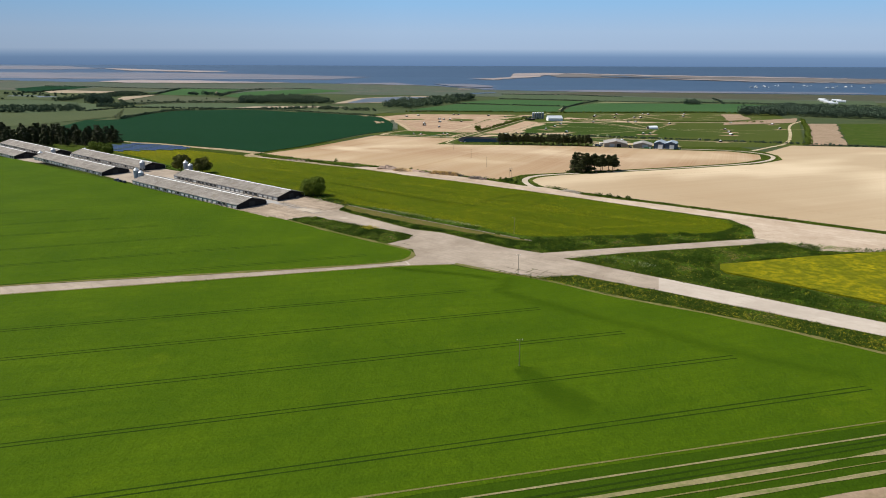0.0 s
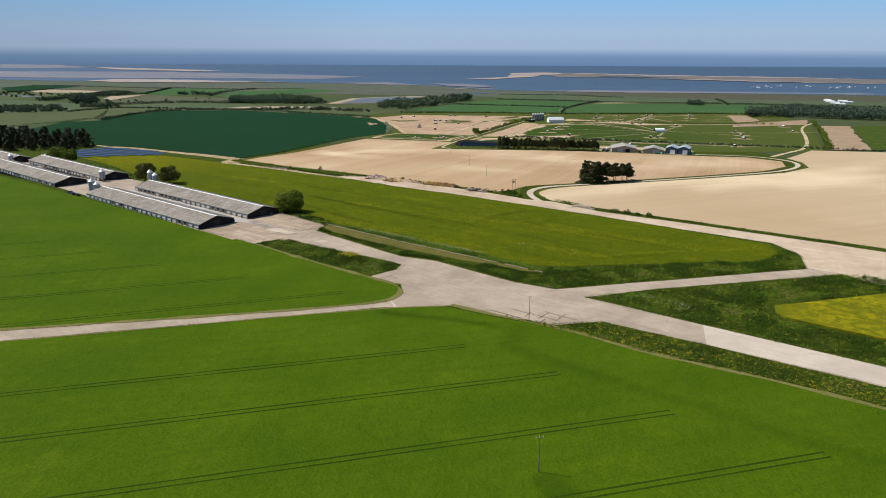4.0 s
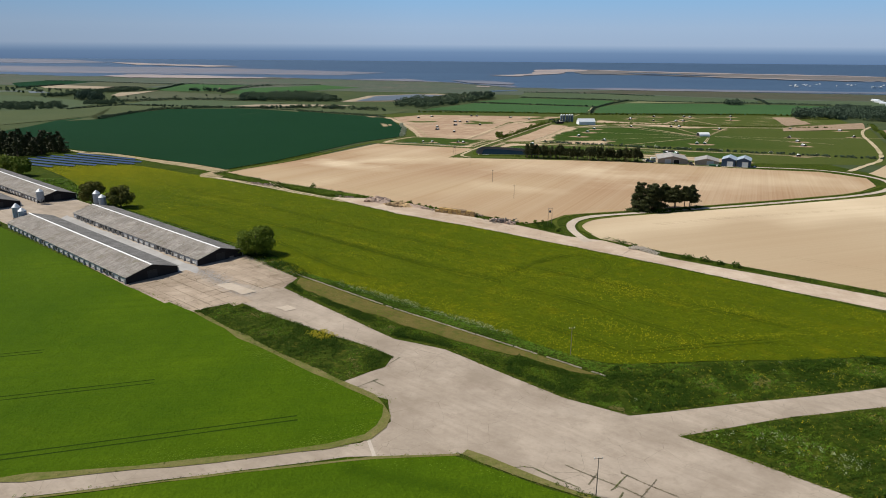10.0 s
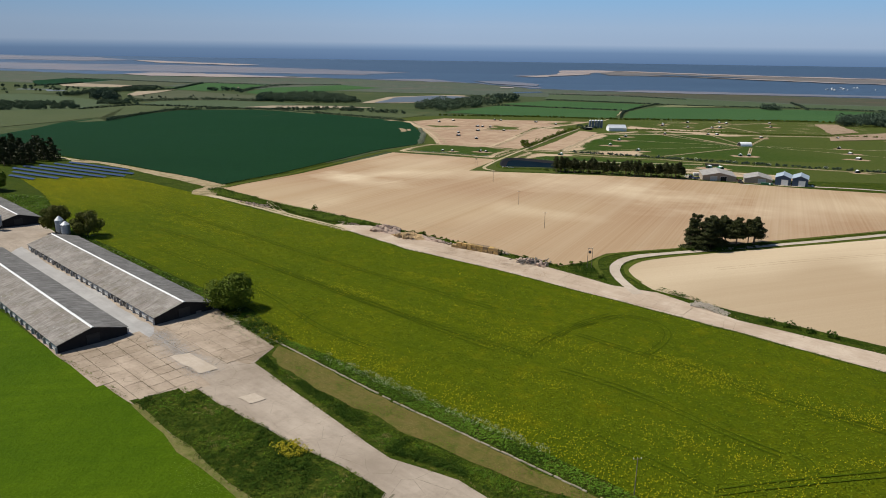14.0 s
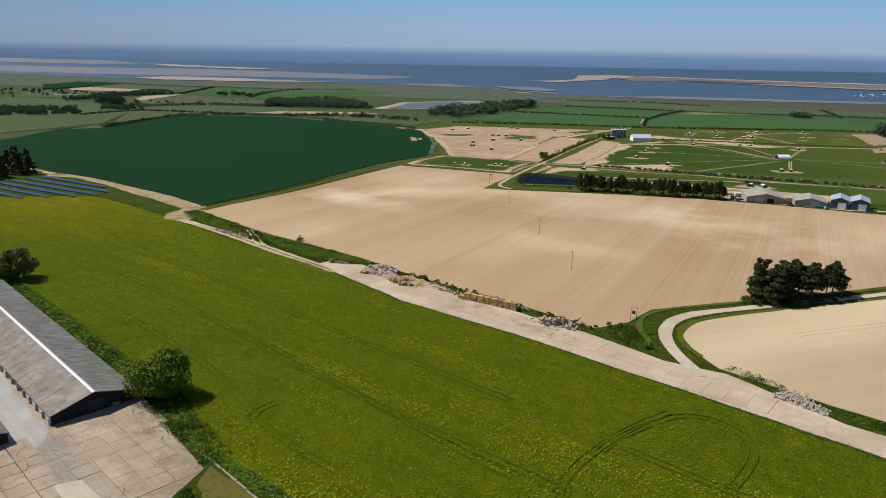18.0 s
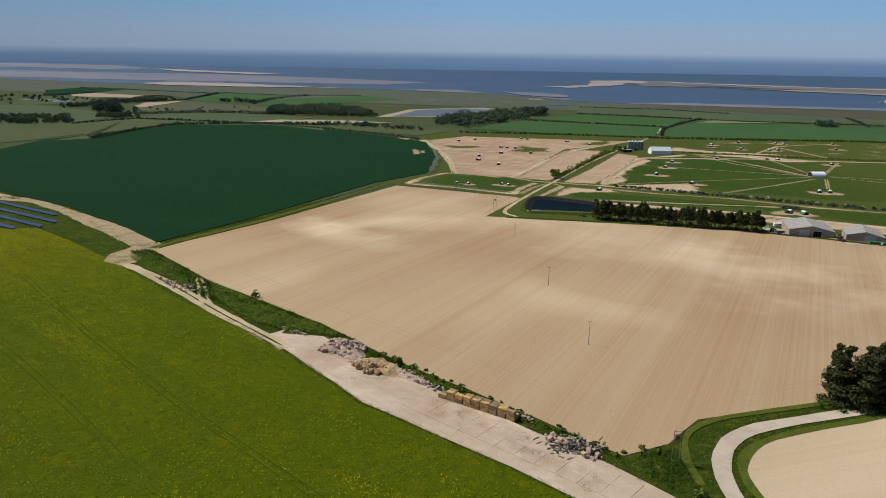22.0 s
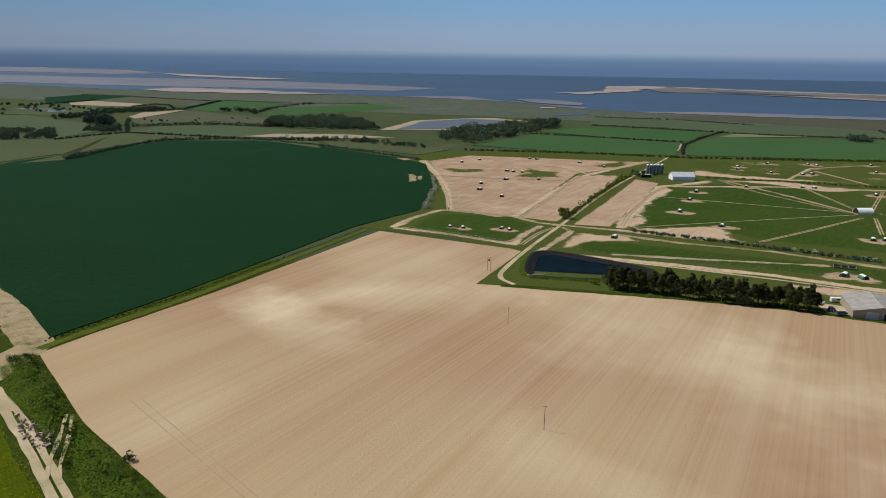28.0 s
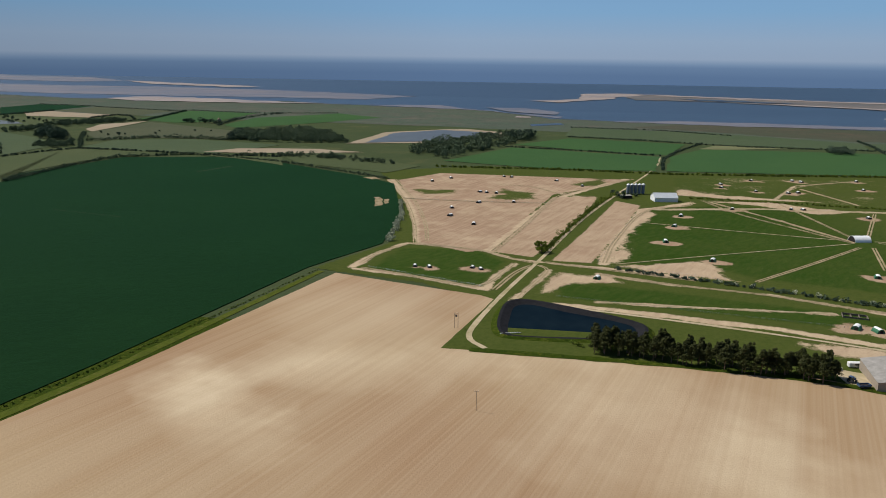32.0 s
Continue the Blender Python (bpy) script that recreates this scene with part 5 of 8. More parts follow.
rubble_mat = plain_material("broken_concrete", H(0.49, 0.375, 0.295), H(0.31, 0.225, 0.17), 0.9, 0.95)
chalk = plain_material("pale_chalk", H(0.58, 0.51, 0.42), H(0.45, 0.39, 0.31), 1.0, 0.95, vary=0.3)
muck = field_material("straw_muck", H(0.64, 0.43, 0.20), H(0.58, 0.42, 0.27), H(0.42, 0.28, 0.15), 0, 4, 5, grain=0.4, bump=0.8)

bm = bmesh.new()
box_into(bm, 0, 0, 0.62, 2.34, 1.2, 1.22, bevel=0.08)
for q in (-0.8, -0.3, 0.25, 0.8):
    box_into(bm, q, 0, 0.62, 0.03, 1.22, 1.24)
bale_mesh = bpy.data.meshes.new("straw_bale")
bm.to_mesh(bale_mesh)
bm.free()
bale_mesh.materials.append(straw)
bale_dir = Vector((18, -8.6)).normalized()
bale_n = Vector((-bale_dir.y, bale_dir.x))
rng = random.Random(11)
for i in range(9):
    for row in range(2):
        for level in range(2):
            if level == 1 and (i in (0,) or (row == 1 and i in (2, 8))):
                continue
            p = Vector((-15, 706.2)) + bale_dir * (i * 2.5 + 1.2 + rng.uniform(-0.1, 0.1)) + bale_n * (row * 1.3 + 0.6)
            ob = new("straw_bale", bale_mesh)
            ob.matrix_basis = Matrix.Translation((p.x, p.y, zt(p.y) + 0.07 + level * 1.235)) @ Matrix.Rotation(math.atan2(bale_dir.y, bale_dir.x) + rng.uniform(-0.09, 0.09), 4, "Z")
            tagged(ob, "big square golden straw bale stacked on concrete", "bale", "straw bales")


def stones(name, spots, mat, label, small, big, pile=0.0, seed=2, category="rubble"):
    """A heap of broken lumps, one joined piece."""
    rr = random.Random(seed)
    bm = bmesh.new()
    cx, cy = sum(p[0] for p in spots) / len(spots), sum(p[1] for p in spots) / len(spots)
    reach = max(1e-3, max(math.hypot(p[0] - cx, p[1] - cy) for p in spots))
    for x, y in spots:
        r = rr.uniform(small, big)
        up = pile * max(0, 1 - math.hypot(x - cx, y - cy) / reach) * rr.uniform(0.3, 1.0)
        m = Matrix.Translation((x, y, zt(y) + r * 0.35 + up)) @ Euler((rr.uniform(0, 3), rr.uniform(0, 3), rr.uniform(0, 3))).to_matrix().to_4x4() @ Matrix.Diagonal((r * rr.uniform(0.7, 1.4), r * rr.uniform(0.6, 1.1), r * rr.uniform(0.4, 0.8), 1))
        if rr.random() < 0.5:
            bmesh.ops.create_cube(bm, size=1.5, matrix=m)
        else:
            bmesh.ops.create_icosphere(bm, subdivisions=1, radius=1.0, matrix=m)
    return tagged(link(name, bm, mat), label, category, "", "stuff")


def mound(name, x, y, rx, ry, h, mat, label, turn=0.0, category="heap"):
    """A lumpy heap on the ground."""
    n = 22
    verts, faces = [], []
    for j in range(n + 1):
        for i in range(n + 1):
            u, v = i / n * 2 - 1, j / n * 2 - 1
            f = max(0.0, 1 - (u * u + v * v))
            z = h * f ** 0.7 * (0.75 + 0.55 * noise.noise(Vector((u * 3 + x, v * 3 + y, 0)))) + 0.25 * h * noise.noise(Vector((u * 8, v * 8, x))) * f - 0.12
            lx, ly = u * rx, v * ry
            wx, wy = x + lx * math.cos(turn) - ly * math.sin(turn), y + lx * math.sin(turn) + ly * math.cos(turn)
            verts.append((wx, wy, zt(wy) + z))
    for j in range(n):
        for i in range(n):
            a = j * (n + 1) + i
            faces.append((a, a + 1, a + n + 2, a + n + 1))
    return tagged(raw(name, verts, faces, mat), label, category)


mound("muck_mound", -34, 723.5, 9, 4.0, 2.6, muck, "pale golden heap of straw and muck on concrete", -0.6)
mound("rubble_mound", -47, 733, 7.5, 4.6, 2.4, rubble_mat, "grey heap of broken concrete", -0.6)
stones("rubble", scattered([(-55, 733), (-54, 742), (-44, 740), (-41, 735), (-45, 728)], 300, 6), rubble_mat, "grey broken concrete lumps heaped on the track", 0.3, 1.15, 2.4, 7)
mound("muck_bank", -27, 719.5, 11, 2.0, 1.5, rubble_mat, "low brown bank of muck and rubble by the hedge", -0.6)
stones("straw_lumps", scattered([(-44, 726), (-31, 722.5), (-34, 717), (-39, 718.5)], 130, 26), muck, "golden broken straw lumps on the heap", 0.25, 0.8, 2.2, 27, "heap")
stones("rubble", along([(-38, 728), (-24, 718), (-15, 711)], 0.28, 1.5, 4), rubble_mat, "low bank of grey broken concrete", 0.25, 0.65, 0.8, 8)
stones("rubble", along([(-76, 752), (-64, 746)], 0.5, 1.5, 4), rubble_mat, "low dark bank of rubble by the hedge", 0.25, 0.6, 0.3, 9)
stones("rubble", scattered([(-147, 803), (-135, 797.5), (-125, 792.5), (-119, 780), (-134, 789.5)], 90, 16), rubble_mat, "flat broken concrete lumps beside the earth track", 0.25, 0.8, 0.1, 16)
stones("rubble", along([(5, 702), (10, 697)], 0.5, 1.0, 5), rubble_mat, "few grey lumps at the bale stack's end", 0.4, 0.8, 0.2, 10)
stones("chalk_heap", scattered([(70, 646), (80, 637), (82, 640), (74, 650)], 420, 9), chalk, "heap of pale chalk lumps beside the track", 0.12, 0.36, 1.1, 12, "heap")
bm = bmesh.new()
rr = random.Random(5)
for i in range(70):
    x, y = 18.5 + rr.gauss(0, 3.4), 687 + rr.gauss(0, 1.7)
    box_into(bm, x, y, zt(y) + rr.uniform(0.15, 1.7), rr.uniform(0.6, 1.9), rr.uniform(0.15, 0.5), rr.uniform(0.15, 0.4), rr.uniform(0, 3.14))
tagged(link("scrap_pile", bm, plain_material("weathered_scrap", H(0.19, 0.165, 0.14), H(0.12, 0.105, 0.09), 1, 0.9)), "tangled pile of grey scrap timber", "scrap", "", "stuff")
stones("rubble", scattered([(12, 690), (14, 693), (26, 686), (24, 681)], 60, 19), rubble_mat, "grey rubble round the scrap pile", 0.4, 1.0, 1.2, 13)

# ---- solar panels ----
k = Mat("solar_glass", 0.16, 0.0, 0.6)
solar_blue = k.done(k.mix(k.noise(1.2, 2), H(0.012, 0.022, 0.060), H(0.02, 0.034, 0.085)))
SD, SN = Vector((0.885, -0.466)), Vector((0.466, 0.885))
bm = bmesh.new()
box_into(bm, 0, 0, 0, 3.95, 2.4, 0.07)
panel_mesh = bpy.data.meshes.new("panel")
bm.to_mesh(panel_mesh)
bm.free()
panel_mesh.materials.append(solar_blue)
bm = bmesh.new()
tube_into(bm, (0, -0.7, -1.0), (0, -0.7, 0.25), 0.06, 0.06, 6)
tube_into(bm, (0, 0.7, -1.0), (0, 0.7, 0.6), 0.06, 0.06, 6)
leg_mesh = bpy.data.meshes.new("stand")
bm.to_mesh(leg_mesh)
bm.free()
leg_mesh.materials.append(galv)
SOLAR = [(-330, 862), (-318, 850), (-262, 884), (-256, 890), (-266, 908), (-300, 950), (-350, 962), (-372, 925)]
for i in range(7):
    row = empty("solar_row", 0, 0, 0, 0, "row of tilted dark blue solar panels on the grass", "solar panels", "solar farm rows")
    for j in range(-18, 34):
        p = Vector((-318, 862)) + SN * (i * 12.0) + SD * (j * 4.05)
        if not inside(SOLAR, p.x, p.y):
            continue
        z = zt(p.y) + 1.0
        m = Matrix.Translation((p.x, p.y, z)) @ Matrix.Rotation(math.atan2(SD.y, SD.x), 4, "Z")
        ob = new("panel", panel_mesh)
        ob.matrix_basis = m @ Matrix.Rotation(radians(14), 4, "X")
        ob.parent = row
        if j % 2 == 0:
            leg = new("stand", leg_mesh)
            leg.matrix_basis = m @ Matrix.Translation((0, 0, -0.45))
            leg.parent = row

# ---- farm buildings ----


def barn(name, x, y, turn, width, deep, eave, ridge, walls, roof, label, doors=(), category="barn", lights=()):
    """Gable to the front: local x along the front, local y into the depth."""
    b = empty(name, x, y, turn, label=label, category=category)
    o = 0.35
    for f in (0, 1):
        g = prism("gable_wall", walls, b, [(0, -1.0), (width, -1.0), (width, eave), (width / 2, ridge), (0, eave)], 0.3)
        g.location = (0, f * (deep - 0.3), 0)
    for xx in (0.15, width - 0.15):
        box("side_wall", walls, b, xx, deep / 2, eave / 2 - 0.5, 0.3, deep - 0.62, eave + 1.0)
    h = width / 2
    rise = (ridge - eave) / h
    for s in (-1, 1):
        x0 = -o if s < 0 else width + o
        z0 = eave - o * rise
        r = prism("roof_slope", roof, b, [(x0, z0 + 0.05), (h, ridge + 0.05), (h, ridge + 0.2), (x0, z0 + 0.2)], deep + 2 * o)
        r.location = (0, -o, 0)
    cap = prism("ridge_cap", roof, b, [(h - 0.4, ridge + 0.1), (h, ridge + 0.32), (h + 0.4, ridge + 0.1)], deep + 2 * o)
    cap.location = (0, -o - 0.02, 0)
    for dx, dw, dh, mat in doors:
        d = box("door", mat, b, dx, -0.05, dh / 2 - 0.1, dw, 0.16, dh + 0.2)
        bm = bmesh.new()
        box_into(bm, dx, -0.08, dh + 0.12, dw + 0.4, 0.2, 0.22)
        box_into(bm, dx - dw / 2 - 0.1, -0.08, dh / 2, 0.2, 0.2, dh)
        box_into(bm, dx + dw / 2 + 0.1, -0.08, dh / 2, 0.2, 0.2, dh)
        part("door_frame", bm, window_pale, b)
    for fy, mat in lights:
        box("rooflight", mat, b, width * 0.28, fy, (eave + ridge) / 2 + 0.32 + (0.06 * rise), width * 0.22, 1.6, 0.06).rotation_euler = (0, 0, 0)
    return b


brick = plain_material("buff_brick", H(0.36, 0.30, 0.23), H(0.29, 0.24, 0.19), 1.8, 0.9)
barn_roof = plain_material("old_asbestos_roof", H(0.37, 0.35, 0.32), H(0.23, 0.215, 0.195), 3.0, 0.9)
blue_clad = plain_material("dark_blue_cladding", H(0.045, 0.075, 0.12), H(0.055, 0.09, 0.14), 3.0, 0.5)
blue_roof = plain_material("pale_blue_roof", H(0.36, 0.42, 0.47), H(0.30, 0.36, 0.41), 3.0, 0.5)
# Near-black panel colour: the shade inside open doorways.
open_shade = plain_material("doorway_shade", H(0.012, 0.012, 0.012), H(0.02, 0.02, 0.02), 1.0, 0.9)
door_grey = plain_material("grey_roller_door", H(0.42, 0.45, 0.47), H(0.36, 0.38, 0.40), 1.0, 0.6)
green_steel = plain_material("green_steel", H(0.03, 0.13, 0.07), H(0.04, 0.16, 0.08), 1.0, 0.5)
silo_blue = plain_material("dull_silo_steel", H(0.20, 0.23, 0.27), H(0.15, 0.18, 0.22), 2.0, 0.5)
tin_white = plain_material("white_tin", H(0.84, 0.85, 0.84), H(0.74, 0.75, 0.74), 1.5, 0.8)
tin_grey = plain_material("pale_grey_tin_roof", H(0.60, 0.63, 0.65), H(0.52, 0.55, 0.57), 4.0, 0.5, 0.2)
YT = -0.16
barn("brick_barn", 155, 966, YT + 0.02, 24, 25, 3.8, 6.4, brick, barn_roof, "wide low buff brick barn with old grey roof", ((8.0, 4.6, 3.6, door_grey), (15.0, 4.4, 3.6, open_shade)))
barn("brick_barn", 183.5, 958.5, YT - 0.1, 19, 20, 3.4, 5.8, brick, barn_roof, "buff brick barn with old grey roof and pale door", ((12.0, 5.0, 3.6, door_grey),))
barn("blue_barn", 203.5, 953, YT - 0.22, 10.5, 18, 5.6, 7.6, blue_clad, blue_roof, "dark blue clad farm building with pale roof", ((6.5, 4.2, 4.2, white_paint),))
barn("blue_barn", 214.2, 949, YT - 0.22, 10.5, 18, 5.6, 7.6, blue_clad, blue_roof, "dark blue clad farm building with white door", ((6.5, 4.2, 4.2, white_paint),))
box_c = empty("green_skip", 197.5, 951.5, YT - 0.1, label="low green steel skip before the barn", category="skip")
bm = bmesh.new()
box_into(bm, 0, 0, 0.75, 8.0, 2.0, 1.5, bevel=0.08)
part("body", bm, green_steel, box_c)
for q in (-2.6, 0, 2.6):
    box("rib", green_steel, box_c, q, -1.06, 0.75, 0.2, 0.12, 1.4)
big = barn("grain_store", 173, 1462, radians(90) + 0.12, 17, 25, 4.6, 8.6, tin_white, tin_grey, "large white metal grain store on the pig farm", ((10, 6, 5, door_grey),))
for i, (x, y) in enumerate(((126, 1508), (130.4, 1509.5), (134.8, 1511), (139.2, 1512.5), (143.6, 1514))):
    s = empty("grain_silo", x, y, 0.2, label="tall pale metal grain silo beside the store", category="silo", group="grain silos")
    tube("body", silo_blue, s, (0, 0, 1.5), (0, 0, 11), 1.9, 1.9, 18)
    tube("roof_cone", galv_pale, s, (0, 0, 11), (0, 0, 12.6), 2.2, 0.3, 18)
    tube("hopper", galv, s, (0, 0, 0.1), (0, 0, 1.5), 1.2, 2.1, 18)
box_d = empty("implement_shed", 120, 1478, 0.3, label="dark low open-fronted store under trees", category="shed")
box("body", gable_dark, box_d, 0, 0, 1.6, 12, 6, 3.4, bevel=0.1)
box("roof", barn_roof, box_d, 0, 0, 3.4, 12.8, 6.8, 0.25)


def ark(x, y, turn, size, kind="tin"):
    """A half-round pig ark: arched roof, end boards, dark doorway, skids."""
    a = empty("pig_ark", x, y, turn, label="half-round pig ark with white tin roof and dark doorway" if kind == "tin" else "half-round pig ark with white roof and green end", category="pig ark", group="pig arks")
    w, length, h = 4.0, 4.4, 2.3
    arc = [(w / 2 * math.cos(q), 0.15 + h * math.sin(q)) for q in np.linspace(0, math.pi, 11)]
    side_mat = green_steel if kind != "tin" else steel_dark
    for name, mat, lo, hi in (("side_panel", side_mat, 0, 3), ("roof", tin_white, 3, 7), ("side_panel", side_mat, 7, 10)):
        run = arc[lo:hi + 1]
        r = prism(name, mat, a, run + [(p[0] * 0.96, p[1] - 0.08) for p in reversed(run)], length)
        r.location = (0, -length / 2, 0)
    # On tin arks the end boards are near-black, painted as the unlit inside.
    for yy, f in ((-length / 2 + 0.25, 1), (length / 2 - 0.4, 0)):
        e = prism("end_board", green_steel if kind != "tin" else open_shade, a, [(p[0] * 0.95, p[1] - 0.06) for p in arc], 0.12)
        e.location = (0, yy, 0)
    box("doorway", open_shade, a, 0.3, -length / 2 + 0.2, 0.85, 1.5, 0.12, 1.5)
    for xx in (-w / 2 + 0.1, w / 2 - 0.1):
        box("skid", timber, a, xx, 0, 0.12, 0.2, length + 0.6, 0.24)
    return a


proto_tin, proto_green = ark(*ARKS_TIN[0], 0.3, 1.0), ark(*ARKS_GREEN[0], -0.4, 1.25, "green")
rng = random.Random(21)
for group, proto, s in ((ARKS_TIN[1:], proto_tin, 1.0), (ARKS_GREEN[1:], proto_green, 1.05), (ARKS_SMALL, proto_tin, 0.7)):
    for x, y in group:
        copy_thing(proto, at(x, y, rng.uniform(-0.7, 0.5), s * rng.uniform(0.93, 1.07)))
tun = empty("feed_tunnel", 278, 1288, 0.2, label="long low white arched tunnel at the paths' meeting", category="polytunnel")
arc = [(5.0 * math.cos(q), 0.2 + 4.6 * math.sin(q)) for q in np.linspace(0, math.pi, 13)]
skin = prism("cover", tin_white, tun, arc + [(p[0] * 0.97, p[1] - 0.1) for p in reversed(arc)], 14)
skin.rotation_euler = (0, 0, radians(-90))
for q in (0.3, 13.6):
    e = prism("end_wall", gable_dark, tun, [(p[0] * 0.96, p[1] - 0.08) for p in arc], 0.15)
    e.rotation_euler, e.location = (0, 0, radians(-90)), (q, 0, 0)

# ---- pond ----
liner = plain_material("black_liner", H(0.012, 0.012, 0.014), H(0.022, 0.022, 0.024), 3.0, 0.8, spec=0.05)
OUT = smooth([(-1, 1009), (1, 1050), (7, 1060), (20, 1060), (70, 1036), (76, 1024), (68, 1008), (10, 1003)], 2, True)


def shrunk(pts, by):
    cx, cy = sum(p[0] for p in pts) / len(pts), sum(p[1] for p in pts) / len(pts)
    return [(cx + (x - cx) * (1 - by / abs(max(1e-3, math.hypot(x - cx, y - cy)))), cy + (y - cy) * (1 - by / abs(max(1e-3, math.hypot(x - cx, y - cy))))) for x, y in pts]


pond = empty("reservoir", 0, 0, 0, 0, "farm reservoir with black liner and dark water", "pond", "", "structure")
rings = [(shrunk(OUT, -3.5), None), (OUT, -14.6), (shrunk(OUT, 1.6), -14.55), (shrunk(OUT, 8.0), -16.9)]
names = (("bank", verge), ("crest", liner), ("liner_slope", liner))
for (a, za), (b, zb), (nm, mat) in zip(rings, rings[1:], names):
    m = len(a)
    vs = [(x, y, zt(y) - 0.1 if za is None else za) for x, y in a] + [(x, y, zb) for x, y in b]
    raw(nm, vs, [(i, (i + 1) % m, (i + 1) % m + m, i + m) for i in range(m)], mat, pond)
raw("water", [(x, y, -16.1) for x, y in shrunk(OUT, 5.6)], [tuple(range(len(OUT)))], pond_water, pond)
tube("outlet_pipe", white_paint, pond, (2, 1007, -14.7), (12, 1012, -15.5), 0.25, 0.25, 8)

# ---- tracks and paths of the pig farm ----
rut_soil = field_material("rutted_earth", H(0.47, 0.365, 0.24), H(0.40, 0.305, 0.19), H(0.26, 0.20, 0.11), 70, 12, 20, H(0.10, 0.115, 0.03), 4, 0.45, 0.68)
sandy = field_material("sandy_bare_ground", H(0.43, 0.33, 0.215), H(0.36, 0.27, 0.17), H(0.25, 0.19, 0.11), 60, 14, 18, H(0.085, 0.105, 0.025), 5, 0.42, 0.62, mottle=0.5)


def ruts(line, gap=2.0, wide=1.2, label="twin wheel ruts worn through the grass"):
    """Two worn wheel lines with grass between."""
    t = empty("rutted_track", 0, 0, 0, 0, label, "track", "", "structure")
    for side in (-gap / 2, gap / 2):
        pts = []
        for i, p in enumerate(line):
            a, b = Vector(line[max(0, i - 1)]), Vector(line[min(len(line) - 1, i + 1)])
            d = (b - a).normalized()
            pts.append((p[0] - d.y * side, p[1] + d.x * side))
        ribbon("rut", pts, wide, rut_soil, 0.26, 0.7, parent=t)
    return t


ruts([(-164, 1565), (-114, 1410), (-86, 1292), (-72, 1207)], 2.4)
ruts([(-156, 1567), (-105, 1412), (-76, 1294), (-64, 1217)], 2.2)
ruts([(-76, 1206), (-45, 1200), (-16, 1190), (-5, 1174), (19, 1158)], 2.4)
ruts([(-94, 1123), (-62, 1111), (-29, 1096), (-11, 1089), (5, 1155)], 2.2)
ruts([(-97, 1135), (-92, 1171), (-78, 1201)], 2.4)
ruts([(-5, 1086), (6, 1130), (17, 1151)], 2.2)
ruts([(10, 1072), (17, 1100), (29, 1141), (22, 1152)], 2.0)
ruts([(208, 1472), (250, 1369), (278, 1285)], 2.4)
ruts([(202, 1479), (217, 1400), (250, 1335), (276, 1279)], 2.2)
ruts([(60, 1136), (103, 1117), (157, 1105), (209, 1077), (330, 1040)], 2.2)
ruts([(189, 1468), (180, 1435), (130, 1416), (82, 1248), (67, 1168)], 2.4)
ruts([(287, 1506), (348, 1624), (446, 1685)], 3.0)
ruts([(346, 1593), (365, 1483)], 3.0)
ruts([(-24, 1548), (17, 1548), (52, 1481), (87, 1482)], 2.2)
ruts([(-119, 1423), (-44, 1418), (34, 1424)], 2.0)
ruts([(26, 1163), (60, 1150), (120, 1130)], 2.4)
ruts([(274, 1262), (210, 1190), (158, 1134)], 2.0)
ruts([(285, 1296), (281, 1473)], 2.0)
ruts([(295, 1298), (358, 1429)], 2.2)
ruts([(284, 1262), (257, 1183)], 2.0)
ruts([(-11, 1189), (28, 1390), (42, 1470), (72, 1525), (150, 1640)], 3.0)
for name, line, w in (
    ("path", [(118, 1336), (193, 1312), (266, 1292)], 1.6), ("path", [(55, 1072), (91, 1071), (180, 1072)], 1.4), ("path", [(276, 1278), (160, 1215), (75, 1166)], 1.2),
    ("path", [(297, 1290), (420, 1260), (520, 1300)], 1.4), ("path", [(297, 1285), (400, 1180)], 1.4), ("dirt_track", [(4, 1066), (59, 1053), (120, 1037), (182, 1016), (240, 990)], 2.4),
    ("dirt_track", [(142, 1410), (250, 1437), (370, 1440), (520, 1450)], 4.0), ("dirt_track", [(-130.5, 804.5), (-122.6, 791), (-116.2, 778), (-110.6, 770)], 1.1), ("dirt_track", [(-128.4, 804.5), (-119.2, 790), (-113, 778.2), (-106.4, 769)], 1.1),
    ("dirt_track", [(295, 930), (330, 975), (372, 1025), (450, 1200), (528, 1391), (600, 1500)], 4.0),
):
    ribbon(name, line, w, dirt_track, 0.26, 0.7, "worn pale earth track through grass", "track")

# electric fences: thin posts along the paddock edges
bm = bmesh.new()
tube_into(bm, (0, 0, -0.3), (0, 0, 1.2), 0.07, 0.07, 6)
post_mesh = bpy.data.meshes.new("post")
bm.to_mesh(post_mesh)
bm.free()
post_mesh.materials.append(timber)
for line in ([(-119, 1423), (-44, 1418), (34, 1424)], [(-90, 1126), (-62, 1114), (-29, 1099), (-12, 1092)], [(64, 1160), (100, 1152), (140, 1136)], [(62, 1170), (118, 1380)], [(31, 1078), (120, 1060), (182, 1047)]):
    f = empty("stock_fence", 0, 0, 0, 0, "low timber post and wire stock fence", "fence", "stock fences")
    for a, b in zip(line, line[1:]):
        count = int((Vector(b) - Vector(a)).length / 6)
        for i in range(count):
            x, y = a[0] + (b[0] - a[0]) * i / count, a[1] + (b[1] - a[1]) * i / count
            ob = new("post", post_mesh)
            ob.matrix_basis = Matrix.Translation((x, y, zt(y)))
            ob.parent = f
        for h in (0.5, 1.05):
            tube("wire", galv, f, (a[0], a[1], zt(a[1]) + h), (b[0], b[1], zt(b[1]) + h), 0.02, 0.02, 4)
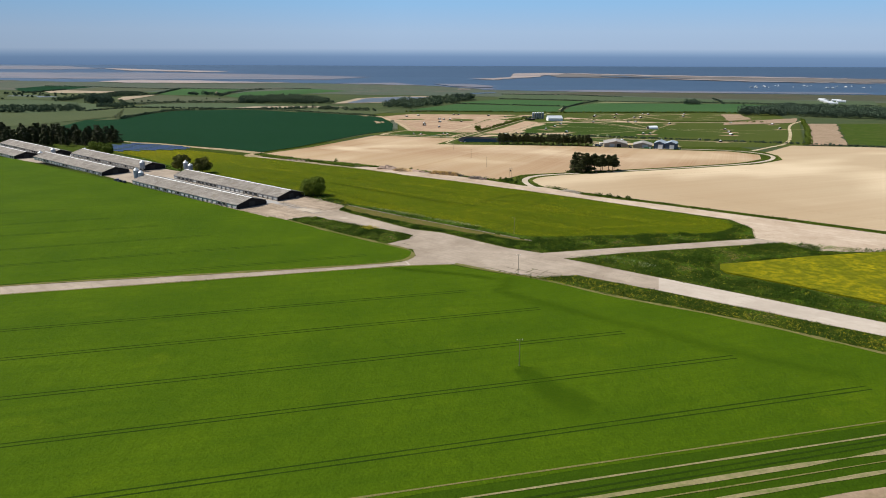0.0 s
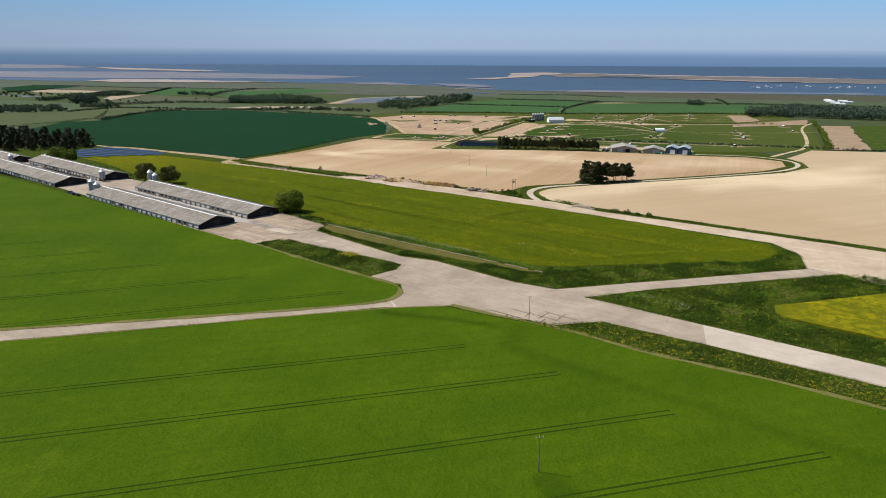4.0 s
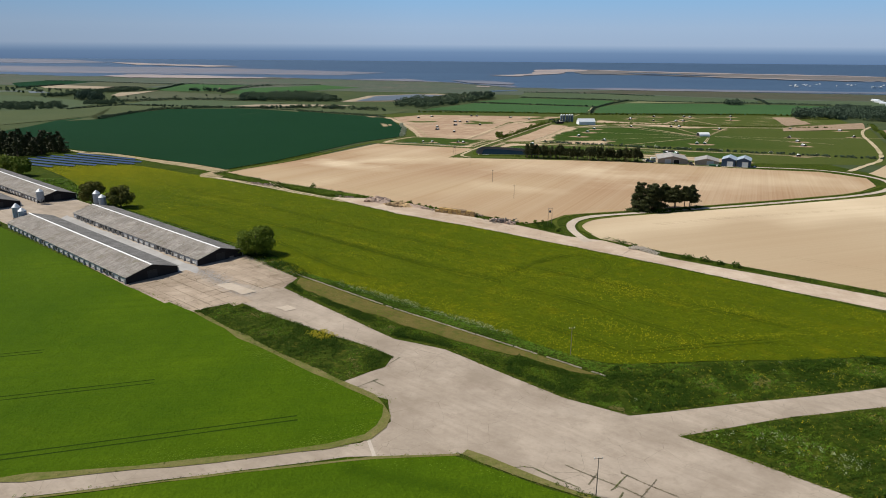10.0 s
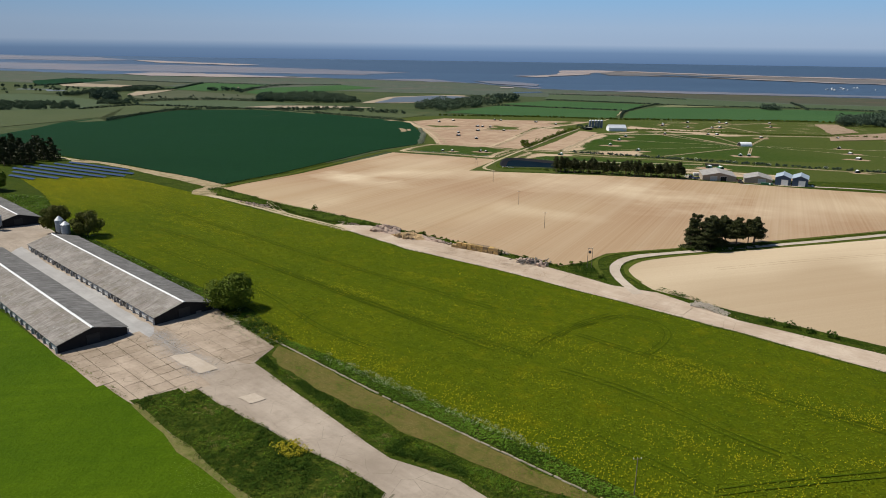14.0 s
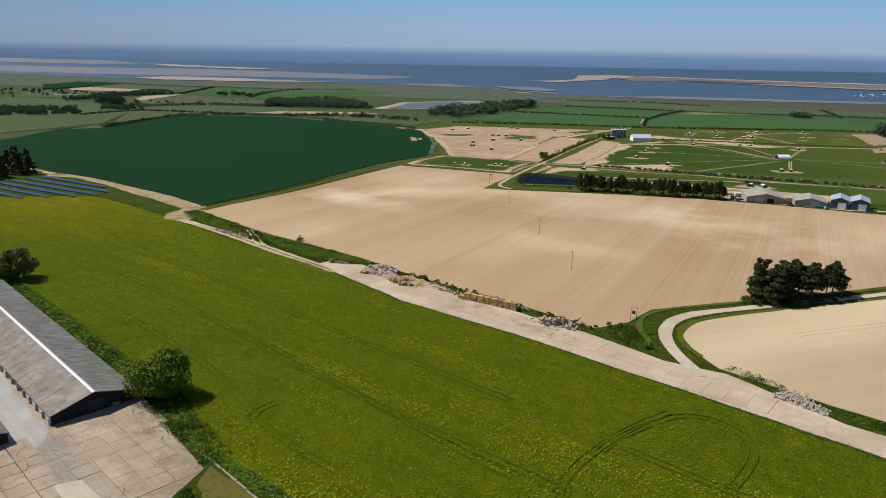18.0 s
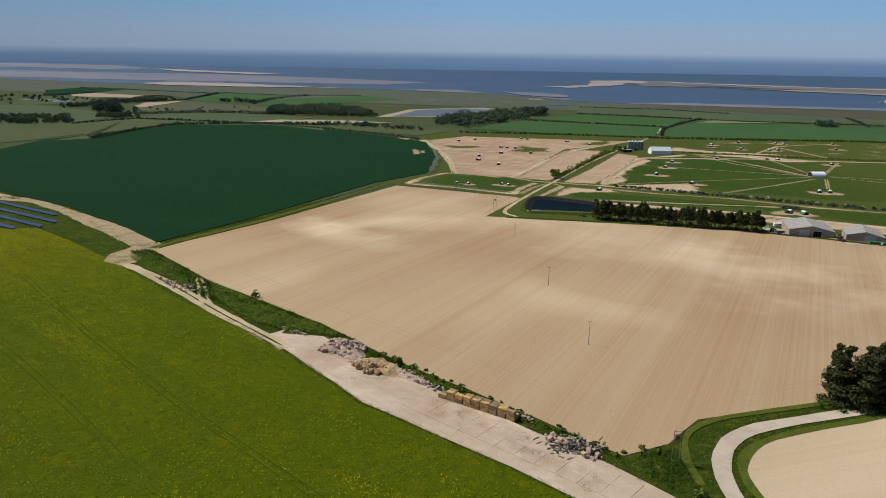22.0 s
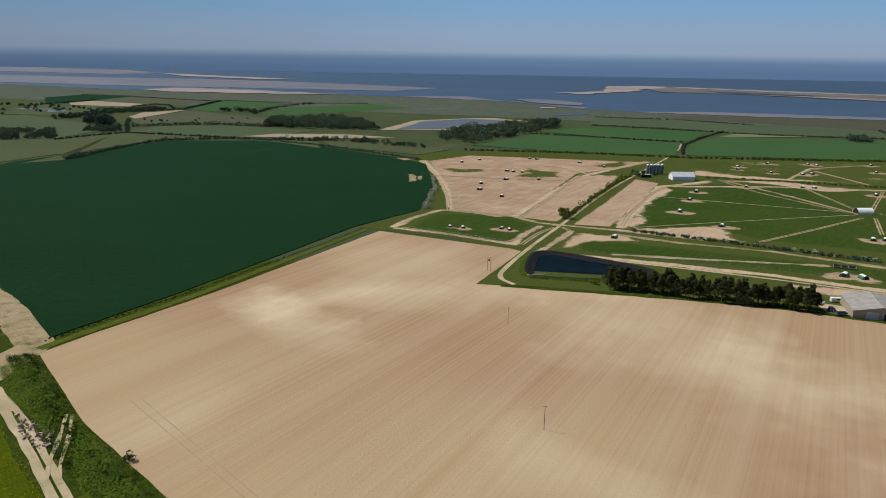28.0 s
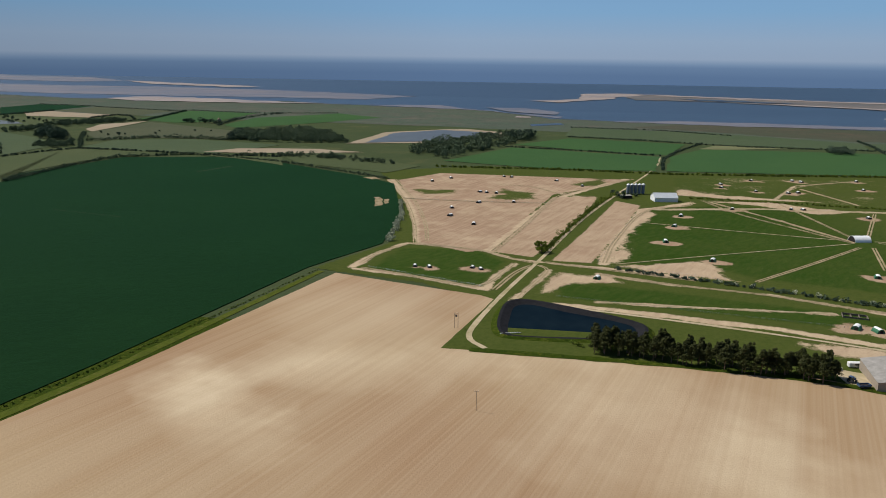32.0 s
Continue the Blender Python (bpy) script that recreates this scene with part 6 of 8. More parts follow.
meadow_grass = field_material("tussocky_margin", H(0.078, 0.100, 0.014), H(0.105, 0.122, 0.018), H(0.052, 0.074, 0.010), 70, 8, 10, H(0.16, 0.14, 0.05), 3, 0.5, 0.75, grain=0.7, mottle=0.5)
ribbon("grass_margin", [(-11, 985), (51, 982.6), (138, 975.6), (223, 937.6), (268, 924)], 5, verge, 0.24, 0.5, "green grass margin of the tilled field", "verge")
for line in ([(45, 676), (43, 690), (49, 703.5), (73, 715), (125, 739), (172, 764), (238, 801), (270, 836)], [(58, 668), (54.6, 677), (55.4, 687.5), (62.8, 697.2), (79.5, 706.2), (174.5, 752.8), (247, 793), (283.6, 832), (297.6, 880)]):
    ribbon("grass_margin", line, 2.0, meadow_grass, 0.2, 0.7, "green grass edge of the farm track", "verge")
ribbon("grass_margin", [(-177, 852), (-158, 926), (-117, 1110)], 4.6, meadow_grass, 0.2, 0.3, "green grass baulk between the fields", "verge")

# marks in the fields and frayed edges
soil_mark = field_material("pressed_soil", H(0.40, 0.30, 0.185), H(0.36, 0.265, 0.16), H(0.33, 0.24, 0.14), 40, 12, 20)
for line in ([(-118, 818), (-62, 775), (-20, 742), (28, 704)], [(-116, 820.4), (-60.4, 777.2), (-18.6, 744), (30, 705.4)], [(60, 722), (120, 752), (170, 778), (226, 812)], [(61, 720), (121, 750), (171, 776), (227, 810)],
             [(130, 640), (215, 585), (330, 510)], [(131.5, 642), (216.5, 587), (331, 512)], [(90, 690), (150, 716), (230, 752)], [(91, 687.8), (151, 713.8), (231, 750)]):
    ribbon("wheel_line", line, 0.28, soil_mark, 0.135, 0.9, "faint pressed wheel line in the soil", "wheel marks")
ribbon("grass_crown", [(-68, 735.3), (-81.5, 746.8), (-100, 761.8), (-124, 783.3), (-148, 803.3)], 0.7, verge, 0.17, 0.9, "grass crown between the wheel ruts", "verge")

patch("farm_yard", [(146, 970), (156, 964), (206, 951), (226, 945), (232, 950), (226, 956), (160, 985), (146, 990)], dirt_track, 0.2, edge=1.2, step=3, label="pale worn yard before the barns", category="yard")

# ---- cars and lorry by the sheds ----
car_paint = plain_material("dark_car_paint", H(0.02, 0.024, 0.03), H(0.03, 0.034, 0.04), 1.0, 0.3)
glass = plain_material("car_glass", H(0.02, 0.025, 0.03), H(0.03, 0.035, 0.04), 1.0, 0.08)
rubber = plain_material("rubber", H(0.02, 0.02, 0.02), H(0.03, 0.03, 0.03), 0.4, 0.9)


def car(x, y, turn, paint, label):
    c = empty("car", x, y, turn, label=label, category="car")
    prism("body", paint, c, [(-2.1, 0.35), (2.15, 0.35), (2.2, 0.75), (1.4, 0.95), (-2.0, 1.0), (-2.2, 0.7)], 1.75).location = (0, -0.87, 0)
    prism("cabin", glass, c, [(-1.9, 0.98), (1.0, 0.94), (0.4, 1.5), (-1.5, 1.52)], 1.5).location = (0, -0.75, 0)
    prism("roof", paint, c, [(-1.55, 1.5), (0.45, 1.48), (0.4, 1.56), (-1.5, 1.58)], 1.46).location = (0, -0.73, 0)
    for wx in (-1.35, 1.4):
        for wy in (-0.82, 0.82):
            w = tube("wheel", rubber, c, (wx, wy - 0.11, 0.34), (wx, wy + 0.11, 0.34), 0.34, 0.34, 14)
            tube("rim", galv, w, (wx, wy - 0.13, 0.34), (wx, wy + 0.13, 0.34), 0.19, 0.19, 10)
    return c


car(-217, 663, 2.3, car_paint, "dark estate car parked on concrete by the silos")
car(-212.5, 660, 2.2, car_paint, "dark car parked beside the shed end")
car(-221, 667, 2.6, plain_material("blue_car_paint", H(0.03, 0.05, 0.10), H(0.04, 0.06, 0.11), 1, 0.3), "dark blue car parked on concrete")
lor = empty("tank_lorry", -322, 797, 2.4, label="white tank lorry parked by the far sheds", category="lorry")
tube("tank", white_paint, lor, (-5, 0, 2.3), (3, 0, 2.3), 1.2, 1.2, 16)
box("cab", white_paint, lor, 4.6, 0, 1.7, 2.2, 2.4, 2.5, bevel=0.15)
box("chassis", steel_dark, lor, 0, 0, 0.8, 11, 1.0, 0.3)
for wx in (-4, -2.8, 1.6, 4.4):
    for wy in (-1.05, 1.05):
        tube("wheel", rubber, lor, (wx, wy - 0.15, 0.5), (wx, wy + 0.15, 0.5), 0.5, 0.5, 12)


def tractor(x, y, turn, paint, label):
    t = empty("tractor", x, y, turn, z=zt(y) + 0.2, label=label, category="tractor")
    prism("bonnet", paint, t, [(0.2, 0.9), (2.3, 0.9), (2.3, 1.65), (0.2, 1.75)], 0.9).location = (0, -0.45, 0)
    prism("cab", glass, t, [(-1.3, 1.0), (0.3, 1.0), (0.2, 2.6), (-1.2, 2.6)], 1.5).location = (0, -0.75, 0)
    box("cab_roof", paint, t, -0.5, 0, 2.68, 1.7, 1.7, 0.16, bevel=0.05)
    tube("exhaust", steel_dark, t, (1.3, 0.3, 1.7), (1.3, 0.3, 2.6), 0.05)
    for wx, r in ((-0.8, 0.85), (1.8, 0.55)):
        for wy in (-0.85, 0.85):
            w = tube("wheel", rubber, t, (wx, wy - 0.22, r), (wx, wy + 0.22, r), r, r, 16)
            tube("rim", paint, w, (wx, wy - 0.24, r), (wx, wy + 0.24, r), r * 0.5, r * 0.5, 12)
    return t


def trailer(x, y, turn, paint, label):
    t = empty("farm_trailer", x, y, turn, z=zt(y) + 0.2, label=label, category="trailer")
    box("bed", timber, t, 0, 0, 0.95, 5.0, 2.2, 0.15)
    for yy in (-1.08, 1.08):
        box("side_board", paint, t, 0, yy, 1.4, 5.0, 0.08, 0.8)
    for xx in (-2.46, 2.46):
        box("end_board", paint, t, xx, 0, 1.4, 0.08, 2.1, 0.8)
    box("drawbar", steel_dark, t, 3.2, 0, 0.75, 1.5, 0.12, 0.12)
    for wx in (-0.9, 0.3):
        for wy in (-1.0, 1.0):
            tube("wheel", rubber, t, (wx, wy - 0.12, 0.42), (wx, wy + 0.12, 0.42), 0.42, 0.42, 14)
    return t


red_paint = plain_material("faded_red_paint", H(0.24, 0.045, 0.03), H(0.17, 0.035, 0.028), 1.0, 0.6)
blue_paint = plain_material("faded_blue_paint", H(0.05, 0.10, 0.20), H(0.04, 0.07, 0.14), 1.0, 0.6)
trailer(181, 961, 1.2, red_paint, "red farm trailer parked between the barns")
tractor(180, 955.5, -1.3, steel_dark, "dark tractor parked between the barns")
trailer(151, 968.5, 0.2, blue_paint, "blue farm trailer beside the brick barn")
tractor(148.5, 974, 0.6, blue_paint, "blue tractor parked at the yard edge")
for n, (x, y) in enumerate(((147, 985), (149.5, 987), (228, 947), (199, 949.5))):
    tank = empty("water_tank", x, y, 0.3 * n, z=zt(y) + 0.2, label="white plastic water tank standing in the yard", category="tank", group="yard tanks")
    box("cage_base", galv, tank, 0, 0, 0.1, 1.3, 1.1, 0.2)
    box("tank", white_paint, tank, 0, 0, 0.72, 1.2, 1.0, 1.0, bevel=0.12)
    tube("cap", steel_dark, tank, (0, 0, 1.2), (0, 0, 1.3), 0.16, 0.16, 10)
pen = empty("timber_pen", 189, 1068, -0.25, label="low grey timber pig pen behind the arks", category="pen")
for xx, yy, sx, sy in ((0, -3, 12, 0.15), (0, 3, 12, 0.15), (-6, 0, 0.15, 6), (6, 0, 0.15, 6), (-2, 0, 0.15, 6), (2, 0, 0.15, 6)):
    box("fence_panel", timber, pen, xx, yy, 0.6, sx, sy, 1.2)
trough = empty("water_trough", -88.5, 618.5, 0.4, label="small grey box beside the shed gable", category="trough")
box("body", timber, trough, 0, 0, 0.45, 2.2, 1.2, 0.9, bevel=0.06)
cv = empty("caravan", 157, 992, 0.1, label="small white caravan by the track", category="caravan")
box("body", white_paint, cv, 0, 0, 1.5, 5.5, 2.2, 2.2, bevel=0.25)
box("window", glass, cv, 0.5, -1.11, 1.8, 1.8, 0.05, 0.7)
for wy in (-1.0, 1.0):
    tube("wheel", rubber, cv, (0, wy - 0.1, 0.34), (0, wy + 0.1, 0.34), 0.34, 0.34, 12)

# ---- rough herbage of the verges ----
weed_leaf = leaf_material("lush_weeds", H(0.085, 0.165, 0.014), H(0.125, 0.205, 0.018), H(0.062, 0.125, 0.012), 0.9, 0.05)
V1 = [(-79, 560.5), (-69, 570), (-37, 548), (-23, 540), (-13, 532), (-14, 526), (-24, 516.5), (-51, 537.5)]
V2 = [(25, 477.5), (38, 471), (56, 473), (83, 456), (142, 415), (210, 364), (200, 352), (134, 404), (101, 430), (64, 451)]
V3 = [(56, 497), (86, 474), (148, 429), (165, 420), (160, 438), (137, 459), (113, 478), (112, 490), (160, 506), (200, 514), (160, 526), (82, 505)]
V4 = [(46, 506), (70, 513), (147, 535), (152, 556), (143, 573), (145, 557), (133, 543), (46, 531), (42, 525), (45, 518)]
V5 = [(-57, 587), (-36, 567), (-14, 546), (1, 540), (31, 514), (44, 506), (44, 522), (34, 526.5), (22, 533.5), (8, 540.5), (-4.5, 548.5), (-14, 554.5), (-26, 563.5), (-38, 572.5), (-52, 584), (-56, 589)]
V6 = [(-56, 600), (-17, 569), (13, 547), (42, 526), (46, 531), (37, 535), (18, 550), (0, 563.5), (-20, 577.5), (-38, 591), (-57, 603.5)]
V7 = [(-186, 699), (-86, 623), (-72, 621), (-161, 689), (-200, 722), (-262, 799), (-290, 800)]
V8 = [(-182, 842), (-122, 785), (-72, 748), (-58, 748), (-30, 723), (6, 699), (29, 683), (47, 666), (41, 690), (30, 684), (4, 703), (-30, 728), (-62, 757), (-122, 800), (-174, 847)]
V9 = [(-83, 620), (-57, 597), (-50, 599), (-71, 621)]
V10 = [(62, 660), (83, 637), (120, 613), (213, 548), (330, 475), (330, 481), (213, 552), (120, 617), (83, 642), (66, 663)]
for area, n, lo, hi in ((V1, 2200, 0.08, 0.9), (V2, 3600, 0.08, 0.7), (V3, 6400, 0.08, 1.1), (V4, 4800, 0.08, 1.1), (V5, 3600, 0.08, 0.95), (V6, 1100, 0.08, 0.6), (V7, 3800, 0.08, 0.7), (V8, 4200, 0.08, 1.0), (V9, 500, 0.1, 0.9), (V10, 1600, 0.08, 0.8)):
    beds = {"rough_grass": [], "nettles": [], "dry_grass": [], "lime_weeds": []}
    for x, y in scattered(area, int(n * 1.25), n):
        f = noise.noise(Vector((x / 9, y / 9, 4.4))) + 0.6 * noise.noise(Vector((x / 3.5, y / 3.5, 8.4))) + random.uniform(-0.22, 0.22)
        beds["nettles" if f > 0.06 else "dry_grass" if f < -0.55 else "lime_weeds" if f < -0.34 else "rough_grass"].append((x, y))
    tufts("rough_grass", beds["rough_grass"], herb_green, lo, hi * 0.8, 7, n % 7 + 1, "uneven green rough grass and weeds")
    tufts("nettles", beds["nettles"], herb_dark, lo * 3, hi * 1.3, 9, n + 1, "dark green nettle beds in the verge", "weeds")
    tufts("lime_weeds", beds["lime_weeds"], weed_leaf, lo * 2, hi * 1.1, 8, n + 3, "yellow-green leafy weeds in the verge", "weeds")
    tufts("dry_grass", beds["dry_grass"], herb_dry, lo, hi * 0.6, 6, n + 2, "dry straw-coloured grass tufts")
for area, n, s in ((V2, 1500, 1), (V3, 420, 2), (V4, 420, 3), (V9, 160, 4), (V8, 90, 5)):
    tufts("yellow_flowers", scattered(area, n, 40 + s), herb_yellow, 0.3, 0.8, 6, s, "scattered yellow flowering weeds", "flowers")
for area, n, s in (([(-40, 593.5), (-20, 579.5), (0, 565.5), (20, 551), (19, 548.5), (-1, 562), (-21, 576), (-41, 590.5)], 260, 1), ([(60, 498), (85, 482), (92, 490), (75, 500)], 70, 2), (V7, 200, 3), (V4, 25, 4), ([(-84, 616), (-60, 596), (-54, 598), (-74, 617)], 90, 6)):
    tufts("white_flowers", scattered(area, n, 60 + s), herb_white, 0.5, 1.0, 5, s, "white flowering cow parsley", "flowers")
tufts("yellow_bush", scattered([(-40, 545), (-35, 548), (-30, 544), (-35, 541)], 60, 3), herb_yellow, 0.9, 1.4, 9, 3, "bright yellow flowering broom bush", "bush")
crop_edge = [(-58, 604), (-38, 591), (-20, 577.5), (0, 563.5), (18, 550), (37, 535), (46, 532), (132, 544), (145, 557), (146, 569), (114, 595), (79, 622), (48.6, 644), (10.6, 671), (-34.4, 699), (-77, 740), (-187, 829), (-262, 884), (-322, 862), (-262, 800), (-161, 690), (-71, 622)]


def sward(name, area, count, leaves, size, high, keep, seed, label, category="crop", per=2, lift=0.2, many=False):
    """A crop stand: many small leaf clumps over a field, one joined piece."""
    rng = np.random.default_rng(seed)
    a = np.array(area)
    x, y = rng.uniform(a[:, 0].min(), a[:, 0].max(), count), rng.uniform(a[:, 1].min(), a[:, 1].max(), count)
    ok = inside_many(area, x, y)
    x, y = x[ok], y[ok]
    chance = keep(x, y) if many else np.array([keep(p, q) for p, q in zip(x.tolist(), y.tolist())])
    ok = rng.uniform(0, 1, len(x)) < chance
    x, y = np.repeat(x[ok], per), np.repeat(y[ok], per)
    m = len(x)
    z = np.interp(y, KNOTS_Y, KNOTS_Z) + lift + rng.uniform(0.25, 1.0, m) * high
    c = np.stack([x + rng.normal(0, size * 0.4, m), y + rng.normal(0, size * 0.4, m), z], 1)
    up = np.zeros((m, 3))
    up[:, 2] = 3
    verts, faces = [], []
    leaf_quads(rng, c, up, size, verts, faces)
    return tagged(raw(name, verts, faces, leaves), label, category, "", "stuff")


def bloom(x, y):
    """Where the rape flowers: a band inside the lower edge, drifts along the rows, round the far end."""
    edge = 1e9
    for (ax, ay), (bx, by) in (((-58, 604), (-20, 577.5)), ((-20, 577.5), (18, 550)), ((18, 550), (46, 532))):
        f = max(0.0, min(1.0, ((x - ax) * (bx - ax) + (y - ay) * (by - ay)) / ((bx - ax) ** 2 + (by - ay) ** 2)))
        edge = min(edge, math.hypot(x - ax - (bx - ax) * f, y - ay - (by - ay) * f))
    far = math.hypot(x + 275, y - 850)
    u, v = x * 0.83 - y * 0.56, x * 0.56 + y * 0.83
    rows = noise.noise(Vector((u * 0.008, v * 0.075, 2.0))) + 0.8 * noise.noise(Vector((u * 0.035, v * 0.11, 6.0))) + 0.35 * noise.noise(Vector((x * 0.3, y * 0.3, 9.0)))
    streak = 0.0
    for (ax, ay), (bx, by), wide in BLOOM_LINES:
        f = max(0.0, min(1.0, ((x - ax) * (bx - ax) + (y - ay) * (by - ay)) / ((bx - ax) ** 2 + (by - ay) ** 2)))
        streak = max(streak, math.exp(-(math.hypot(x - ax - (bx - ax) * f, y - ay - (by - ay) * f) / wide) ** 2))
    patchy = 0.55 + 0.8 * noise.noise(Vector((x * 0.06, y * 0.06, 12.0)))
    band = 0.8 * math.exp(-(max(0.0, edge - 3) / 7.0) ** 2) * max(0.15, patchy) * (1.0 if x > -40 else 0.4)
    return min(0.95, band + 0.8 * streak * max(0.2, patchy) + (0.62 if y < 650 else 0.3) * max(0, rows - 0.18) + 0.6 * math.exp(-far / 55) + 0.015)


BLOOM_LINES = (((46, 607), (110, 560), 3.2), ((52, 600), (66, 590), 4.5), ((66, 548), (100, 556), 1.6), ((100, 556), (132, 560), 1.6), ((40, 566), (60, 553), 3.0), ((58, 556), (70, 546), 3.0), ((14, 586), (34, 574), 2.0), ((-60, 655), (-10, 622), 2.5), ((-30, 668), (14, 640), 2.2), ((-160, 745), (-110, 712), 4.0))
rape_flower = leaf_material("rape_flower_heads", H(0.40, 0.35, 0.008), H(0.29, 0.28, 0.009), H(0.21, 0.22, 0.009), 0.9, 0.05)
rape_leaf = leaf_material("rape_leaves", H(0.097, 0.138, 0.006), H(0.164, 0.192, 0.008), H(0.072, 0.110, 0.005), 0.9, 0.05)
sward("rape_stand", crop_edge, 420000, rape_leaf, 0.30, 0.14, lambda x, y: 0.35 + 0.5 * noise.noise(Vector((x * 0.12, y * 0.12, 1))) if y < 780 else 0.18, 72, "thin uneven green rape plants")
sward("rape_flowers", crop_edge, 620000, rape_flower, 0.165, 0.42, bloom, 73, "yellow rape flowers in drifts over the crop", "flowers", per=4)
yellow_field = [(115, 483), (117, 489), (160, 503), (330, 546), (330, 311), (158, 446), (138, 463)]
sward("rape_flowers", yellow_field, 90000, herb_yellow, 0.34, 0.2, lambda x, y: 0.22 + 0.7 * noise.noise(Vector(((x * 0.8 - y * 0.6) * 0.03, (x * 0.6 + y * 0.8) * 0.2, 3))), 74, "dense yellow rape flowers over the field", "flowers")
sward("rape_stand", yellow_field, 40000, rape_leaf, 0.34, 0.15, lambda x, y: 0.45, 75, "green rape leaves between the flowers")
MOWN = [(-55, 597.5), (-17, 567.5), (13, 545.8), (41, 525), (33, 527.5), (22, 534.5), (8, 541.5), (-4.5, 549.5), (-14, 555.5), (-26, 564.5), (-38, 573.5), (-52, 585), (-55, 590)]
sward("dry_tufts", MOWN, 60000, herb_dry, 0.11, 0.06, lambda x, y: 0.10 + 0.4 * noise.noise(Vector((x * 0.2, y * 0.2, 5))), 76, "dry grass on the mown strip", "grass")
sward("green_tufts", MOWN, 60000, herb_green, 0.18, 0.10, lambda x, y: 0.10 + 1.5 * noise.noise(Vector((x * 0.15, y * 0.15, 7))), 77, "green grass on the mown strip", "grass")


def close_to(line, x, y):
    p, best = Vector((x, y)), 1e9
    for a, b in zip(line, line[1:]):
        a, b = Vector(a), Vector(b)
        f = max(0.0, min(1.0, (p - a).dot(b - a) / (b - a).length_squared))
        best = min(best, (p - a.lerp(b, f)).length)
    return best


lush_leaf = leaf_material("lush_wheat_leaves", H(0.036, 0.076, 0.0035), H(0.044, 0.086, 0.0035), H(0.032, 0.068, 0.0035), 0.9, 0.02)
thin_leaf = leaf_material("thin_wheat_leaves", H(0.090, 0.145, 0.006), H(0.125, 0.175, 0.008), H(0.072, 0.122, 0.005), 0.8)
strip = [(30, 470), (25.6, 453.6), (33.8, 445.5), (41.7, 439.6), (52.6, 430.9), (61.1, 424.3), (69.4, 419.4), (76.8, 413.1), (82.9, 407.2), (108.5, 391.2), (118.6, 387.2)]
sward("lush_wheat", [(8, 482), (60, 452), (150, 390), (160, 365), (110, 350), (10, 440)], 420000, lush_leaf, 0.12, 0.03, lambda x, y: 0.9 * np.exp(-(close_many(strip, x, y) / 2.8) ** 2), 81, "darker lush line across the wheat", per=5, lift=0.15, many=True)
blob = [(29, 388), (35, 377), (40, 370)]
sward("lush_wheat", [(20, 398), (60, 388), (66, 346), (30, 350)], 110000, lush_leaf, 0.12, 0.03, lambda x, y: 0.85 * np.exp(-(close_many(blob, x, y) / np.clip(2.5 + (389 - y) * 0.16, 1.5, 7.5)) ** 4), 82, "darker lush patch in the wheat", per=5, lift=0.15, many=True)
smear = [(-14, 479), (2, 475), (14, 472), (22, 468)]
sward("lush_wheat", [(-24, 484), (26, 478), (30, 460), (-20, 468)], 60000, lush_leaf, 0.12, 0.03, lambda x, y: 0.6 * np.exp(-(close_many(smear, x, y) / 2.0) ** 2), 83, "darker lush smear near the field corner", per=5, lift=0.15, many=True)
rim = [(-60, 476), (-40, 482.5), (-16, 490), (-11.5, 498), (-14, 506.5), (-26, 515.5), (-52, 535)]
sward("thin_wheat", [(-80, 472), (-12, 488), (-8, 508), (-60, 545), (-60, 520), (-26, 500)], 70000, thin_leaf, 0.17, 0.1, lambda x, y: 0.65 * math.exp(-(close_to(rim, x, y) / 3.4) ** 2) * (0.5 + noise.noise(Vector((x * 0.12, y * 0.12, 14)))), 84, "thin pale wheat along the field edge", per=2, lift=0.15)
rim2 = [(-10, 483), (8, 485), (25, 474), (40, 467.5), (64, 448.5), (101, 427.5), (134, 401.5)]
sward("thin_wheat", [(-40, 477), (8, 488), (30, 474), (66, 450), (138, 402), (130, 394), (60, 436), (0, 470)], 70000, thin_leaf, 0.17, 0.1, lambda x, y: 0.65 * math.exp(-(close_to(rim2, x, y) / 3.0) ** 2) * (0.5 + noise.noise(Vector((x * 0.12, y * 0.12, 24)))), 85, "thin pale wheat along the field edge", per=2, lift=0.15)
sward("lush_weeds", V7, 80000, weed_leaf, 0.42, 0.25, lambda x, y: 0.55 + 0.5 * noise.noise(Vector((x * 0.2, y * 0.2, 31))), 86, "lush green weeds beside the sheds", "weeds", lift=0.35)


sward("lush_weeds", V6, 60000, weed_leaf, 0.30, 0.30, lambda x, y: 0.7 + 0.4 * noise.noise(Vector((x * 0.2, y * 0.2, 33))), 87, "lush green grass between kerb and crop", "weeds", lift=0.15)
BANK = [(-177, 832), (-174, 842), (-136, 810), (-93, 775.5), (-56, 747.5), (-53, 745), (-74, 750), (-87, 755), (-106, 774), (-130, 793), (-157, 812)]
bank_leaf = leaf_material("bank_brambles", H(0.085, 0.135, 0.013), H(0.125, 0.175, 0.018), H(0.050, 0.088, 0.010), 0.9, 0.05)
sward("brambles", BANK, 90000, bank_leaf, 0.34, 1.3, lambda x, y: max(0.0, 0.62 + 0.9 * noise.noise(Vector((x * 0.14, y * 0.14, 35)))) * (0.12 if abs((x + 120) * 0.85 + (y - 788) * 0.53) < 4 else 1.0), 88, "dense green brambles and weeds on the bank", "scrub", lift=0.1)
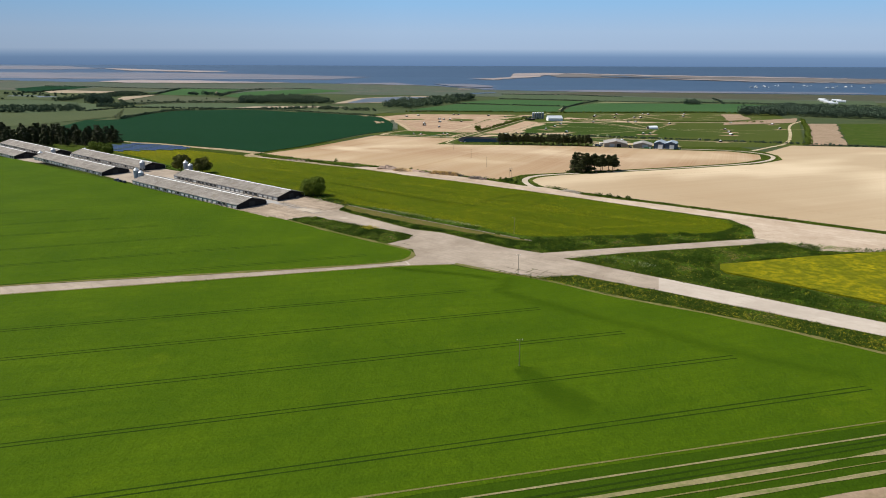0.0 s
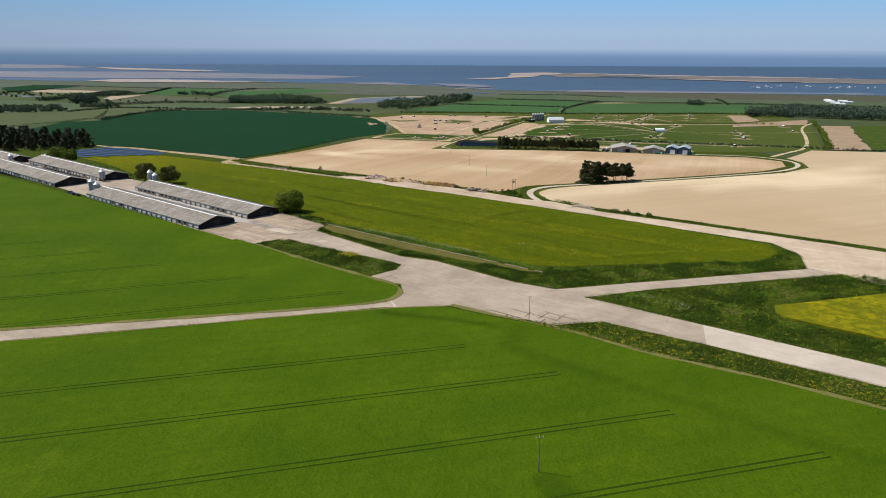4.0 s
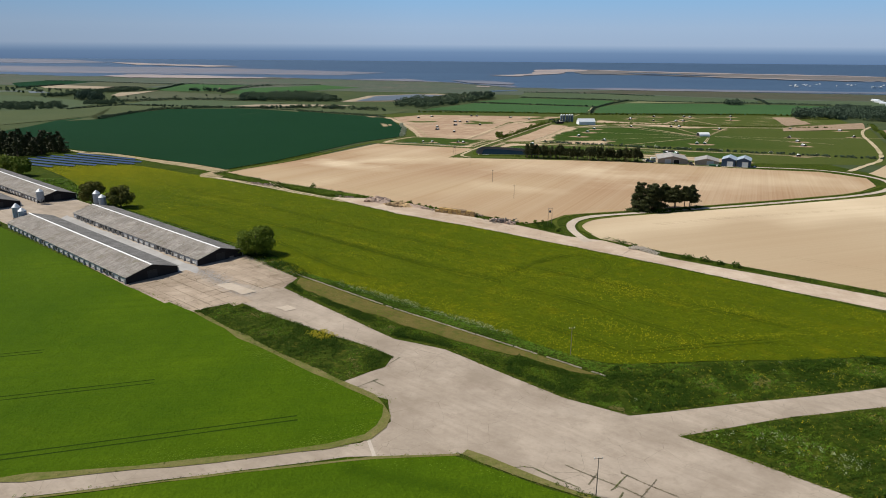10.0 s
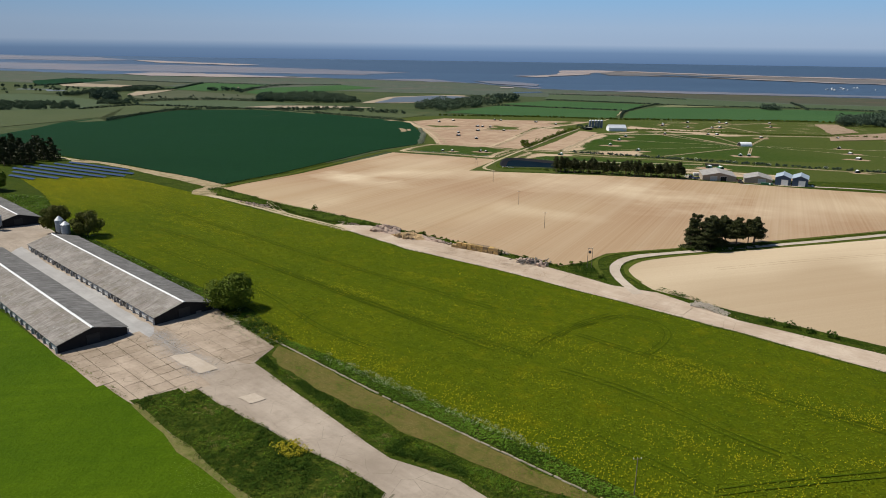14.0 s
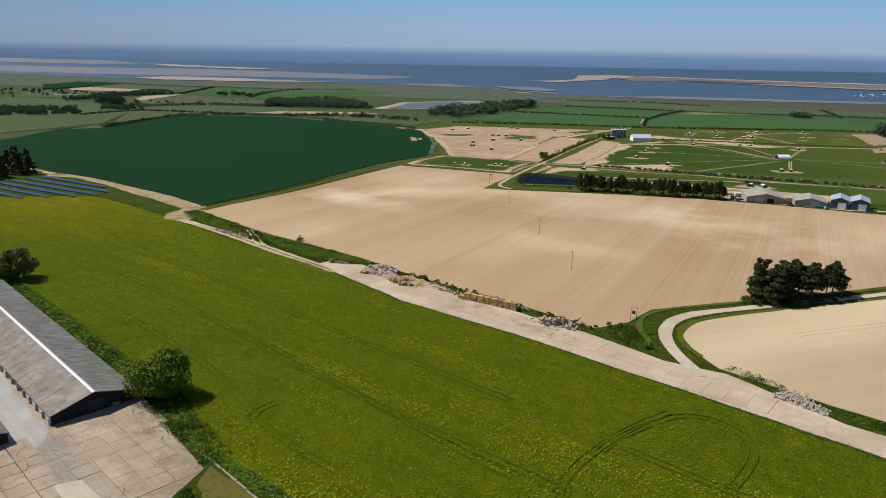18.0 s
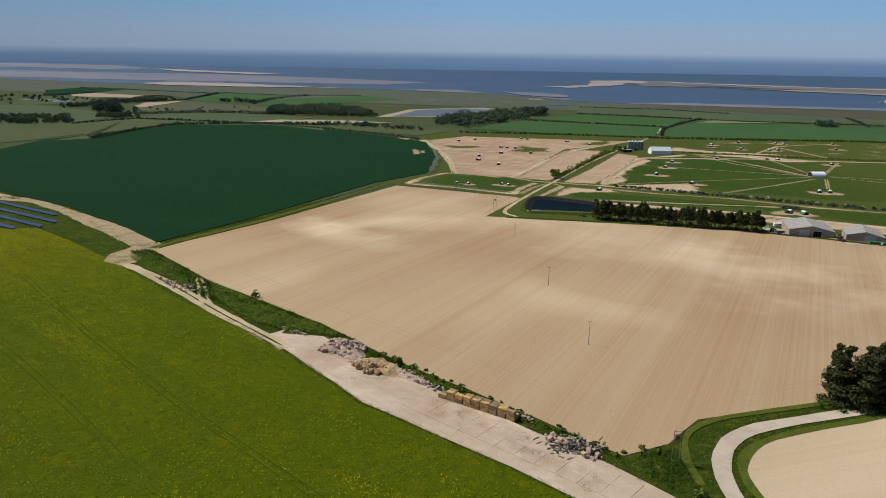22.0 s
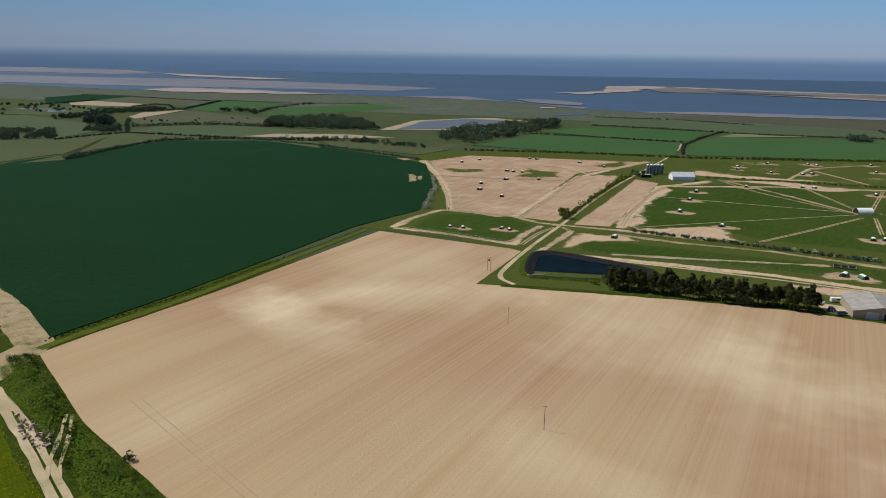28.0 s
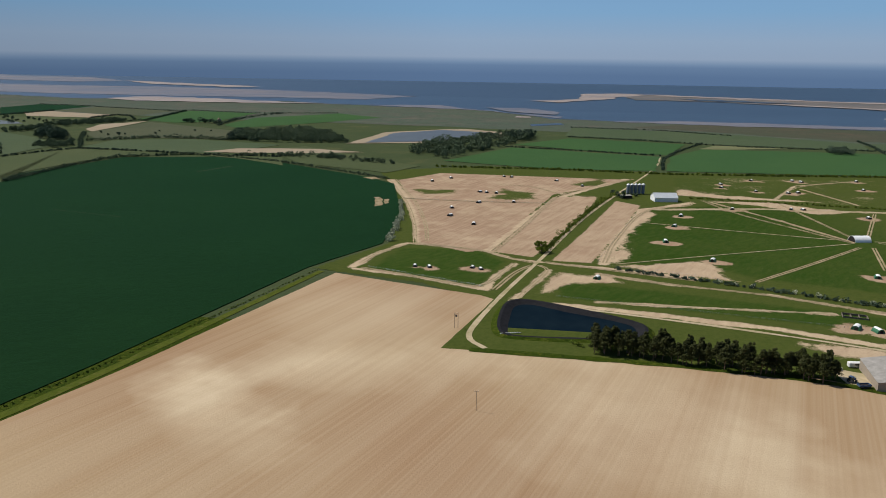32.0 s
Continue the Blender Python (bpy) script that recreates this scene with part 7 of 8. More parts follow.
sward("brambles", BANK, 40000, herb_dark, 0.34, 1.5, lambda x, y: max(0.0, 0.25 - 1.1 * noise.noise(Vector((x * 0.14, y * 0.14, 35)))) * (0.12 if abs((x + 120) * 0.85 + (y - 788) * 0.53) < 4 else 1.0), 89, "dark green brambles on the bank", "scrub", lift=0.1)


def fringe(line, count, wide, seed, label="ragged grass and dirt along the concrete edge"):
    """Ragged herbage along an edge."""
    rr = random.Random(seed)
    spots = along(line, max(0.2, sum((Vector(b) - Vector(a)).length for a, b in zip(line, line[1:])) / count), wide, seed, 0.1)
    low = [p for p in spots if noise.noise(Vector((p[0] / 5, p[1] / 5, seed))) > -0.15]
    cut = int(len(low) * 0.6)
    rr.shuffle(low)
    tufts("edge_grass", low[:cut], herb_green, 0.08, 0.4, 6, seed, label, lift=0.1)
    tufts("edge_grass", low[cut:], herb_dry, 0.06, 0.3, 6, seed + 1, "dry straw-coloured grass along the concrete edge", lift=0.1)


fringe([(-600, 317), (-160, 450.6), (-40, 480.8), (-14, 489), (-9.5, 498), (-12, 507.5), (-24, 515.5)], 1500, 0.9, 301)
fringe([(-24, 515.5), (-51, 536.4), (-78, 559.4), (-113, 583.4)], 500, 0.8, 302)
fringe([(-600, 307.4), (-154, 441.3), (-16, 483), (7, 486.2), (22, 477.6), (40, 470.4)], 1300, 0.6, 303)
fringe([(40, 471), (56, 473.6), (83, 456.6), (142, 415.6), (210, 364)], 900, 0.7, 304)
fringe([(54, 497), (86, 473.4), (148, 428.4), (200, 390)], 800, 0.7, 305)
fringe([(54, 497), (82, 506.6), (158, 527.6)], 500, 0.6, 306)
fringe([(45, 505.4), (70, 512.4), (147, 534.4), (153, 555), (146, 572)], 700, 0.6, 307)
fringe([(-58, 585), (-14, 544.4), (1, 538.4), (31, 512.4), (45, 505)], 600, 0.6, 308)
fringe([(-14, 526), (-13, 532), (-23, 540), (-37, 548), (-69, 570)], 400, 0.7, 309)
fringe([(-124, 777), (-77, 742.6), (-34, 700.6), (11, 672.6), (49, 645.6), (80, 623.6), (115, 596.6), (147, 573)], 1500, 0.7, 310)
fringe([(-30, 722), (4, 698), (27, 682), (47, 665), (62, 659), (83, 635), (120, 611), (213, 546)], 1400, 0.9, 311)
fringe([(-56, 597), (-85, 622), (-187, 699)], 500, 0.7, 312)
fringe([(47.4, 676), (47.6, 690), (55, 703), (73, 711.6), (130, 738), (174, 761), (244, 801)], 900, 0.9, 313)
fringe([(56, 664), (53.4, 676), (53.8, 687.4), (61, 698), (78, 707), (131, 732.6), (175, 755), (246.4, 795)], 900, 0.9, 314)
weed_brown = leaf_material("brown_joint_weeds", H(0.15, 0.115, 0.07), H(0.20, 0.155, 0.09), H(0.09, 0.085, 0.045), 0.9)
for n, line in enumerate([[(13.6, 482.6), (16.1, 481.6), (21.1, 482.8), (23.5, 480.9), (25.8, 479.2), (30.4, 476.1)], [(28.4, 483.6), (32.1, 480.9), (35.5, 478.7), (39.3, 476.2), (42.6, 473.4)], [(34.3, 481.2), (32.0, 477.3)], [(40.1, 481.2), (36.7, 476.5), (36.0, 475.8)], [(45.5, 480.0), (41.1, 473.7)], [(39.0, 481.9), (42.7, 478.7), (48.4, 474.6)], [(38.3, 475.5), (36.4, 471.9)], [(30.8, 474.5), (36.0, 472.3)]]):
    tufts("joint_weeds", along(line, 0.3, 0.2, 400 + n, 0.45), weed_brown if n % 3 else herb_green, 0.04, 0.14, 5, 400 + n, "low weeds in the broken joints", "weeds", lift=0.12)
kerb = empty("kerb", 0, 0, 0, 0, "broken pale concrete kerb along the grass strip", "kerb", "", "structure")
kerb_line = [Vector(p) for p in ((-57, 600), (-17.3, 568.3), (13, 546.4), (42, 525.2))]
rr = random.Random(31)
bm = bmesh.new()
box_into(bm, 0, 0, 0.02, 1.0, 0.5, 0.34, bevel=0.05)
old_kerb = plain_material("weathered_kerb", H(0.32, 0.275, 0.205), H(0.20, 0.18, 0.115), 1.2, 0.95)
kerb_mesh = bpy.data.meshes.new("kerb_stone")
bm.to_mesh(kerb_mesh)
bm.free()
kerb_mesh.materials.append(old_kerb)
for a, b in zip(kerb_line, kerb_line[1:]):
    gone = 0.0
    while gone < (b - a).length - 1.0:
        size = rr.uniform(0.9, 2.6)
        p = a.lerp(b, (gone + size / 2) / (b - a).length)
        if rr.random() > 0.06:
            stone = new("kerb_stone", kerb_mesh)
            stone.matrix_basis = Matrix.Translation((p.x + rr.uniform(-0.1, 0.1), p.y + rr.uniform(-0.1, 0.1), zt(p.y) + 0.08)) @ Matrix.Rotation(math.atan2(b.y - a.y, b.x - a.x) + rr.uniform(-0.05, 0.05), 4, "Z") @ Euler((rr.uniform(-0.08, 0.08), rr.uniform(-0.02, 0.02), 0)).to_matrix().to_4x4() @ Matrix.Diagonal((size, rr.uniform(0.7, 1.1), 1, 1))
            stone.parent = kerb
        gone += size + rr.uniform(0.03, 0.3)

# ---- hedges and woods ----
thicket("hedge", along([(-181, 858), (-165, 925), (-120, 1113)], 2.2, 0.8, 3, 0.1), hedge_leaves, (0.4, 0.9), 26, 0.5, 3, "low green growth between fields", "hedge", 0.8)
thicket("hedge", along([(-178, 846), (-122, 794), (-66, 752)], 3.0, 2.5, 4), hedge_leaves, (0.5, 1.5), 60, 0.55, 4, "bushy green hedge bank along the track", "hedge", 0.9)
thicket("hedge", along([(-60, 752), (-28, 727), (6, 701), (28, 685), (40, 690)], 2.6, 1.6, 5), hedge_leaves, (0.5, 1.2), 50, 0.5, 5, "low green hedge bank behind the bales", "hedge", 0.9)
thicket("bushes", [(-96, 783), (-30, 727), (44, 672)], hedge_leaves, (2.2, 3.2), 160, 0.5, 6, "dark bushes in the hedge bank", "bush", 0.8)
thicket("bushes", [(92, 633), (97, 630), (102, 626), (107, 623)], herb_dark, (1.2, 2.0), 120, 0.5, 7, "dense green bushes at the track edge", "bush", 1.4)
thicket("undergrowth", along([(36, 1000), (90, 990), (145, 974)], 2.5, 2.5, 8), hedge_leaves, (1.2, 2.4), 50, 0.6, 8, "green bramble under the shelter belt", "scrub", 1.0)
thicket("undergrowth", along([(83, 717), (98, 717), (126, 735)], 2.2, 1.5, 9), herb_dark, (1.0, 1.8), 50, 0.5, 9, "dark undergrowth beneath the pines", "scrub", 1.0)
thicket("hedge", along([(73, 1150), (142, 1122), (198, 1096), (330, 1044), (456, 985), (700, 905)], 2.6, 1.6, 10, 0.05), hazed_dark, (1.4, 3.0), 45, 0.9, 10, "uneven green hedge along the track", "hedge", 0.8)
thicket("blossom_hedge", along([(80, 1149), (142, 1124), (198, 1098), (330, 1046)], 11, 1.0, 11, 0.2), blossom, (1.8, 3.2), 50, 0.8, 11, "white flowering hawthorn in the hedge", "hedge", 0.8)
thicket("blossom_hedge", along([(-92, 1208), (-100, 1290), (-108, 1350), (-118, 1400)], 8, 1.5, 12), blossom, (3.5, 6.5), 90, 1.0, 12, "white flowering hawthorn bushes", "hedge", 0.6)
thicket("hedge", along([(27, 1196), (53, 1308), (94, 1457), (116, 1500)], 5, 1.0, 13, 0.2), hedge_leaves, (2.0, 5.5), 70, 1.0, 13, "green hedge beside the farm track", "hedge", 0.7)
thicket("hedge", along([(191, 1491), (294, 1476), (383, 1460), (520, 1450)], 3.5, 1.0, 15, 0.1), hedge_leaves, (1.2, 2.6), 34, 1.1, 15, "green hedge between pig pastures", "hedge", 0.8)
broad_tree("corner_tree", 24, 1192, 9, 5.5, tree_leaves, 900, 0.9, 10, 31, 0.1, label="green bush tree at the track junction", category="tree")
thicket("farm_trees", [(112, 1480), (116, 1470), (124, 1485), (133, 1492), (120, 1500), (108, 1500)], hazed_dark, (6, 9), 160, 1.0, 17, "dark evergreen trees by the grain store", "trees", 0.45)
thicket("hedge", along([(-500, 1765), (-358, 1705), (-216, 1608), (-160, 1560)], 4.5, 2.0, 18), hazed_leaves, (1.8, 4.2), 40, 1.4, 18, "green hedge along the dark field", "hedge", 0.8)
W = thicket


def far_field(pts, mat, label, name="far_field", lift=0.6, step=25):
    patch(name, pts, mat, lift, edge=3, step=step, label=label, category="field")


def far_hedge(pts, seed, leaves, size=(2.2, 4.5), label="uneven far hedge between fields", gap=4.5, drop=0.06):
    W("far_hedge", along(pts, gap, 1.6, seed, drop), leaves, size, 36, 2.0, seed, label, "hedge", 0.75)


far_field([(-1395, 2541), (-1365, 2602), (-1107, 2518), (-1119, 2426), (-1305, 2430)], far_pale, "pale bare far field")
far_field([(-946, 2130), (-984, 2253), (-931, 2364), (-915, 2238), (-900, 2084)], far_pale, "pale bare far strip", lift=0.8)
far_field([(-985, 2402), (-1005, 2734), (-777, 2688), (-772, 2387), (-851, 2343)], hazed_green, "green far arable field")
far_field([(-714, 2312), (-719, 2539), (-549, 2750), (-400, 2640), (-523, 2422), (-651, 2248)], hazed_green, "green far arable field")
far_field([(-894, 2057), (-915, 2346), (-623, 2180), (-568, 2003), (-724, 1999), (-794, 1933)], hazed_brown, "brownish green far field")
far_field([(-748, 1813), (-765, 1941), (-642, 1992), (-439, 1939), (-490, 1786), (-597, 1783)], hazed_dull, "dull green far pasture")
far_field([(-1150, 1150), (-680, 1180), (-650, 1400), (-630, 1700), (-640, 1790), (-760, 1795), (-800, 1690), (-870, 1600), (-1100, 1650)], hazed_olive, "wide olive far pasture", lift=0.5)
far_field([(-595, 1431), (-772, 1655), (-738, 1784), (-594, 1777), (-505, 1757), (-374, 1763), (-339, 1665), (-418, 1720), (-520, 1765), (-614, 1706), (-636, 1640), (-629, 1467), (-618, 1390)], hazed_olive, "olive far pasture")
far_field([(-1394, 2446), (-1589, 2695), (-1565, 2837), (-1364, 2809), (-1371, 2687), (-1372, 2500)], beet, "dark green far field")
far_field([(-1359, 2625), (-1333, 2787), (-1038, 2707), (-1058, 2506)], hazed_brown, "brownish far field")
far_field([(-1100, 1700), (-1300, 2000), (-1180, 2100), (-900, 1930), (-800, 1800), (-790, 1690), (-860, 1600)], hazed_dull, "dull green far pasture")
far_field([(-1250, 2100), (-1400, 2400), (-1120, 2410), (-1060, 2240), (-1090, 2120)], hazed_olive, "olive far meadow by a pool")
far_field([(-432, 1860), (-390, 1931), (-146, 1700), (-180, 1625), (-330, 1700)], hazed_olive, "olive far pasture")
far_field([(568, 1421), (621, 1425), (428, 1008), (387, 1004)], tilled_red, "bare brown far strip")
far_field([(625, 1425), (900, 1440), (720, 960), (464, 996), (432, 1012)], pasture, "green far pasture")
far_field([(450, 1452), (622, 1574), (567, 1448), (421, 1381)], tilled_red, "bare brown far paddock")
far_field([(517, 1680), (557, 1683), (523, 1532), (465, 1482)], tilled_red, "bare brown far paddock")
far_field([(-16, 2053), (92, 2201), (318, 2139), (248, 1947), (128, 1974)], hazed_green, "bright green arable field")
far_field([(-120, 1775), (-21, 1999), (230, 1916), (194, 1729), (53, 1718)], hazed_green, "bright green arable field")
far_field([(208, 1733), (250, 1921), (329, 2054), (651, 2055), (1000, 1950), (800, 1690), (509, 1745)], hazed_green, "wide green arable field")
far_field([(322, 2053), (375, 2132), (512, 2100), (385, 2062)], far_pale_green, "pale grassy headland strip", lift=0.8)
far_field([(86, 2250), (113, 2464), (424, 2410), (690, 2249), (647, 2114), (365, 2151)], hazed_dull, "dull green far grazing")
far_field([(699, 2250), (1100, 2200), (1000, 1990), (660, 2090)], hazed_dull, "dull green far grazing")
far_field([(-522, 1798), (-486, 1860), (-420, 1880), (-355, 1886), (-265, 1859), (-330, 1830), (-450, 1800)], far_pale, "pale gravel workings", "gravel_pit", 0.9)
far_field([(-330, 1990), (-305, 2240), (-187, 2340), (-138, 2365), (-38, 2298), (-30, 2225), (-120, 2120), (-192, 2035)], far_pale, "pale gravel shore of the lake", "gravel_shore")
far_hedge([(-776, 1660), (-764, 1724), (-741, 1795), (-667, 1787), (-594, 1777), (-505, 1757), (-374, 1763)], 26, hazed_dark)
far_hedge([(-594, 1440), (-608, 1525), (-618, 1611), (-612, 1703), (-520, 1765)], 27, hazed_leaves, (3, 6))
far_hedge([(-810, 1906), (-765, 1950), (-724, 1999), (-639, 2008), (-556, 1996)], 28, hazed_leaves, (4, 8))
far_hedge([(-1069, 2227), (-1023, 2315), (-944, 2375), (-1004, 2716)], 29, hazed_dark, (3, 7))
far_hedge([(-719, 2297), (-745, 2472), (-731, 2606), (-706, 2708)], 30, hazed_dark, (4, 8), drop=0.3)
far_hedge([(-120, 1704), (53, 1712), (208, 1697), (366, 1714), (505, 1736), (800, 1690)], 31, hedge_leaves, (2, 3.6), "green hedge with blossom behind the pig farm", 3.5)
far_hedge([(-29, 2010), (114, 1971), (236, 1933)], 32, hazed_dark, (2, 3.5))
far_hedge([(93, 2235), (224, 2204), (329, 2156), (426, 2111), (649, 2102), (1000, 2000)], 33, hazed_dark, (2, 4))
far_hedge([(204, 1740), (232, 1890), (280, 2012), (353, 2162)], 34, hazed_dark, (2, 4))
far_hedge([(110, 2469), (310, 2446), (460, 2349)], 35, hazed_dark, (2, 4))
far_hedge([(700, 2290), (680, 2175), (645, 2042)], 36, hazed_dark, (3, 5))
far_hedge([(-1560, 2840), (-1364, 2815), (-1330, 2790), (-1038, 2712), (-1000, 2740), (-777, 2694), (-549, 2755)], 37, hazed_dark, (2, 4), "low dark far hedge", 6)
far_hedge([(-1119, 2424), (-1107, 2520), (-1058, 2504), (-985, 2400)], 38, hazed_dark, (3, 5))
far_hedge([(-1390, 2440), (-1370, 2500), (-1360, 2620)], 39, hazed_dark, (3, 6))
far_hedge([(-894, 2050), (-830, 1940), (-748, 1813)], 40, hazed_leaves, (3, 7))
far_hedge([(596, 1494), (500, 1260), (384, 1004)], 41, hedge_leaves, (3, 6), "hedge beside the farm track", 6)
W("far_wood", scattered([(-787, 1673), (-857, 1763), (-960, 1760), (-1000, 1640), (-900, 1600)], 130, 19), hazed_leaves, (7, 13), 70, 2.6, 19, "scrubby green far wood")
W("far_wood", scattered([(-906, 1926), (-967, 2010), (-903, 2005), (-848, 1919)], 34, 22), hazed_dark, (15, 22), 110, 2.8, 22, "tall round dark far trees")
W("far_wood", scattered([(-1036, 1990), (-1030, 2170), (-969, 2330), (-1018, 2392), (-1098, 2315), (-1082, 2122), (-1082, 2049)], 150, 23), hazed_leaves, (7, 12), 60, 2.8, 23, "long far belt of trees")
W("far_wood", scattered([(-870, 1830), (-820, 1900), (-760, 1830), (-790, 1790)], 40, 24), hazed_leaves, (5, 11), 60, 2.4, 24, "scrub and trees along a far hedge")
W("far_wood", [(-836, 2366), (-828, 2362), (-820, 2363), (-812, 2361), (-790, 2358), (-782, 2361), (-774, 2356), (-760, 2352), (-748, 2350), (-738, 2347)], hazed_dark, (9, 14), 110, 2.6, 25, "dark clump of far field trees", "trees", 0.7)
W("far_wood", scattered([(-560, 1995), (-605, 2138), (-547, 2110), (-524, 2190), (-463, 2226), (-372, 2094), (-330, 2000), (-435, 1982), (-512, 1985)], 300, 20), hazed_leaves, (9, 17), 80, 2.8, 20, "light green far broadleaf wood")
W("far_wood", scattered([(-560, 1995), (-600, 2130), (-560, 2100), (-530, 2010)], 40, 42), hazed_dark, (10, 15), 80, 2.8, 42, "dark end of the far wood")
W("far_wood", scattered([(-454, 1760), (-424, 1790), (-300, 1790), (-180, 1720), (-170, 1700), (-300, 1760), (-379, 1765)], 60, 43), hazed_leaves, (5, 10), 60, 2.0, 43, "far trees along the gravel workings")
W("far_wood", scattered([(-123, 1800), (-190, 1860), (-170, 2050), (-123, 2100), (-30, 2240), (21, 2250), (13, 2148), (-36, 2008)], 230, 21), hazed_leaves, (9, 17), 80, 2.6, 21, "far wood beside the lake")
W("far_wood", scattered([(-30, 2200), (21, 2250), (13, 2148), (-36, 2130)], 40, 44), hazed_dark, (14, 20), 90, 2.8, 44, "tall dark trees by the lake", "trees", 0.4)
W("far_wood", scattered([(536, 2063), (575, 2068), (590, 2020), (560, 2010)], 18, 45), hazed_dark, (10, 15), 110, 2.2, 45, "small dark far copse")
W("far_wood", scattered([(534, 1648), (625, 1640), (700, 1600), (770, 1540), (830, 1560), (900, 1740), (742, 1860), (600, 1760)], 260, 46), hazed_dark, (13, 20), 110, 2.6, 46, "dark wood behind the pastures")
W("far_wood", scattered([(925, 1780), (1300, 1650), (1350, 1720), (960, 1850)], 90, 47), hazed_dark, (9, 14), 80, 2.8, 47, "dark far belt of trees")
W("far_wood", scattered([(-1700, 1700), (-1150, 1620), (-1000, 1640), (-1050, 1800), (-1700, 1900)], 220, 48), hazed_leaves, (7, 13), 60, 3.2, 48, "scrubby far wood")
W("far_scrub", scattered([(-1900, 2000), (-1250, 2100), (-1100, 2300), (-1400, 2430), (-1900, 2500)], 160, 49), hazed_leaves, (4, 10), 50, 3.0, 49, "scattered far bushes and trees", "scrub")
W("far_scrub", scattered([(-640, 1990), (-900, 1960), (-950, 2060), (-640, 2190)], 18, 50), hazed_dark, (2, 5), 40, 2.0, 50, "few far bushes", "scrub")

# ---- lake, pools, boats ----
patch("lake", [(-300, 2010), (-280, 2222), (-190, 2320), (-60, 2275), (-60, 2230), (-110, 2140), (-192, 2060)], lake_water, 1.1, edge=4, step=20, label="grey-blue lake in old gravel workings", category="lake")
patch("pool", [(-1192, 2189), (-1162, 2220), (-1199, 2261), (-1254, 2267)], lake_water, 0.9, edge=4, step=20, label="small far pool", category="lake")
patch("pool", [(-1334, 2241), (-1262, 2251), (-1250, 2290), (-1330, 2280)], lake_water, 0.9, edge=4, step=20, label="small far pool", category="lake")
patch("hay_line", [(-424, 1572), (-405, 1643), (-403.4, 1642.6), (-422.4, 1571.6)], hazed_dull, 0.5, edge=0.6, step=5, label="thin pale gap line in the dark crop", category="crop mark")
ribbon("crop_line", [(-426, 1285), (-379, 1272), (-346, 1263)], 0.5, hazed_dull, 0.5, 0.6, "thin pale drilling gap in the dark crop", "crop mark")
for pts in ([(-198, 1572), (-186, 1580), (-176, 1566), (-184, 1556)], [(-151, 1420), (-145, 1424), (-133, 1376), (-139, 1366)], [(-139, 1410), (-135, 1414), (-129, 1388), (-133, 1382)]):
    patch("bare_patch", pts, sandy, 0.5, edge=2.0, step=3.0, label="pale bare patch in the dark crop", category="bare ground")
patch("sand_spot", [(-35, 2740), (14, 2740), (10, 2775), (-30, 2780)], sand, 1.5, edge=4, step=20, label="bright sand spot at the marsh edge", category="sand")
patch("creek", [(14, 2480), (95, 2550), (90, 2590), (10, 2530)], sea_water, 0.9, edge=4, step=15, label="tidal creek in the marsh", category="creek")
rng = random.Random(8)
boat_mat = white_paint
proto = empty("boat", 1038, 3112, 0.3, label="small white moored boat on the tidal water", category="boat", group="moored boats")
prism("hull", boat_mat, proto, [(-1.6, 1.8), (1.6, 1.8), (1.1, 0.2), (-1.1, 0.2)], 9.0)
prism("cabin", boat_mat, proto, [(-1.0, 1.8), (1.0, 1.8), (0.8, 3.2), (-0.8, 3.2)], 3.5).location = (0, 2.5, 0)
for i in range(26):
    copy_thing(proto, at(rng.uniform(1050, 1750), rng.uniform(2880, 3080), rng.uniform(0, 6), rng.uniform(1.0, 1.6), z=-46))
proto.location.z = -46
for i, (x, y) in enumerate(((985, 2240), (965, 2180), (950, 2120), (1010, 2200), (935, 2060), (1000, 2150))):
    barn("far_house", x, y, 0.3 + i * 0.2, 9, 22, 3, 5, white_paint, tin_grey, "pale far building on the marsh edge", category="house")
for x, y in ((-492, 2110), (-478, 2118), (-770, 2410)):
    barn("far_house", x, y, 0.5, 8, 12, 4.5, 7.5, brick, plain_material("tile_roof", H(0.26, 0.15, 0.10), H(0.2, 0.12, 0.09), 2), "far brick house among trees", category="house")

# ---- pieces of the concrete, last ----
apron_l = patch("apron", [(-113, 582.5), (-79, 559.5), (-64, 571), (-84, 591), (-97, 603)], concrete_dirty, 0.1, edge=0.2, label="cracked concrete apron before the shed", category="apron")
slabs([(-112.5, 583.5), (-79.5, 561), (-66, 571.5), (-86, 590), (-99, 602)], (-90, 580), RD, (4.6, 4.6), concrete_dirty, apron_l, 0.14, 0.06, 3)
apron_r = patch("apron", [(-97, 606), (-84, 623), (-56, 596), (-59, 584), (-84, 591)], concrete_dirty, 0.1, edge=0.2, label="cracked brown concrete apron beside the crop", category="apron")
slabs([(-95.5, 606), (-85, 621.5), (-57, 596), (-60, 585), (-84, 592.5)], (-77, 602), RD, (4.6, 4.6), concrete_dirty, apron_r, 0.14, 0.03, 4)
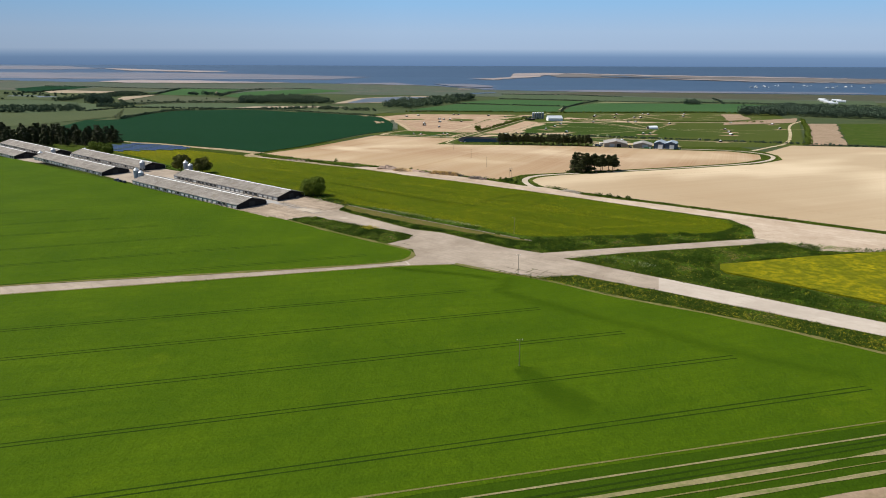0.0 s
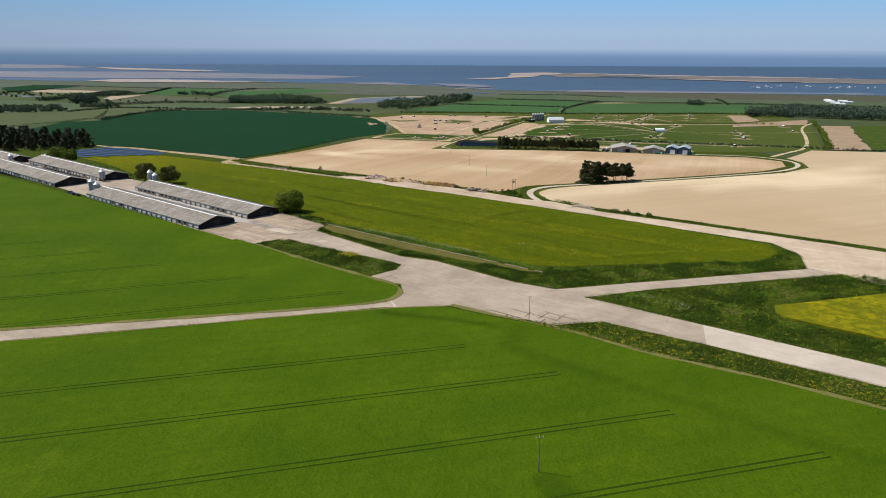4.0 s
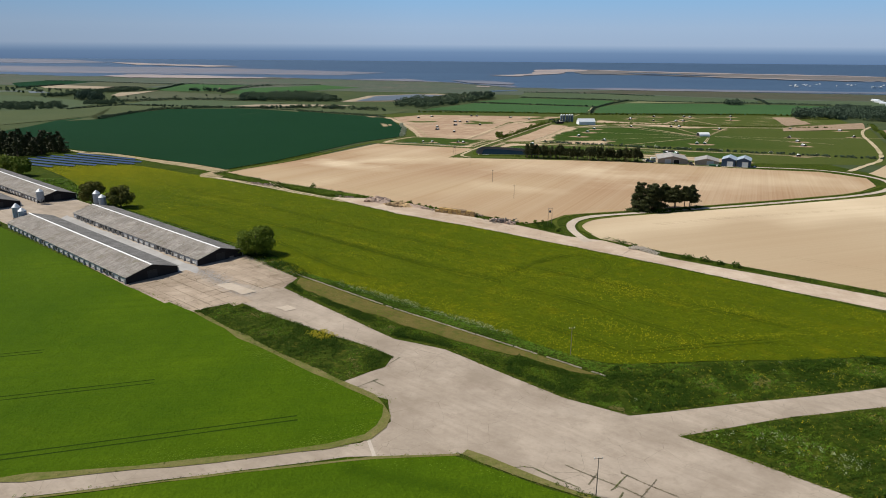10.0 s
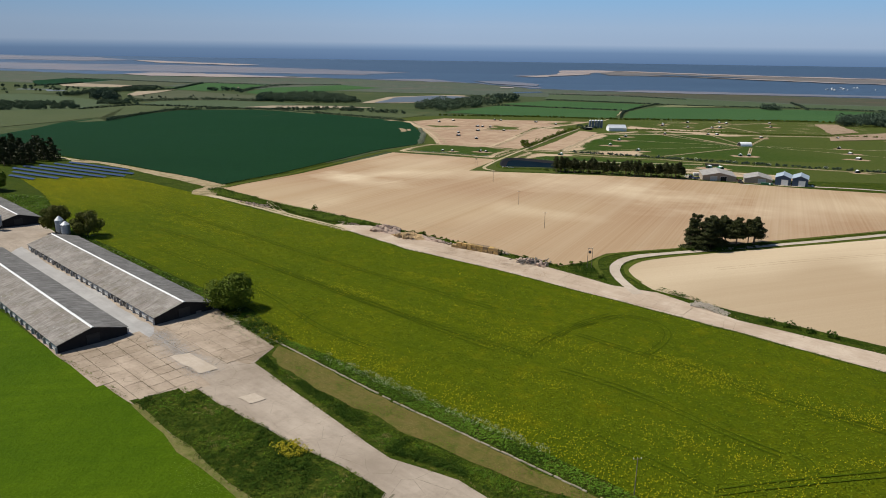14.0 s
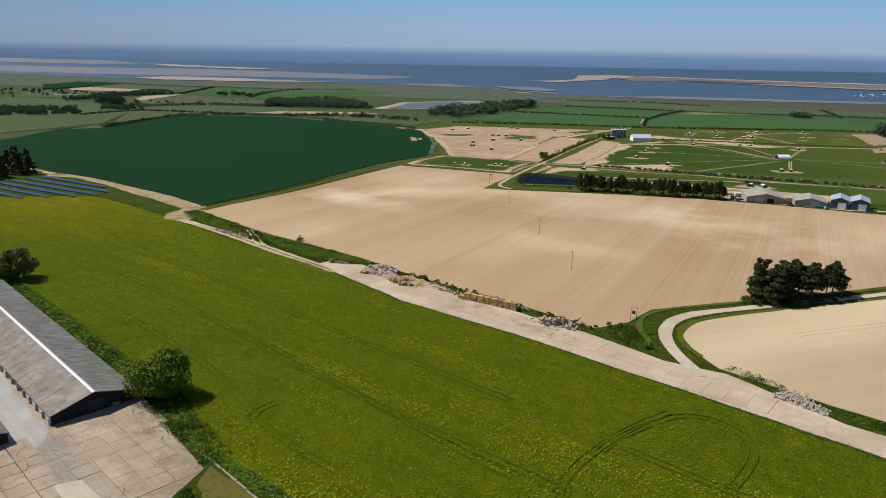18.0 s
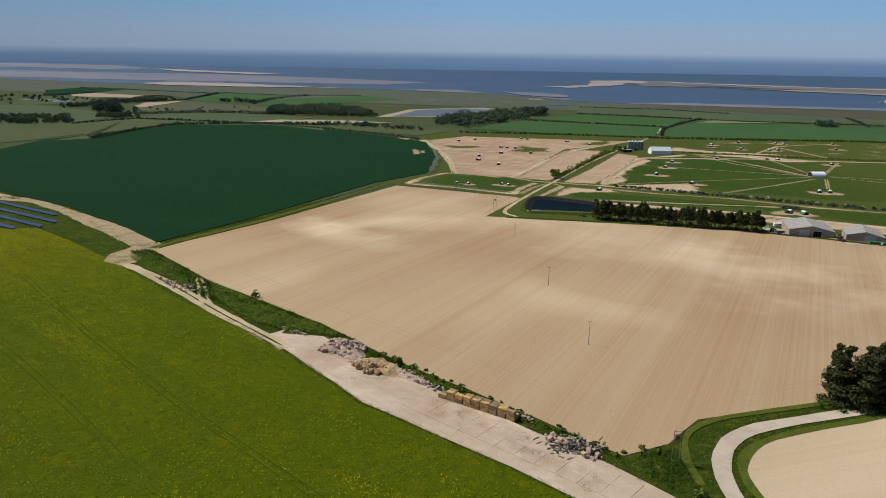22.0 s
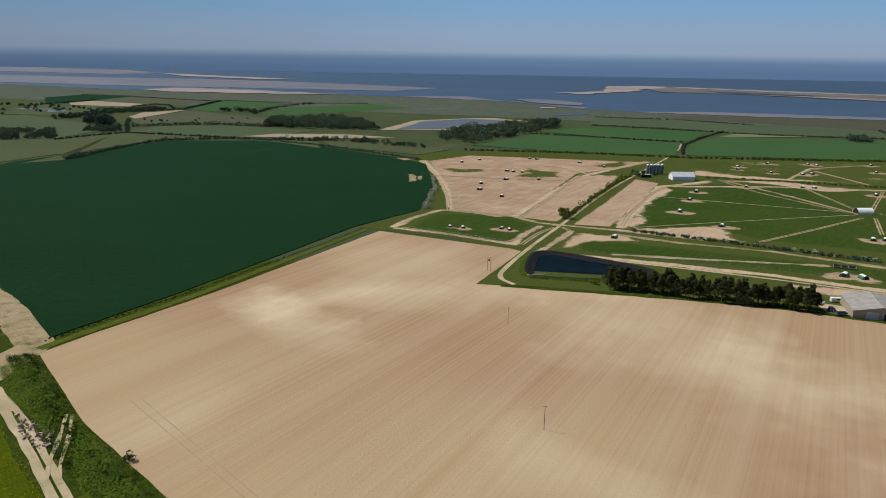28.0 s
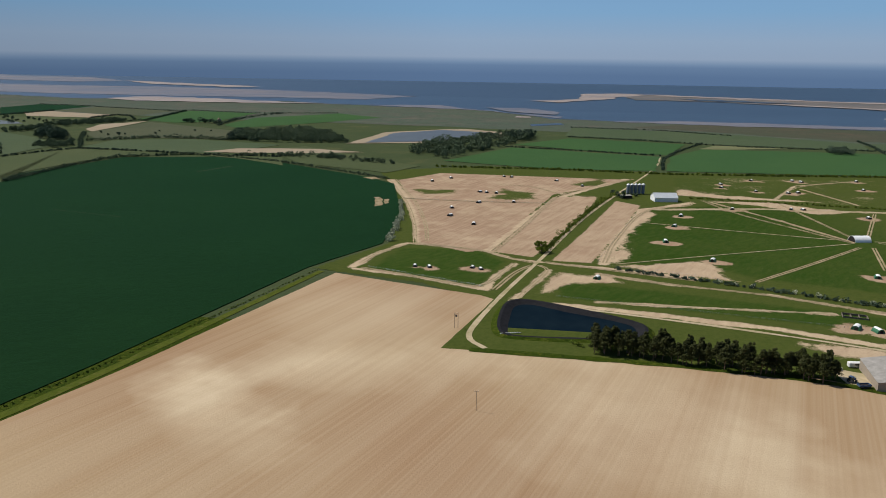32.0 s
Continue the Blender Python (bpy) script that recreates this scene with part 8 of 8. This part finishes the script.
for line in [[(13.6, 482.6), (16.1, 481.6), (21.1, 482.8), (23.5, 480.9), (25.8, 479.2), (30.4, 476.1)], [(28.4, 483.6), (32.1, 480.9), (35.5, 478.7), (39.3, 476.2), (42.6, 473.4)], [(34.3, 481.2), (32.0, 477.3)], [(40.1, 481.2), (36.7, 476.5), (36.0, 475.8)], [(45.5, 480.0), (41.1, 473.7)], [(39.0, 481.9), (42.7, 478.7), (48.4, 474.6)], [(38.3, 475.5), (36.4, 471.9)], [(30.8, 474.5), (36.0, 472.3)], [(9.7, 485.5), (11.7, 485.0), (12.3, 482.9)], [(-19.6, 513.7), (-14.9, 518.6)], [(-16.0, 517.6), (-12.9, 515.1)], [(-16.9, 513.9), (-19.6, 514.1)], [(-15.0, 524.4), (-11.0, 531.9)], [(-10.5, 503.4), (-9.4, 498.0), (-12.0, 495.2)]]:
    ribbon("open_joint", line, 0.3, joint, 0.12, 1.5, "broken concrete joint grown with brown weeds", "joint", rounds=1)
ribbon("white_line", [(-12.7, 490.6), (-9.9, 482.9)], 0.7, concrete_pale, 0.12, 0.4, "faded white stop line across the track", "road marking", rounds=0)
bays = patch("track_bays", [(-56, 733), (-34, 704), (11, 676), (49, 649), (62, 640), (76, 634), (60, 656), (46, 662), (26, 679), (3, 695), (-30, 718), (-50, 736)], bales_concrete, 0.09, edge=0.2, label="bays of the perimeter track with dirty joints", category="road")
slabs([(-54, 733), (-34, 705), (11, 677), (49, 650), (62, 641), (74, 636), (59, 655), (45, 661), (26, 678), (3, 694), (-30, 717), (-50, 734)], (0, 688), (0.835, -0.55), (5.4, 4.5), bales_concrete, bays, 0.13, 0.02, 6, filler=concrete_dirty)
patch("new_slab", [(83, 457), (87, 472.5), (118, 450), (148, 428), (190, 397), (184, 385), (142, 416), (113, 437.5)], concrete_pale, 0.1, edge=0.1, label="newer pale concrete roadway", category="road")
patch("white_slab", [(-82, 586), (-78, 589), (-66, 580), (-69.5, 576.5)], track_concrete, 0.24, edge=0.5, step=1.0, label="fresh pale concrete patch", category="road")
patch("white_slab", [(-55, 566), (-52, 568.5), (-48, 565.5), (-51, 563)], track_concrete, 0.2, edge=0.5, step=1.0, label="fresh pale concrete patch", category="road")
grey_gravel = concrete_material("grey_gravel", H(0.385, 0.37, 0.345), H(0.33, 0.32, 0.30), H(0.25, 0.235, 0.22), 0.0, 0.0)
patch("gravel_way", [(-96, 604.5), (-89.5, 588.5), (-190, 668), (-193, 682)], grey_gravel, 0.15, edge=0.9, step=1.5, label="grey gravel lane between the sheds", category="lane")
gravel_bits = leaf_material("loose_gravel_bits", H(0.37, 0.37, 0.36), H(0.34, 0.34, 0.335), H(0.31, 0.31, 0.30), 0.95)
sward("loose_gravel", [(-104, 612), (-64, 586), (-60, 572), (-72, 572), (-100, 592)], 110000, gravel_bits, 0.11, 0.003, lambda x, y: 0.55 * math.exp(-(close_to([(-92, 600), (-82, 590), (-74, 583), (-70, 579)], x, y) / 3.0) ** 2), 91, "blue-grey gravel spilled over the concrete", "gravel", lift=0.22)
sward("joint_weeds", [(-112.5, 583.5), (-79.5, 561), (-66, 571.5), (-86, 590), (-99, 602)], 90000, weed_brown, 0.12, 0.01, lambda x, y: (0.5 if min(abs(((x + 90) * RD.x + (y - 580) * RD.y) / 4.6 - 0.5 - round(((x + 90) * RD.x + (y - 580) * RD.y) / 4.6 - 0.5)), abs(((x + 90) * -RD.y + (y - 580) * RD.x) / 4.6 - 0.5 - round(((x + 90) * -RD.y + (y - 580) * RD.x) / 4.6 - 0.5))) < 0.035 else 0.004) * (0.5 + noise.noise(Vector((x * 0.12, y * 0.12, 40)))), 92, "brown weeds in the apron joints", "weeds", lift=0.21)
sward("spilled_soil", [(-95.5, 606), (-85, 621.5), (-57, 596), (-60, 585), (-84, 592.5)], 60000, weed_brown, 0.14, 0.008, lambda x, y: 0.5 * max(0, noise.noise(Vector((x * 0.22, y * 0.22, 44))) - 0.25), 93, "brown soil and dead weeds on the apron", "weeds", lift=0.21)
stain = leaf_material("spilled_straw_and_dirt", H(0.36, 0.26, 0.15), H(0.27, 0.19, 0.12), H(0.20, 0.14, 0.09), 0.95, 0.02)
sward("spilled_straw", [(-58, 733), (-34, 705), (11, 677), (40, 657), (44, 662), (26, 679), (3, 696), (-30, 720), (-52, 738)], 420000, stain, 0.085, 0.01, lambda x, y: np.clip(2.2 * lattice(x, y, 9, 61) * lattice(x, y, 2.6, 62) - 0.42, 0, 1) * 0.75 * np.clip(1.5 - close_many([(-50, 738), (-30, 721), (3, 697), (26, 680)], x, y) / 12, 0.25, 1), 94, "straw and dirt trodden over the concrete", "straw", lift=0.215, many=True)
